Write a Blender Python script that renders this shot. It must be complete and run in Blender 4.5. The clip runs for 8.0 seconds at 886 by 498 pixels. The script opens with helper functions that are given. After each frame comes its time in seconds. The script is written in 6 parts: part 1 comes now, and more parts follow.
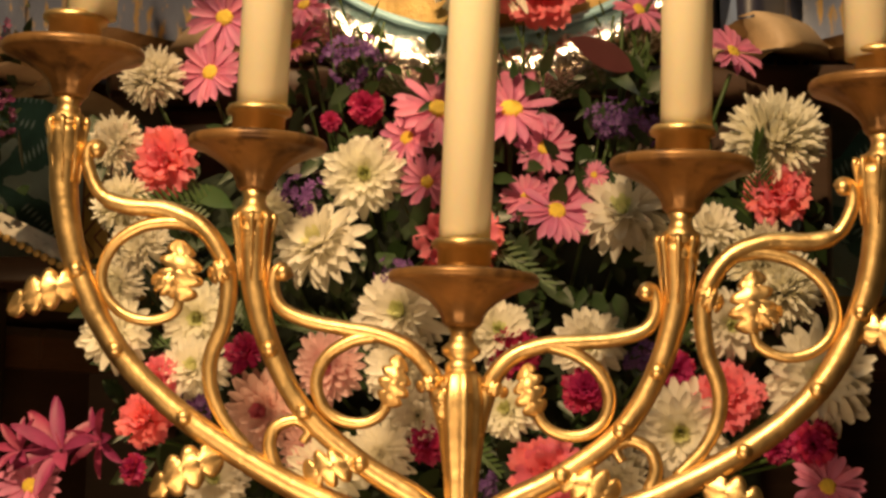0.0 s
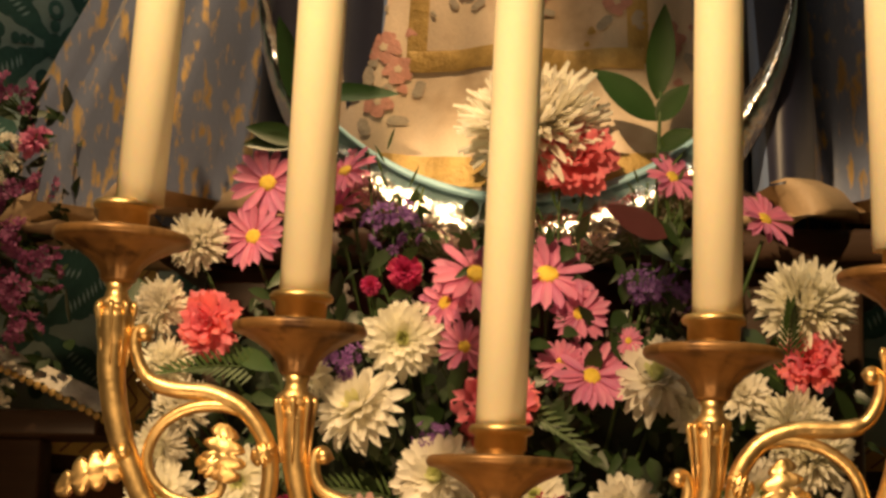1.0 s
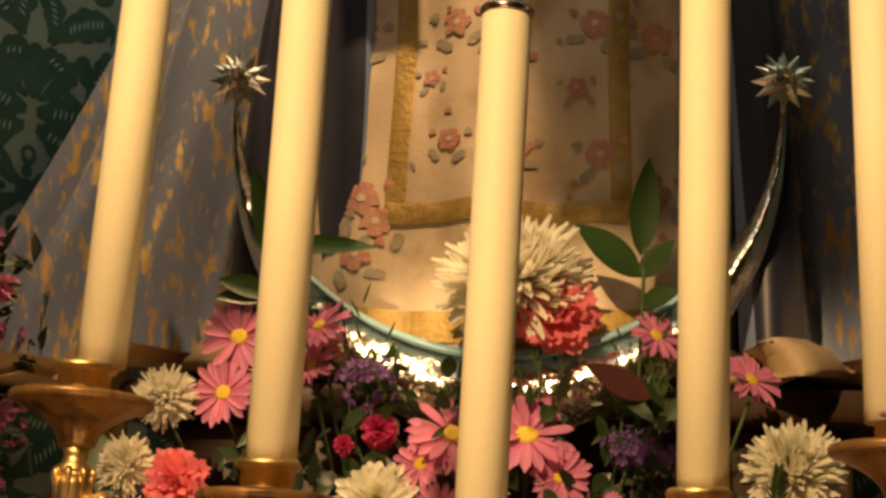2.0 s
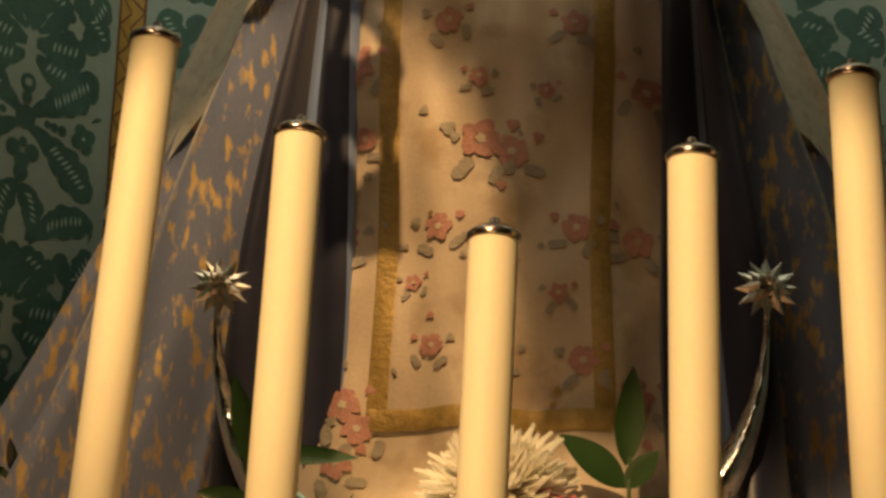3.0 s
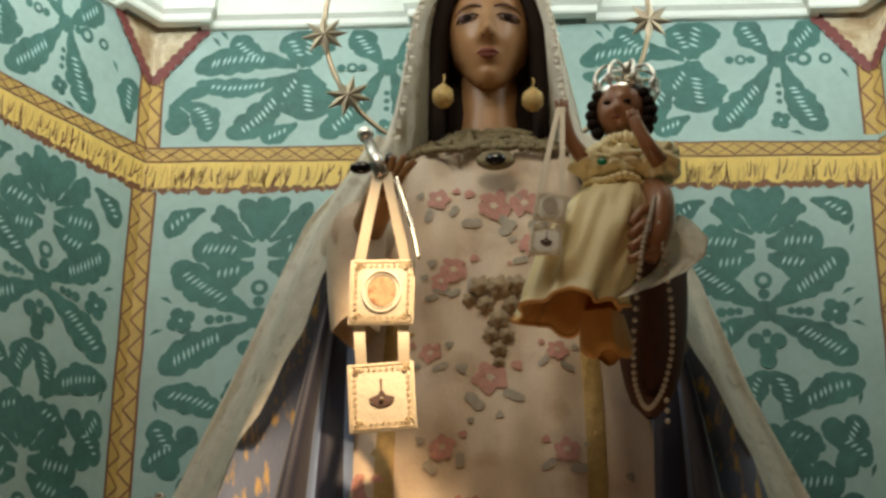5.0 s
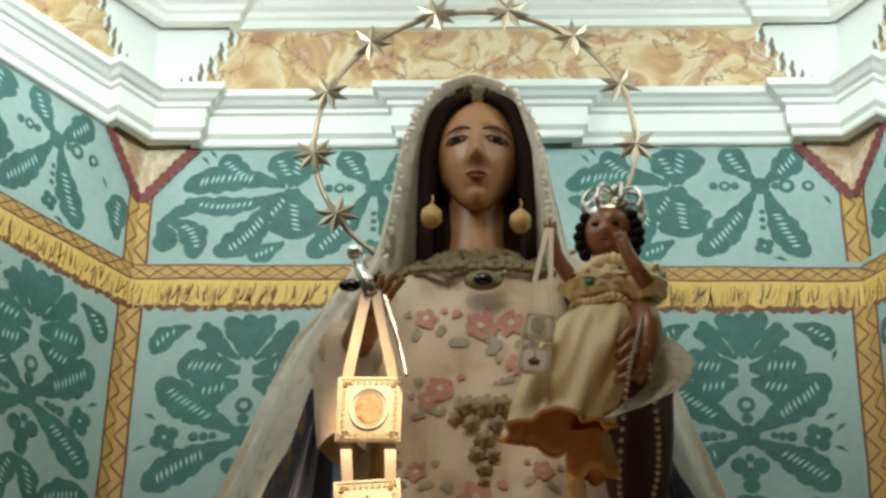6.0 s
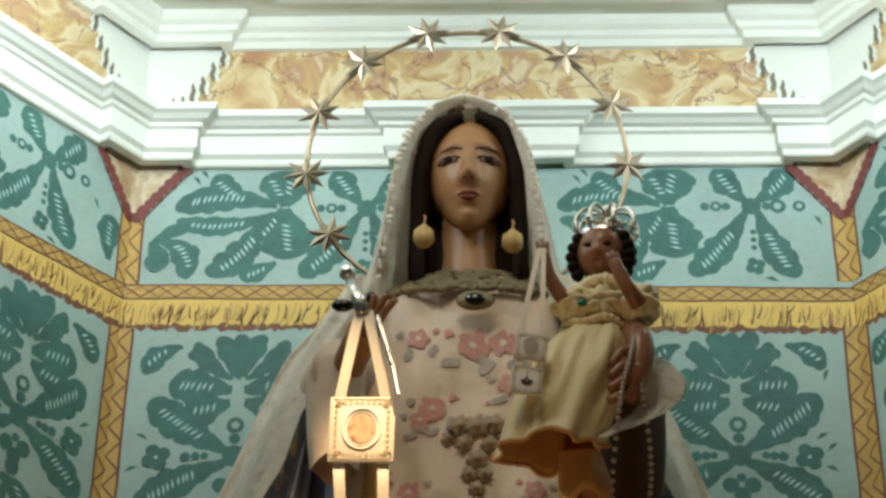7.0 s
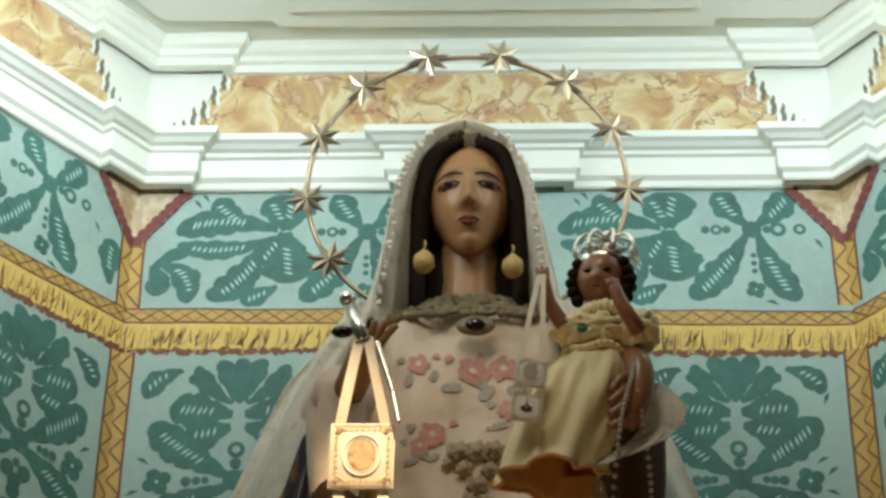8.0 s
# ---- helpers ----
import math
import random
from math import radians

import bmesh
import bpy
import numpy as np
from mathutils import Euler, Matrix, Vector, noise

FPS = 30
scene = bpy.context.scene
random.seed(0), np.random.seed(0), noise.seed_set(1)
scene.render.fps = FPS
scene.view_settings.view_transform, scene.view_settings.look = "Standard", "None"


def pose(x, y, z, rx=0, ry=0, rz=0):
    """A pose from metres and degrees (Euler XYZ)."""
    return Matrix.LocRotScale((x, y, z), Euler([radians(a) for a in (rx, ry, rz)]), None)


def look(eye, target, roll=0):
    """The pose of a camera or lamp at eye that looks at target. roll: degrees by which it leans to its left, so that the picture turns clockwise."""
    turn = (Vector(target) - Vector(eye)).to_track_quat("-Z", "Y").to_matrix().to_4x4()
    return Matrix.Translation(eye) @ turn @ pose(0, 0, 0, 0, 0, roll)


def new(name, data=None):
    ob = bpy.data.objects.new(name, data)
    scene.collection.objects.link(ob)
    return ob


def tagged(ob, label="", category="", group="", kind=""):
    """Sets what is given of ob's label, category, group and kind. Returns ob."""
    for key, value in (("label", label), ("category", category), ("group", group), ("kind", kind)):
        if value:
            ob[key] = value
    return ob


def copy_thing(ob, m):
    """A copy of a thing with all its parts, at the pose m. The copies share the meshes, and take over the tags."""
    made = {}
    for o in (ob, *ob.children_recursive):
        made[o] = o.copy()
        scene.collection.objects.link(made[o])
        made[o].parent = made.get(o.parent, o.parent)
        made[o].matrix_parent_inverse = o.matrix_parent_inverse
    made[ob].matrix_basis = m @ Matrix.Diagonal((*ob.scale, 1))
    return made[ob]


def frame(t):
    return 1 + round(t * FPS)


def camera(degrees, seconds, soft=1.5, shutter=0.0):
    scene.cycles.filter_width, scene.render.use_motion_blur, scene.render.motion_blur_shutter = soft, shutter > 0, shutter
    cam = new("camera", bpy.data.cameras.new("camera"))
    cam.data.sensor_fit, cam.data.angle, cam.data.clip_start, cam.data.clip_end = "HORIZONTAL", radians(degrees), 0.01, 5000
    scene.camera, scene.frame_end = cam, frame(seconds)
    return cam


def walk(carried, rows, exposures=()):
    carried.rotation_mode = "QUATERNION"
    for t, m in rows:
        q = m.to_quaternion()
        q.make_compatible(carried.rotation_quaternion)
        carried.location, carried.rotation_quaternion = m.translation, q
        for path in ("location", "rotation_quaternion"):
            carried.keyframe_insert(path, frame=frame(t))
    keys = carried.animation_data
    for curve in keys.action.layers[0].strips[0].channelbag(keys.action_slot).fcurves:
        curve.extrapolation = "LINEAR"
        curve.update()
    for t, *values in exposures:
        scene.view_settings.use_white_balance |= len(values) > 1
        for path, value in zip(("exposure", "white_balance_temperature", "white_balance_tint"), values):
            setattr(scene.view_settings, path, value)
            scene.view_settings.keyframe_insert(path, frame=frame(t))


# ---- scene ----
cam = camera(25, 8.0, soft=2.9)
PATH = [
    (0, (0.064, 0.052, 1.503), (-0.079, 2.032, 1.744), 0.8),
    (0.5, (0.063, 0.03, 1.545), (-0.095, 2.004, 1.826), 0.9),
    (1, (0.068, -0.016, 1.593), (-0.113, 1.948, 1.923), 1.2),
    (1.2, (0.073, -0.022, 1.608), (-0.114, 1.938, 1.956), 1.5),
    (2.3, (0.067, 0.079, 1.664), (-0.091, 2.007, 2.172), 1.7),
    (2.5, (0.063, 0.072, 1.686), (-0.09, 1.992, 2.224), 1.7),
    (3, (0.049, 0.059, 1.723), (-0.087, 1.961, 2.329), 1.3),
    (3.5, (0.035, 0.039, 1.778), (-0.067, 1.925, 2.438), 0.8),
    (4, (0.019, -0.005, 1.852), (-0.096, 1.849, 2.593), 0.7),
    (4.5, (0.018, -0.021, 1.877), (-0.102, 1.791, 2.715), 0.8),
    (5, (0.016, -0.012, 1.871), (-0.088, 1.77, 2.772), 0.6),
    (5.2, (0.017, -0.02, 1.886), (-0.082, 1.755, 2.801), 0.6),
    (6.3, (-0.01, -0.021, 1.841), (-0.082, 1.691, 2.871), 1.1),
    (6.5, (-0.01, -0.028, 1.852), (-0.081, 1.689, 2.876), 1.0),
    (7, (-0.01, -0.025, 1.848), (-0.076, 1.687, 2.879), 0.9),
    (7.5, (-0.008, -0.036, 1.861), (-0.075, 1.678, 2.888), 0.8),
    (8, (-0.005, -0.036, 1.862), (-0.074, 1.669, 2.906), 0.9),
]
walk(cam, [(t, look(eye, target, roll)) for t, eye, target, roll in PATH], exposures=[(0, -0.3, 7000, 10), (1.2, -0.34, 7200, 10), (2.5, -0.66, 8100, 11), (3.5, -0.7, 7500, 11), (4.2, -0.42, 6800, 10), (5, 0.12, 6200, 9), (6.3, 0.1, 5900, 8), (8, 0.08, 5900, 6)])

# ---- light and exposure ----
world = bpy.data.worlds.new("church_interior_air")
scene.world = world
world.use_nodes = True
world.node_tree.nodes["Background"].inputs[0].default_value = (1.0, 0.82, 0.6, 1)
world.node_tree.nodes["Background"].inputs[1].default_value = 0.05


def lamp(name, kind, m, power, color, **more):
    data = bpy.data.lights.new(name, kind)
    data.energy, data.color = power, color
    for key, value in more.items():
        if key == "size":
            data.size = value
        elif key == "size_y":
            data.shape, data.size_y = "RECTANGLE", value
        elif key == "cone":
            data.spot_size = radians(value)
        elif key == "blend":
            data.spot_blend = value
        elif key == "radius":
            data.shadow_soft_size = value
    ob = new(name, data)
    ob.matrix_world = m
    return ob


KEY_AT = (-0.8, -0.3, 3.75)
lamp("altar_spotlight", "SPOT", look(KEY_AT, (0.0, 2.05, 1.74)), 690, (1.0, 0.68, 0.37), cone=31, blend=0.2, radius=0.04)
lamp("statue_spotlight", "SPOT", look((0.0, 1.85, 4.7), (-0.57, 2.75, 2.1)), 375, (1.0, 0.66, 0.35), cone=24.5, blend=0.2, radius=0.03)
# Added unseen fill from above for the chest, small statue and lower walls.
lamp("unseen_top_fill", "AREA", look((-0.15, 1.5, 4.85), (0.0, 2.85, 3.3)), 8.0, (1.0, 0.83, 0.58), size=0.4, size_y=0.4)
# Neutral fill with no known source, added to brighten chest, face and wall.
lamp("unseen_left_fill", "AREA", look((-0.85, 1.7, 4.45), (-0.1, 3.0, 4.3)), 5.0, (1.0, 0.96, 0.85), size=0.35, size_y=0.35)
# Low warm fill added out of view; lifts flowers, brass and pan undersides.
lamp("unseen_low_fill", "AREA", look((-0.3, 1.15, 1.08), (-0.1, 2.5, 1.5)), 9.5, (1.0, 0.64, 0.34), size=0.7, size_y=0.2)
for side in (-1, 1):
    lamp("cornice_lamp", "AREA", look((-0.055 + 0.66 * side, 2.52, 4.14), (-0.055 + 0.45 * side, 3.3, 4.34)), 4.5, (0.93, 1.0, 0.93), size=0.3, size_y=0.1)

# ---- materials ----


def material(name, color, rough=0.6, metal=0.0, vary=0.15, scale=18.0, fine=140.0, bump=0.15, tint=None, tint_amount=0.0,
             tint_scale=6.0, per_object=0.0, sheen=0.0, subsurface=0.0, rough_vary=0.12, stretch=(1, 1, 1), gloss=0.5, tint_metal=0.0, translucent=0.0):
    """A surface with colour variation at two scales, uneven gloss and fine relief."""
    m = bpy.data.materials.new(name)
    m.use_nodes = True
    n, l = m.node_tree.nodes, m.node_tree.links
    b = n["Principled BSDF"]
    co = n.new("ShaderNodeTexCoord")
    mp = n.new("ShaderNodeMapping")
    mp.inputs["Scale"].default_value = stretch
    l.new(co.outputs["Object"], mp.inputs["Vector"])

    def noise_of(s, detail=3.0):
        t = n.new("ShaderNodeTexNoise")
        t.inputs["Scale"].default_value, t.inputs["Detail"].default_value = s, detail
        l.new(mp.outputs["Vector"], t.inputs["Vector"])
        return t.outputs["Fac"]

    def mathn(op, a, v):
        t = n.new("ShaderNodeMath")
        t.operation = op
        for k, x in enumerate((a, v)):
            if isinstance(x, (int, float)):
                t.inputs[k].default_value = x
            else:
                l.new(x, t.inputs[k])
        return t.outputs[0]

    coarse, small = noise_of(scale), noise_of(fine)
    both = mathn("ADD", mathn("MULTIPLY", coarse, 0.65), mathn("MULTIPLY", small, 0.35))
    value = mathn("ADD", mathn("MULTIPLY", mathn("SUBTRACT", both, 0.5), 3.0 * vary), 1.0)
    hsv = n.new("ShaderNodeHueSaturation")
    hsv.inputs["Color"].default_value = (*color, 1)
    if per_object:
        info = n.new("ShaderNodeObjectInfo")
        value = mathn("MULTIPLY", value, mathn("ADD", mathn("MULTIPLY", info.outputs["Random"], per_object), 1.0 - per_object / 2))
        l.new(mathn("ADD", mathn("MULTIPLY", info.outputs["Random"], 0.03), 0.485), hsv.inputs["Hue"])
    l.new(value, hsv.inputs["Value"])
    out = hsv.outputs["Color"]
    if tint:
        mix = n.new("ShaderNodeMix")
        mix.data_type = "RGBA"
        ramp = n.new("ShaderNodeValToRGB")
        ramp.color_ramp.elements[0].position = 0.60 - 0.3 * tint_amount
        ramp.color_ramp.elements[1].position = 0.72 - 0.3 * tint_amount
        l.new(noise_of(tint_scale, 5.0), ramp.inputs[0])
        l.new(ramp.outputs[0], mix.inputs[0])
        l.new(out, mix.inputs[6])
        mix.inputs[7].default_value = (*tint, 1)
        out = mix.outputs[2]
        if tint_metal:
            l.new(mathn("MULTIPLY", ramp.outputs[0], tint_metal), b.inputs["Metallic"])
    l.new(out, b.inputs["Base Color"])
    l.new(mathn("ADD", mathn("MULTIPLY", mathn("SUBTRACT", coarse, 0.5), 2 * rough_vary), rough), b.inputs["Roughness"])
    if not tint_metal:
        b.inputs["Metallic"].default_value = metal
    b.inputs["Specular IOR Level"].default_value = gloss
    if sheen:
        b.inputs["Sheen Weight"].default_value = sheen
    if subsurface:
        b.inputs["Subsurface Weight"].default_value = subsurface
        b.inputs["Subsurface Radius"].default_value = (0.01, 0.006, 0.003)
    if bump:
        bp = n.new("ShaderNodeBump")
        bp.inputs["Strength"].default_value, bp.inputs["Distance"].default_value = bump, 0.004
        l.new(both, bp.inputs["Height"])
        l.new(bp.outputs[0], b.inputs["Normal"])
    if translucent:
        t, mixed = n.new("ShaderNodeBsdfTranslucent"), n.new("ShaderNodeMixShader")
        l.new(out, t.inputs["Color"])
        mixed.inputs[0].default_value = translucent
        l.new(b.outputs[0], mixed.inputs[1])
        l.new(t.outputs[0], mixed.inputs[2])
        l.new(mixed.outputs[0], n["Material Output"].inputs["Surface"])
    return m


def marble_paint(name, colors, scale, warp, vein):
    """Brush-painted marbling: warped noise through a ramp of ochres."""
    m = material(name, (0.7, 0.5, 0.3), 0.6)
    n, l = m.node_tree.nodes, m.node_tree.links
    co = n.new("ShaderNodeTexCoord")
    a, t, ramp, mul = (n.new(k) for k in ("ShaderNodeTexNoise", "ShaderNodeTexNoise", "ShaderNodeValToRGB", "ShaderNodeVectorMath"))
    a.inputs["Scale"].default_value, a.inputs["Detail"].default_value = scale * 0.6, 2
    t.inputs["Scale"].default_value, t.inputs["Detail"].default_value, t.inputs["Roughness"].default_value = scale, 4, 0.5
    t.inputs["Distortion"].default_value = 0.8
    mul.operation = "MULTIPLY_ADD"
    mul.inputs[1].default_value = (warp, warp, warp)
    l.new(co.outputs["Object"], a.inputs["Vector"])
    l.new(a.outputs["Color"], mul.inputs[0])
    l.new(co.outputs["Object"], mul.inputs[2])
    l.new(mul.outputs[0], t.inputs["Vector"])
    els = ramp.color_ramp.elements
    for k, (pos, c) in enumerate(colors):
        e = els[k] if k < 2 else els.new(pos)
        e.position, e.color = pos, (*c, 1)
    l.new(t.outputs["Fac"], ramp.inputs[0])
    v, dist, thin, mix = (n.new(k) for k in ("ShaderNodeTexNoise", "ShaderNodeMath", "ShaderNodeValToRGB", "ShaderNodeMix"))
    v.inputs["Scale"].default_value, v.inputs["Detail"].default_value, v.inputs["Distortion"].default_value = scale * 1.5, 6.0, 0.4
    dist.operation = "COMPARE"
    dist.inputs[1].default_value, dist.inputs[2].default_value = 0.5, 0.009
    thin.color_ramp.elements[0].color, thin.color_ramp.elements[1].color = (0, 0, 0, 1), (0.7, 0.7, 0.7, 1)
    mix.data_type = "RGBA"
    mix.inputs[7].default_value = (*vein, 1)
    l.new(mul.outputs[0], v.inputs["Vector"])
    l.new(v.outputs["Fac"], dist.inputs[0])
    l.new(dist.outputs[0], thin.inputs[0])
    l.new(thin.outputs[0], mix.inputs[0])
    l.new(ramp.outputs[0], mix.inputs[6])
    l.new(mix.outputs[2], n["Principled BSDF"].inputs["Base Color"])
    return m


WAX = material("candle_wax", (0.9, 0.82, 0.6), 0.6, vary=0.035, bump=0.03, subsurface=0.35, scale=6, gloss=0.3)
BRASS = material("polished_brass", (0.8, 0.57, 0.27), 0.42, 1.0, vary=0.2, scale=40, fine=110, bump=0.35, rough_vary=0.15)
PAN_BRASS = material("tarnished_brass", (0.27, 0.145, 0.055), 0.42, 0.5, tint=(0.09, 0.045, 0.02), tint_amount=0.18, tint_scale=30, vary=0.6, scale=22, fine=70, bump=0.15, stretch=(1, 1, 0.4))
STEEL = material("dull_steel", (0.45, 0.38, 0.33), 0.22, 1.0, vary=0.15, bump=0.05)
SILVER = material("embossed_silver", (0.82, 0.8, 0.76), 0.16, 1.0, vary=0.1, scale=60, fine=120, bump=1.0)
SILVER_SMOOTH = material("polished_silver", (0.86, 0.83, 0.78), 0.3, 1.0, vary=0.08, bump=0.05)
STAR_METAL = material("aged_silver_plate", (0.38, 0.31, 0.22), 0.4, 1.0, vary=0.15, bump=0.05)
BLUE_PAINT = material("sky_blue_enamel", (0.3, 0.56, 0.68), 0.4, vary=0.08)
WALL_PAINT = material("pale_aqua_wall_paint", (0.36, 0.485, 0.455), 0.75, vary=0.22, scale=7, fine=60, bump=0.12)
LEAF_PAINT = material("teal_stencil_paint", (0.06, 0.16, 0.138), 0.7, vary=0.5, scale=16, fine=90, bump=0.1)
PALE_PAINT = material("pale_brush_strokes", (0.42, 0.62, 0.6), 0.7, vary=0.1, bump=0)
GOLD_PAINT = material("ochre_braid_paint", (0.55, 0.36, 0.1), 0.65, vary=0.25, scale=30, bump=0.1)
FRINGE_PAINT = material("yellow_fringe_paint", (0.74, 0.52, 0.14), 0.7, vary=0.2, scale=40, bump=0.1, stretch=(1, 1, 0.2))
BROWN_PAINT = material("brown_outline_paint", (0.2, 0.09, 0.045), 0.7, vary=0.3, scale=40, bump=0.1)
GREY_PAINT = material("grey_olive_brush_paint", (0.2, 0.18, 0.13), 0.7, vary=0.35, scale=40, bump=0.1)
RED_PAINT = material("oxblood_border_paint", (0.19, 0.05, 0.045), 0.65, vary=0.3, scale=40, bump=0.1)
WHITE_PLASTER = material("white_painted_plaster", (0.84, 0.86, 0.8), 0.6, vary=0.05, scale=8, bump=0.12)
CEILING_PLASTER = material("cream_ceiling_plaster", (0.74, 0.76, 0.68), 0.75, vary=0.06, scale=6, bump=0.1)
OCHRES = [(0.3, (0.42, 0.2, 0.12)), (0.4, (0.52, 0.32, 0.15)), (0.46, (0.66, 0.5, 0.26)), (0.52, (0.74, 0.64, 0.42)), (0.56, (0.6, 0.42, 0.18)), (0.62, (0.5, 0.3, 0.18)), (0.68, (0.72, 0.6, 0.4))]
FRIEZE_PAINT = marble_paint("ochre_marbling_paint", OCHRES, 7.0, 0.12, (0.26, 0.12, 0.07))
CREAMS = [(0.36, (0.42, 0.28, 0.15)), (0.46, (0.6, 0.48, 0.3)), (0.56, (0.7, 0.6, 0.44)), (0.66, (0.52, 0.4, 0.25))]
CORBEL_PAINT = marble_paint("cream_marbling_paint", CREAMS, 16.0, 0.05, (0.5, 0.38, 0.25))
DARK_WOOD = material("dark_varnished_wood", (0.055, 0.03, 0.018), 0.45, vary=0.4, scale=10, fine=80, stretch=(0.3, 1, 3))
BROWN_WOOD = material("brown_varnished_wood", (0.12, 0.06, 0.028), 0.4, vary=0.35, scale=10, fine=80, stretch=(0.3, 1, 3))
UNSEEN_PLASTER = material("unseen_room_plaster", (0.32, 0.27, 0.21), 0.8, vary=0.2, scale=2)
FLOOR_STONE = material("unseen_floor_stone", (0.16, 0.12, 0.09), 0.5, vary=0.25, scale=3)
SKIN = material("painted_wood_skin", (0.36, 0.188, 0.08), 0.4, vary=0.12, scale=14, bump=0.03, gloss=0.35)
LIPS = material("painted_lips", (0.2, 0.06, 0.042), 0.6, vary=0.1, bump=0, gloss=0.15)
EYES = material("painted_eyes", (0.02, 0.012, 0.008), 0.8, vary=0.1, bump=0, gloss=0.1)
CHEEK = material("painted_eye_white", (0.26, 0.18, 0.13), 0.7, vary=0.1, bump=0, gloss=0.2)
CHILD_SKIN = material("brown_painted_skin", (0.3, 0.14, 0.07), 0.32, vary=0.12, scale=20, bump=0.03)
HAIR = material("dark_brown_hair", (0.016, 0.009, 0.006), 0.75, vary=0.4, scale=60, bump=0.5, stretch=(1, 1, 0.15), gloss=0.12)
DRESS = material("cream_silk_brocade", (0.73, 0.58, 0.42), 0.5, vary=0.2, scale=12, fine=220, bump=0.3, sheen=0.25, tint=(0.58, 0.42, 0.27), tint_amount=0.16, tint_scale=11)
MANTLE = material("blue_gold_brocade", (0.15, 0.185, 0.29), 0.5, vary=0.3, scale=7, fine=200, bump=0.3, tint=(0.7, 0.48, 0.2),
                  tint_amount=0.24, tint_scale=46.0, sheen=0.3, stretch=(1.5, 1.0, 0.5), tint_metal=0.75)
MANTLE_NAVY_SHADE = material("navy_lining_and_fold_shade", (0.018, 0.02, 0.045), 0.42, vary=0.3, scale=10, sheen=0.2)
MANTLE_SKY = material("slate_blue_satin", (0.2, 0.28, 0.48), 0.38, vary=0.15, scale=12, sheen=0.2)
HEM_LINING = material("beige_hem_lining", (0.46, 0.33, 0.2), 0.6, vary=0.2, scale=14)
VEIL = material("ivory_lace", (0.86, 0.81, 0.69), 0.75, vary=0.2, scale=34, fine=150, bump=0.6, tint=(0.66, 0.59, 0.47), tint_amount=0.1, tint_scale=40, translucent=0.25)
GOLD_BRAID = material("gold_braid", (0.5, 0.33, 0.11), 0.5, 0.25, vary=0.35, scale=60, fine=220, bump=0.8)
OLIVE_LACE = material("olive_gold_lace", (0.2, 0.155, 0.075), 0.55, 0.2, vary=0.4, scale=60, fine=200, bump=0.9)
ROSE_THREAD = material("rose_embroidery", (0.6, 0.29, 0.23), 0.6, vary=0.3, scale=60, fine=240, bump=0.6)
SAGE_THREAD = material("sage_embroidery", (0.42, 0.36, 0.28), 0.6, vary=0.3, scale=60, fine=240, bump=0.6)
BELT_LACE = material("brown_gold_lace", (0.36, 0.26, 0.15), 0.6, 0.1, vary=0.4, scale=60, fine=200, bump=0.9)
GOWN = material("cream_yellow_gown_silk", (0.88, 0.75, 0.42), 0.5, vary=0.12, scale=12, fine=200, bump=0.3, sheen=0.2)
GOWN_IN = material("amber_gown_lining", (0.66, 0.35, 0.1), 0.5, vary=0.2, scale=14, sheen=0.2)
CARD = material("cream_embroidered_felt", (0.77, 0.69, 0.54), 0.7, vary=0.08, scale=40, fine=200, bump=0.5)
PALE_GOLD = material("pale_gold_thread", (0.7, 0.57, 0.37), 0.5, 0.2, vary=0.3, scale=60, fine=220, bump=0.6)
CARD_WHITE = material("white_felt", (0.86, 0.82, 0.72), 0.7, vary=0.06, scale=40, fine=200, bump=0.4)
RIBBON = material("cream_satin_ribbon", (0.84, 0.74, 0.57), 0.45, vary=0.06, bump=0.1)
BROWN_INK = material("dark_brown_thread_and_shade", (0.07, 0.025, 0.015), 0.6, vary=0.3, scale=60, bump=0.4)
AMBER_PRINT = material("amber_printed_paper", (0.56, 0.38, 0.19), 0.5, vary=0.5, scale=60, bump=0.1, tint=(0.36, 0.15, 0.05), tint_amount=0.28, tint_scale=70)
BLACK_GEM = material("black_stone", (0.012, 0.011, 0.013), 0.1, vary=0.1, bump=0)
GREEN_GEM = material("green_glass", (0.02, 0.2, 0.1), 0.1, vary=0.1, bump=0)
PEARL = material("pearl_bead", (0.48, 0.41, 0.33), 0.25, vary=0.1, bump=0)

# ---- mesh helpers ----


class Geo:
    """Vertices, faces and material slots that become one mesh."""

    def __init__(self):
        self.v, self.f, self.m = [], [], []

    def add(self, verts, faces, slot=0, matrix=None):
        at = len(self.v)
        self.v += [tuple(matrix @ Vector(p)) for p in verts] if matrix else [tuple(p) for p in verts]
        self.f += [tuple(at + k for k in face) for face in faces]
        self.m += [slot] * len(faces)
        return self


def part(name, geo, mats, parent=None, label="", smooth=True, kind="", origin=None):
    """Links geo as one mesh object, under parent if one is given."""
    mesh = bpy.data.meshes.new(name)
    o = Vector(origin) if origin else Vector((0, 0, 0))
    mesh.from_pydata([Vector(p) - o for p in geo.v], [], geo.f)
    for m in mats if isinstance(mats, (list, tuple)) else [mats]:
        mesh.materials.append(m)
    mesh.polygons.foreach_set("material_index", geo.m)
    mesh.polygons.foreach_set("use_smooth", [smooth] * len(geo.f))
    mesh.update()
    ob = new(name, mesh)
    ob.location = o
    if parent:
        ob.parent = parent
        ob.location = o - Vector(parent.location) if parent.type == "EMPTY" and not parent.parent else o
    return tagged(ob, label=label, kind=kind)


def thing(name, at, label, category, group="", kind=""):
    ob = new(name)
    ob.location, ob.empty_display_size = at, 0.02
    return tagged(ob, label, category, group, kind)


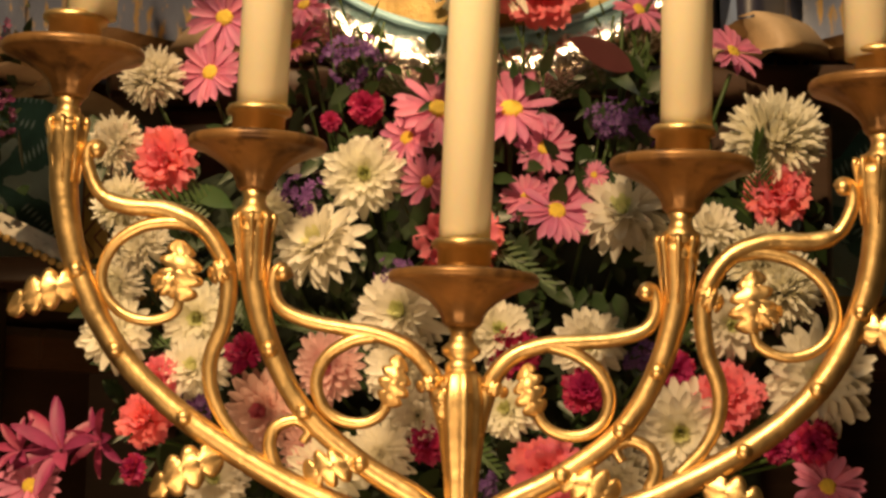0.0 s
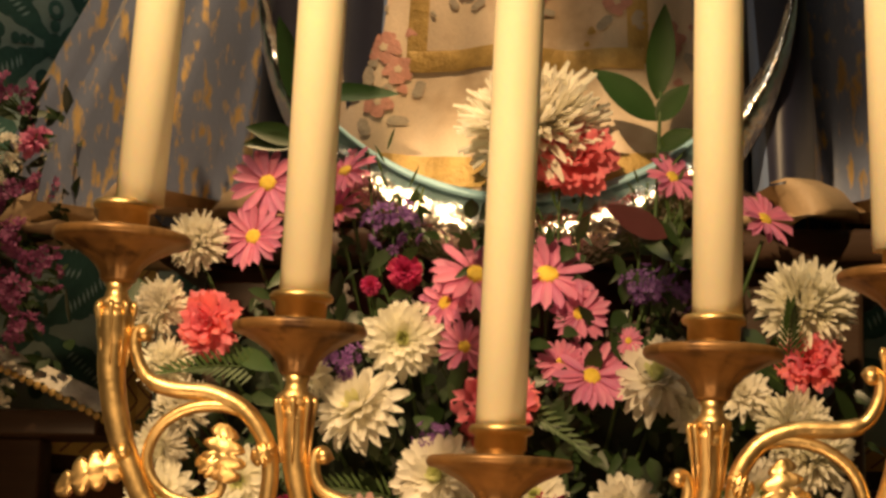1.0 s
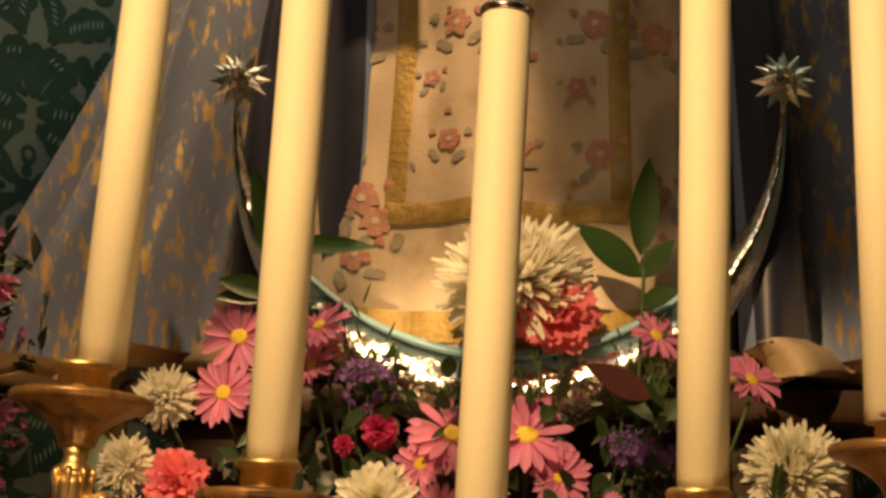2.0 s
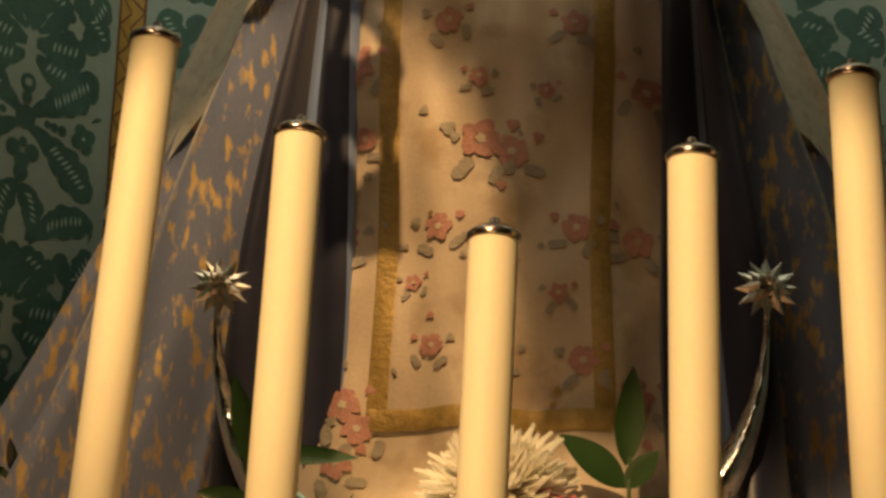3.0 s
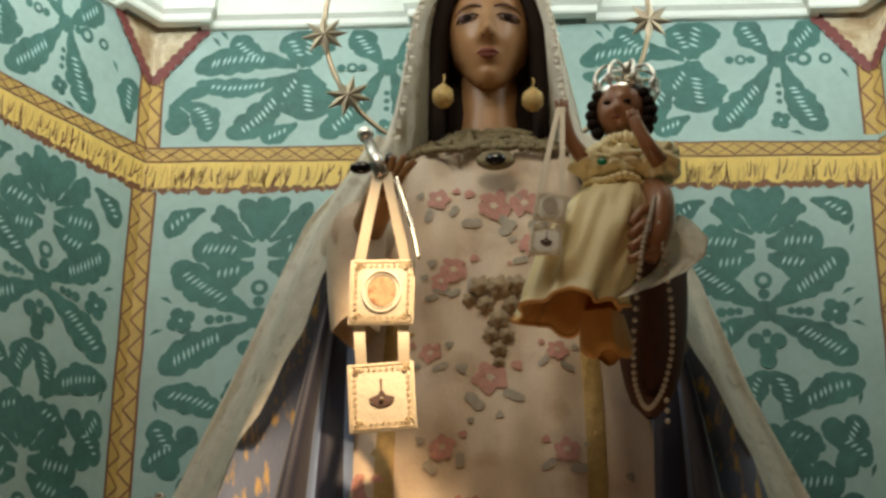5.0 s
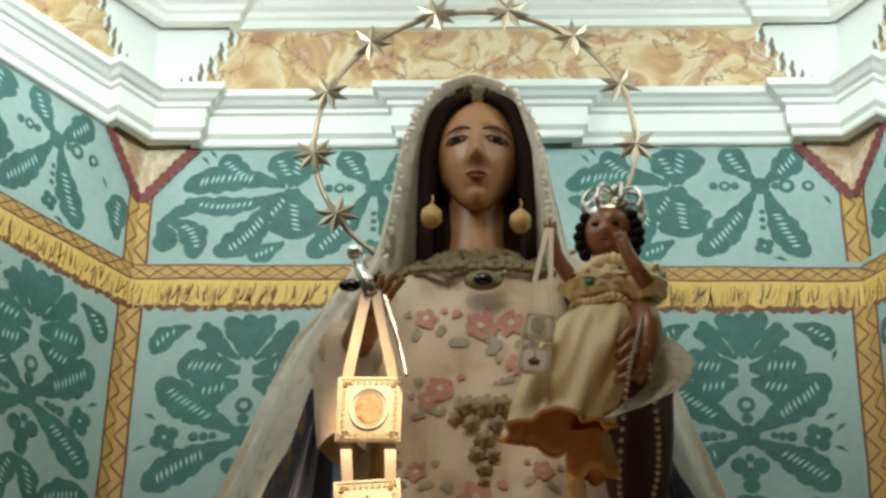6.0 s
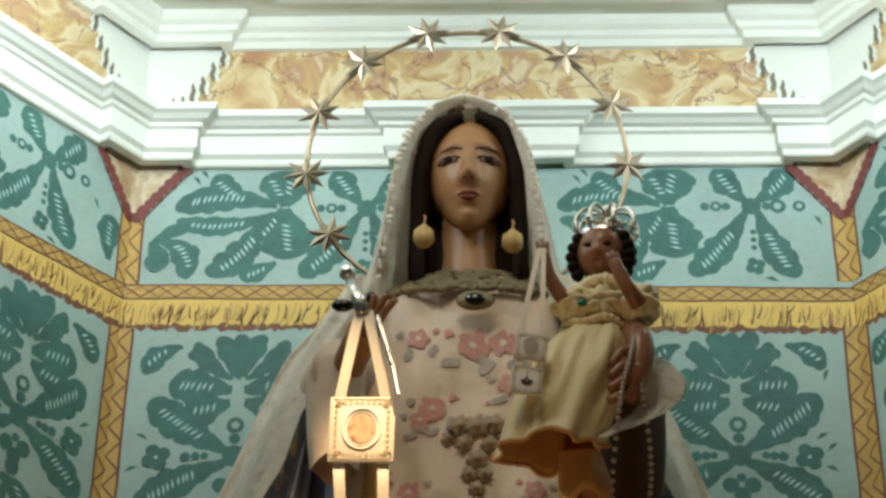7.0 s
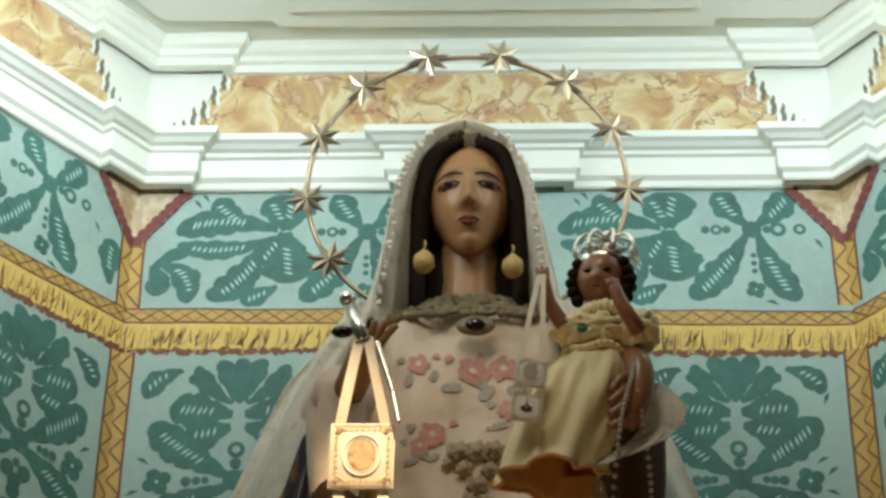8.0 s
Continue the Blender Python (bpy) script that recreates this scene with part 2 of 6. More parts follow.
def grid_faces(rows, cols, closed=False):
    last = cols if closed else cols - 1
    return [(r * cols + c, r * cols + (c + 1) % cols, (r + 1) * cols + (c + 1) % cols, (r + 1) * cols + c)
            for r in range(rows - 1) for c in range(last)]


def spline(points, steps=6):
    """A smooth line through a few points."""
    p = [Vector(q) for q in points]
    p = [2 * p[0] - p[1]] + p + [2 * p[-1] - p[-2]]
    out = []
    for k in range(1, len(p) - 2):
        a, b, c, d = p[k - 1:k + 3]
        for j in range(steps):
            t = j / steps
            out.append(0.5 * ((2 * b) + (c - a) * t + (2 * a - 5 * b + 4 * c - d) * t * t + (3 * b - a - 3 * c + d) * t ** 3))
    return out + [p[-2]]


def tube(geo, line, radius, sides=10, slot=0, closed=False):
    """A round bar along a line; radius is a number or a function of 0..1."""
    verts, n = [], len(line)
    for k, p in enumerate(line):
        p = Vector(p)
        a, b = Vector(line[(k - 1) % n if closed else max(k - 1, 0)]), Vector(line[(k + 1) % n if closed else min(k + 1, n - 1)])
        t = (b - a).normalized()
        side = t.cross(Vector((0, 1, 0)))
        side = side.normalized() if side.length > 0.05 else Vector((1, 0, 0))
        up = side.cross(t).normalized()
        r = radius(k / (n - 1)) if callable(radius) else radius
        verts += [p + r * (math.cos(2 * math.pi * j / sides) * side + math.sin(2 * math.pi * j / sides) * up) for j in range(sides)]
    faces = grid_faces(n, sides, True)
    if closed:
        faces += [((n - 1) * sides + j, (n - 1) * sides + (j + 1) % sides, (j + 1) % sides, j) for j in range(sides)]
    else:
        faces += [tuple(range(sides))[::-1], tuple((n - 1) * sides + j for j in range(sides))]
    return geo.add(verts, faces, slot)


def lathe(geo, profile, at=(0, 0, 0), sides=32, slot=0, matrix=None, flute=None):
    """A turned body from (radius, height) pairs."""
    verts = []
    for r, z in profile:
        for j in range(sides):
            a = 2 * math.pi * j / sides
            q = r * (flute(a, z) if flute else 1)
            verts.append((at[0] + q * math.cos(a), at[1] + q * math.sin(a), at[2] + z))
    faces = grid_faces(len(profile), sides, True)
    faces += [tuple(range(sides))[::-1], tuple((len(profile) - 1) * sides + j for j in range(sides))]
    return geo.add(verts, faces, slot, matrix)


def ball(geo, at, r, slot=0, rings=10, sides=14, matrix=None, shape=None):
    """An ellipsoid; shape may push each unit direction out or in."""
    r = r if isinstance(r, (tuple, list)) else (r, r, r)
    verts = []
    for k in range(rings + 1):
        th = math.pi * (k + 0.001) / (rings + 0.002)
        for j in range(sides):
            a = 2 * math.pi * j / sides
            d = Vector((math.sin(th) * math.cos(a), math.sin(th) * math.sin(a), math.cos(th)))
            q = shape(d) if shape else d
            verts.append((at[0] + r[0] * q[0], at[1] + r[1] * q[1], at[2] + r[2] * q[2]))
    return geo.add(verts, [f[::-1] for f in grid_faces(rings + 1, sides, True)], slot, matrix)


def box(geo, lo, hi, slot=0, matrix=None, bevel=0.0):
    bm = bmesh.new()
    bmesh.ops.create_cube(bm, size=1)
    for v in bm.verts:
        v.co = [lo[k] + (v.co[k] + 0.5) * (hi[k] - lo[k]) for k in range(3)]
    if bevel:
        bmesh.ops.bevel(bm, geom=bm.edges[:], offset=bevel, segments=2, profile=0.5, affect="EDGES")
    bm.verts.index_update()
    geo.add([v.co.copy() for v in bm.verts], [[v.index for v in f.verts] for f in bm.faces], slot, matrix)
    bm.free()
    return geo


def table(rows):
    """A smooth function through (z, value) rows."""
    zs = [r[0] for r in rows]
    return lambda z, k=1: float(np.interp(z, zs, [r[k] for r in rows]))


# ---- the apse: three walls, cornices, ceiling ----
BACK_Y, LEFT_X, RIGHT_X = 3.35, -0.765, 0.655
SIDE = (0.59, 0.807)
WALLS = {
    "wall_back": ((LEFT_X, BACK_Y), (1.0, 0.0), RIGHT_X - LEFT_X),
    "wall_left": ((LEFT_X - 1.6 * SIDE[0], BACK_Y - 1.6 * SIDE[1]), SIDE, 1.6),
    "wall_right": ((RIGHT_X, BACK_Y), (SIDE[0], -SIDE[1]), 1.6),
}


def on_wall(key, s, z, off=0.0):
    (x, y), (dx, dy), _ = WALLS[key]
    return (x + dx * s + dy * off, y + dy * s - dx * off, z)


walls = {}
for key, (_, _, length) in WALLS.items():
    g = Geo()
    for lo, hi, slot in ((1.8, 4.2, 0), (4.2, 4.6, 1), (0.0, 1.8, 2)):
        pts = [on_wall(key, s, z, o) for o in (0, -0.25) for z in (lo, hi) for s in (0, length)]
        g.add(pts, [(0, 1, 3, 2), (5, 4, 6, 7), (0, 4, 5, 1), (2, 3, 7, 6), (0, 2, 6, 4), (1, 5, 7, 3)], slot)
    walls[key] = part(key, g, [WALL_PAINT, FRIEZE_PAINT, DARK_WOOD], kind="structure", smooth=False,
                      label="aqua plaster wall painted with teal leaf stencils")


def polyline(points):
    """Unit normals at the corners of a plan line, to the room's side, stretched to keep widths."""
    out = []
    for k, p in enumerate(points):
        p = Vector(p)
        ds = []
        if k:
            ds.append((p - Vector(points[k - 1])).normalized())
        if k < len(points) - 1:
            ds.append((Vector(points[k + 1]) - p).normalized())
        ns = [Vector((d.y, -d.x)) for d in ds]
        m = sum(ns, Vector((0, 0))).normalized()
        out.append(m / max(0.3, m.dot(ns[0])))
    return out


def moulding(name, plan, profile, mat, label):
    """A profile of (projection, height) run along a plan line."""
    g, ns = Geo(), polyline(plan)
    verts = [(p[0] + n.x * o, p[1] + n.y * o, z) for p, n in zip(plan, ns) for o, z in profile]
    g.add(verts, [f[::-1] for f in grid_faces(len(plan), len(profile))])
    return part(name, g, mat, kind="structure", smooth=False, label=label)


def broken_plan(corner, lift, middle=None):
    """The plan of a cornice that steps forward at the corners and, if asked, in the middle."""
    pts = [on_wall("wall_left", 0, 0)[:2], on_wall("wall_left", 1.6 - corner, 0)[:2], on_wall("wall_left", 1.6 - corner, 0, lift)[:2]]
    pts.append((LEFT_X + lift * 0.5, BACK_Y - lift))
    pts += [(LEFT_X + corner, BACK_Y - lift), (LEFT_X + corner, BACK_Y)]
    if middle:
        a, b = middle
        pts += [(a, BACK_Y), (a, BACK_Y - lift), (b, BACK_Y - lift), (b, BACK_Y)]
    pts += [(RIGHT_X - corner, BACK_Y), (RIGHT_X - corner, BACK_Y - lift), (RIGHT_X - lift * 0.5, BACK_Y - lift)]
    pts += [on_wall("wall_right", corner, 0, lift)[:2], on_wall("wall_right", corner, 0)[:2], on_wall("wall_right", 1.6, 0)[:2]]
    return pts


LOWER = [(-0.01, 4.070), (0.010, 4.070), (0.013, 4.074), (0.013, 4.086), (0.022, 4.094), (0.022, 4.136), (0.030, 4.139), (0.032, 4.147),
         (0.042, 4.150), (0.050, 4.158), (0.060, 4.162), (0.062, 4.176), (-0.01, 4.186)]
UPPER = [(-0.01, 4.366), (0.012, 4.366), (0.014, 4.382), (0.024, 4.386), (0.028, 4.396), (0.040, 4.402), (0.046, 4.412), (0.046, 4.424), (-0.01, 4.43)]
moulding("trim_lower_cornice", broken_plan(0.105, 0.028, (-0.24, 0.11)), LOWER, WHITE_PLASTER, "white plaster cornice with stepped blocks")
moulding("trim_upper_cornice", broken_plan(0.165, 0.028), UPPER, WHITE_PLASTER, "white plaster cornice under the ceiling")

# ceiling: a cream soffit, and a white stepped coffer frame with a bright recess
g = Geo()
box(g, (-2.2, 2.45, 4.425), (2.1, 3.7, 4.5))
part("ceiling", g, CEILING_PLASTER, kind="structure", smooth=False, label="cream plaster ceiling of the apse")
g = Geo()
inner = [(-1.2, 2.5), (-0.719, 3.209), (-0.495, 3.212), (-0.486, 3.233), (0.411, 3.243), (0.415, 3.217), (0.63, 3.22), (1.1, 2.5)]
ring = [(x, y, z) for z in (4.404, 4.426) for x, y in inner]
k = len(inner)
g.add(ring, [tuple(range(k))] + [(j, j + 1, k + j + 1, k + j) for j in range(k - 1)])
part("trim_coffer_frame", g, WHITE_PLASTER, kind="structure", smooth=False, label="white stepped plaster frame on the ceiling")
g = Geo()
box(g, (-0.46, 2.7, 4.392), (0.378, 3.172, 4.4035), bevel=0.004)
part("trim_coffer_panel", g, WHITE_PLASTER, kind="structure", smooth=False, label="white plaster ceiling panel")


def strip(geo, key, line, width, off, slot=0):
    """A painted line of a width along (s, z) points of a wall."""
    verts = []
    for k, p in enumerate(line):
        a, b = line[max(k - 1, 0)], line[min(k + 1, len(line) - 1)]
        d = Vector((b[0] - a[0], b[1] - a[1])).normalized()
        w = width(k / (len(line) - 1)) if callable(width) else width
        for e in (-1, 1):
            verts.append(on_wall(key, p[0] - e * d.y * w / 2, p[1] + e * d.x * w / 2, off))
    geo.add(verts, [(2 * j, 2 * j + 2, 2 * j + 3, 2 * j + 1) for j in range(len(line) - 1)], slot)


def patch(geo, key, outline, off, slot=0):
    geo.add([on_wall(key, s, z, off) for s, z in outline], [tuple(range(len(outline)))], slot)


def wobble(k, seed, amount):
    return amount * (noise.noise((k * 0.37, seed * 1.7, 0.3)))


# painted gold braid with fringe along all three walls
for key, (_, _, length) in WALLS.items():
    rnd = random.Random(key)
    low = {"wall_back": 0.0, "wall_left": 0.0, "wall_right": -0.01}[key]

    def sag(s):
        return -0.012 * s / length if key == "wall_back" else low

    g = Geo()
    n = 60
    line = [(length * j / n, 3.785 + sag(length * j / n)) for j in range(n + 1)]
    strip(g, key, line, 0.03, 0.0015, 0)
    for dz in (-0.015, 0.015):
        strip(g, key, [(s, z + dz + wobble(s * 30, dz * 90, 0.003)) for s, z in line], 0.0035, 0.0022, 1)
    count = int(length / 0.034)
    for j in range(count):
        s0, s1 = length * j / count, length * (j + 1) / count
        z0 = 3.785 + sag(s0)
        a, b = (z0 - 0.012, z0 + 0.012) if j % 2 else (z0 + 0.012, z0 - 0.012)
        strip(g, key, [(s0, a), (s1, b)], 0.0028, 0.003, 1)
        strip(g, key, [(s0, b), (s1, a)], 0.0016, 0.0026, 1)
    part("painted_braid", g, [GOLD_PAINT, BROWN_PAINT], walls[key], "ochre braid painted with brown lattice", smooth=False)
    g = Geo()
    top, bottom = 3.769, 3.703
    m = int(length / 0.007)
    verts, faces = [], []
    for j in range(m + 1):
        s = length * j / m
        verts += [on_wall(key, s, top + sag(s), 0.0012), on_wall(key, s, bottom + 0.012 + sag(s) + rnd.uniform(-0.006, 0.004), 0.0012)]
    g.add(verts, [(2 * j, 2 * j + 1, 2 * j + 3, 2 * j + 2) for j in range(m)], 0)
    verts = []
    for j in range(m + 1):
        s = length * j / m
        verts += [on_wall(key, s, bottom + 0.02 + sag(s), 0.0008), on_wall(key, s, bottom + sag(s) + rnd.uniform(-0.007, 0.004), 0.0008)]
    g.add(verts, [(2 * j, 2 * j + 1, 2 * j + 3, 2 * j + 2) for j in range(m)], 1)
    for j in range(int(length / 0.0045)):
        s = length * rnd.random()
        z0, long, lean = top - rnd.uniform(0.004, 0.03) + sag(s), rnd.uniform(0.018, 0.045), rnd.uniform(-0.004, 0.014)
        strokes = [(min(max(s - lean * (t / 4) ** 2, 0), length), z0 - long * t / 4) for t in range(5)]
        strip(g, key, strokes, lambda t: 0.0027 * (0.5 + t), 0.0018, rnd.choice((1, 2, 2)))
    part("painted_fringe", g, [FRINGE_PAINT, BROWN_PAINT, GOLD_PAINT], walls[key], "yellow fringe painted in brush strokes", smooth=False)

# lower gold band and wooden dado that close the painted field
for key, (_, _, length) in WALLS.items():
    g = Geo()
    line = [(length * j / 20, 1.81) for j in range(21)]
    strip(g, key, line, 0.04, 0.0015, 0)
    for j in range(int(length / 0.04)):
        strip(g, key, [(j * 0.04, 1.795), (j * 0.04 + 0.04, 1.825)], 0.004, 0.0025, 1)
    part("painted_band", g, [GOLD_PAINT, BROWN_PAINT], walls[key], smooth=False)
moulding("trim_dado_rail", broken_plan(0.1, 0.012), [(-0.01, 1.69), (0.03, 1.69), (0.045, 1.705), (0.05, 1.74), (0.03, 1.755), (-0.01, 1.76)],
         BROWN_WOOD, "brown varnished wooden dado rail")

# gold bands up the two corners, folded over both walls
for key, at_end in (("wall_back", False), ("wall_back", True), ("wall_left", True), ("wall_right", False)):
    length = WALLS[key][2]
    g = Geo()
    half = 0.0135
    mid = length - half if at_end else half
    for lo, hi in ((1.83, 3.703), (3.802, 3.965)):
        n = int((hi - lo) / 0.03)
        line = [(mid + wobble(j, lo, 0.002), lo + (hi - lo) * j / n) for j in range(n + 1)]
        strip(g, key, line, 2 * half, 0.0016, 0)
        outer = 2 * half if not at_end else length - 2 * half
        strip(g, key, [(outer + wobble(j, hi, 0.003), z) for j, (_, z) in enumerate(line)], 0.005, 0.0024, 1)
        for j in range(n):
            a, b = (mid - half, mid + half) if j % 2 else (mid + half, mid - half)
            strip(g, key, [(a, line[j][1]), (b, line[j + 1][1])], 0.0035, 0.0028, 1)
    part("painted_corner_braid", g, [GOLD_PAINT, BROWN_PAINT], walls[key], "ochre corner braid with brown lattice", smooth=False)

# painted corbels: cream marbled triangles with a scalloped oxblood border, folded round the corners
for key, at_end in (("wall_back", False), ("wall_back", True), ("wall_left", True), ("wall_right", False)):
    length = WALLS[key][2]
    sgn, base = (-1, length) if at_end else (1, 0)
    g = Geo()
    tri = [(base, 3.948), (base + sgn * 0.1, 4.072), (base, 4.085)]
    patch(g, key, tri if sgn > 0 else tri[::-1], 0.0032, 0)
    n = 26
    edge = [(base + sgn * (0.002 + 0.102 * j / n), 3.948 + 0.13 * j / n) for j in range(n + 1)]
    strip(g, key, edge, 0.012, 0.004, 1)
    for j in range(8):
        q, r = (j + 0.5) / 8, 0.0125 + 0.0015 * (j % 2)
        c = (base + sgn * (0.004 + 0.1 * q), 3.947 + 0.126 * q)
        ring = [(c[0] + r * math.cos(t * 0.6283), c[1] + r * math.sin(t * 0.6283)) for t in range(10)]
        patch(g, key, [(min(max(a, 0.001), length - 0.001), b) for a, b in ring], 0.0044 + 0.0001 * j, 1)
    part("painted_corbel", g, [CORBEL_PAINT, RED_PAINT], walls[key], "cream marbled corbel with oxblood scalloped border", smooth=False)

# white corners of the frieze with ragged painted edges
for key, at_end in (("wall_back", False), ("wall_back", True), ("wall_left", True), ("wall_right", False)):
    length = WALLS[key][2]
    sgn, base = (-1, length) if at_end else (1, 0)
    rnd = random.Random(key + str(at_end))
    g = Geo()
    pts = [(base, 4.18), (base + sgn * 0.055, 4.18), (base + sgn * 0.085, 4.205), (base + sgn * 0.105, 4.25), (base + sgn * 0.125, 4.3), (base + sgn * 0.16, 4.345), (base + sgn * 0.165, 4.38), (base, 4.38)]
    patch(g, key, pts if sgn > 0 else pts[::-1], 0.003, 0)
    for j in range(6):
        s, z = base + sgn * (0.062 + 0.019 * j), 4.176 + 0.02 * j + 0.004 * j * j * 0.5
        tall = rnd.uniform(0.055, 0.07) - 0.004 * j
        for slot, dx, w, h in ((1, 0.0, 0.0105, tall), (0, 0.0095, 0.009, tall * 0.8)):
            strip(g, key, [(s + sgn * (dx + 0.002 * math.sin(t * 2.0)), min(4.372, z + h * t / 6)) for t in range(7)], lambda q: w * math.sqrt(max(0.02, math.sin(math.pi * (0.12 + 0.86 * q)))), 0.0042 + 0.0004 * slot + 0.0001 * j, slot)
    part("painted_white_corner", g, [WHITE_PLASTER, GREY_PAINT], walls[key], "white corner with ragged grey brush marks", smooth=False)


def painted_leaf(geo, key, root, tip, wide, bend, off, rnd, hatch=True):
    """One blunt leaf with soft scalloped edges and a row of pale slanted strokes along its rib."""
    length = WALLS[key][2]
    dx, dz = tip[0] - root[0], tip[1] - root[1]
    long = math.hypot(dx, dz)
    c, s = dx / long, dz / long
    lobes, phase = max(2.0, long / 0.036), rnd.uniform(0, 1)

    def at(t, w):
        u, v = long * t, w + long * bend * 4 * t * (1 - t)
        return (min(max(root[0] + u * c - v * s, 0.03), length - 0.03), min(root[1] + u * s + v * c, 4.066))

    n = 30
    rows = []
    for j in range(n + 1):
        t = j / n
        body = 0.22 + 0.78 * min(1.0, t / 0.55) ** 1.1 if t < 0.62 else math.sqrt(max(0.0, 1 - ((t - 0.62) / 0.385) ** 2))
        edges = []
        for e, shift in ((1, 0.0), (-1, 0.4)):
            scallop = 0.8 + 0.24 * abs(math.sin(math.pi * (lobes * t + phase + shift))) ** 0.6
            edges.append(at(t, e * 1.3 * wide / 2 * body * scallop * rnd.uniform(0.96, 1.04)))
        rows.append((edges[0], at(t, 0), edges[1]))
    verts = [on_wall(key, *q, off) for row in rows for q in row]
    geo.add(verts, [q for j in range(n) for q in ((3 * j, 3 * j + 1, 3 * j + 4, 3 * j + 3), (3 * j + 1, 3 * j + 2, 3 * j + 5, 3 * j + 4))], 0)
    if not hatch:
        return
    count = max(3, int(0.56 * long / 0.0105))
    for j in range(count):
        t = 0.32 + 0.54 * j / count + rnd.uniform(-0.008, 0.008)
        reach = min(0.0095, 0.17 * wide)
        a, b = at(t, -reach), at(t + 0.007 / long, reach * rnd.uniform(0.8, 1.2))
        strip(geo, key, [a, ((a[0] + b[0]) / 2, (a[1] + b[1]) / 2), b], lambda q: 0.0046 * (1.15 - abs(2 * q - 1)), off + 0.0008, 1)


def disc(geo, key, at, r, off, slot=0, hole=False):
    ring = [(at[0] + r * math.cos(t * 0.5236), at[1] + r * math.sin(t * 0.5236)) for t in range(12)]
    patch(geo, key, ring, off, slot)
    if hole:
        patch(geo, key, [(at[0] + 0.45 * (x - at[0]), at[1] + 0.45 * (z - at[1])) for x, z in ring], off + 0.0004, 2)


def rosette_mark(geo, key, at, r, off):
    for k in range(4):
        disc(geo, key, (at[0] + 0.6 * r * math.cos(0.5 + 1.571 * k), at[1] + 0.6 * r * math.sin(0.5 + 1.571 * k)), 0.55 * r, off + 0.00004 * k)
    disc(geo, key, at, 0.45 * r, off + 0.0003)
    disc(geo, key, at, 0.14 * r, off + 0.0006, 1)


# half of the tall motif, from its crossing: root, tip, width, bend
TALL_HALF = [(0.010, 0.138, 0.118, 0.148, 0.060, 0.02), (0.012, 0.112, 0.092, 0.098, 0.054, -0.06), (0.008, 0.165, 0.040, 0.258, 0.034, 0.05), (0.012, 0.160, 0.078, 0.238, 0.032, -0.08),
             (0.100, 0.232, 0.168, 0.178, 0.038, 0.12), (0.012, 0.010, 0.152, 0.118, 0.058, -0.03), (0.012, -0.012, 0.158, -0.106, 0.055, 0.04), (0.026, -0.215, 0.006, -0.118, 0.040, -0.16),
             (0.028, -0.215, 0.166, -0.146, 0.048, 0.10), (0.118, -0.275, 0.098, -0.216, 0.034, 0.05), (0.118, -0.275, 0.158, -0.206, 0.040, -0.06), (0.118, -0.270, 0.134, -0.322, 0.036, 0.0),
             (0.010, -0.240, 0.070, -0.262, 0.040, 0.06)]
# the wide motif of the upper field, from its crossing
WIDE = [(-0.010, 0.010, -0.067, 0.092, 0.046, 0.05), (0.012, 0.010, 0.082, 0.086, 0.048, -0.05), (-0.012, -0.012, -0.126, -0.158, 0.050, 0.05), (0.012, -0.012, 0.080, -0.164, 0.050, -0.05),
        (-0.165, 0.005, -0.150, 0.094, 0.078, 0.0), (-0.165, 0.0, -0.150, -0.118, 0.086, 0.0), (-0.165, 0.004, -0.205, 0.080, 0.046, -0.05), (-0.17, 0.0, -0.215, -0.075, 0.040, 0.05),
        (-0.180, 0.006, -0.385, 0.004, 0.052, -0.10), (-0.235, 0.016, -0.312, 0.078, 0.046, 0.08), (-0.185, -0.012, -0.380, -0.030, 0.036, 0.10), (-0.205, -0.016, -0.308, -0.156, 0.054, 0.12),
        (-0.175, -0.125, -0.245, -0.160, 0.034, 0.05)]


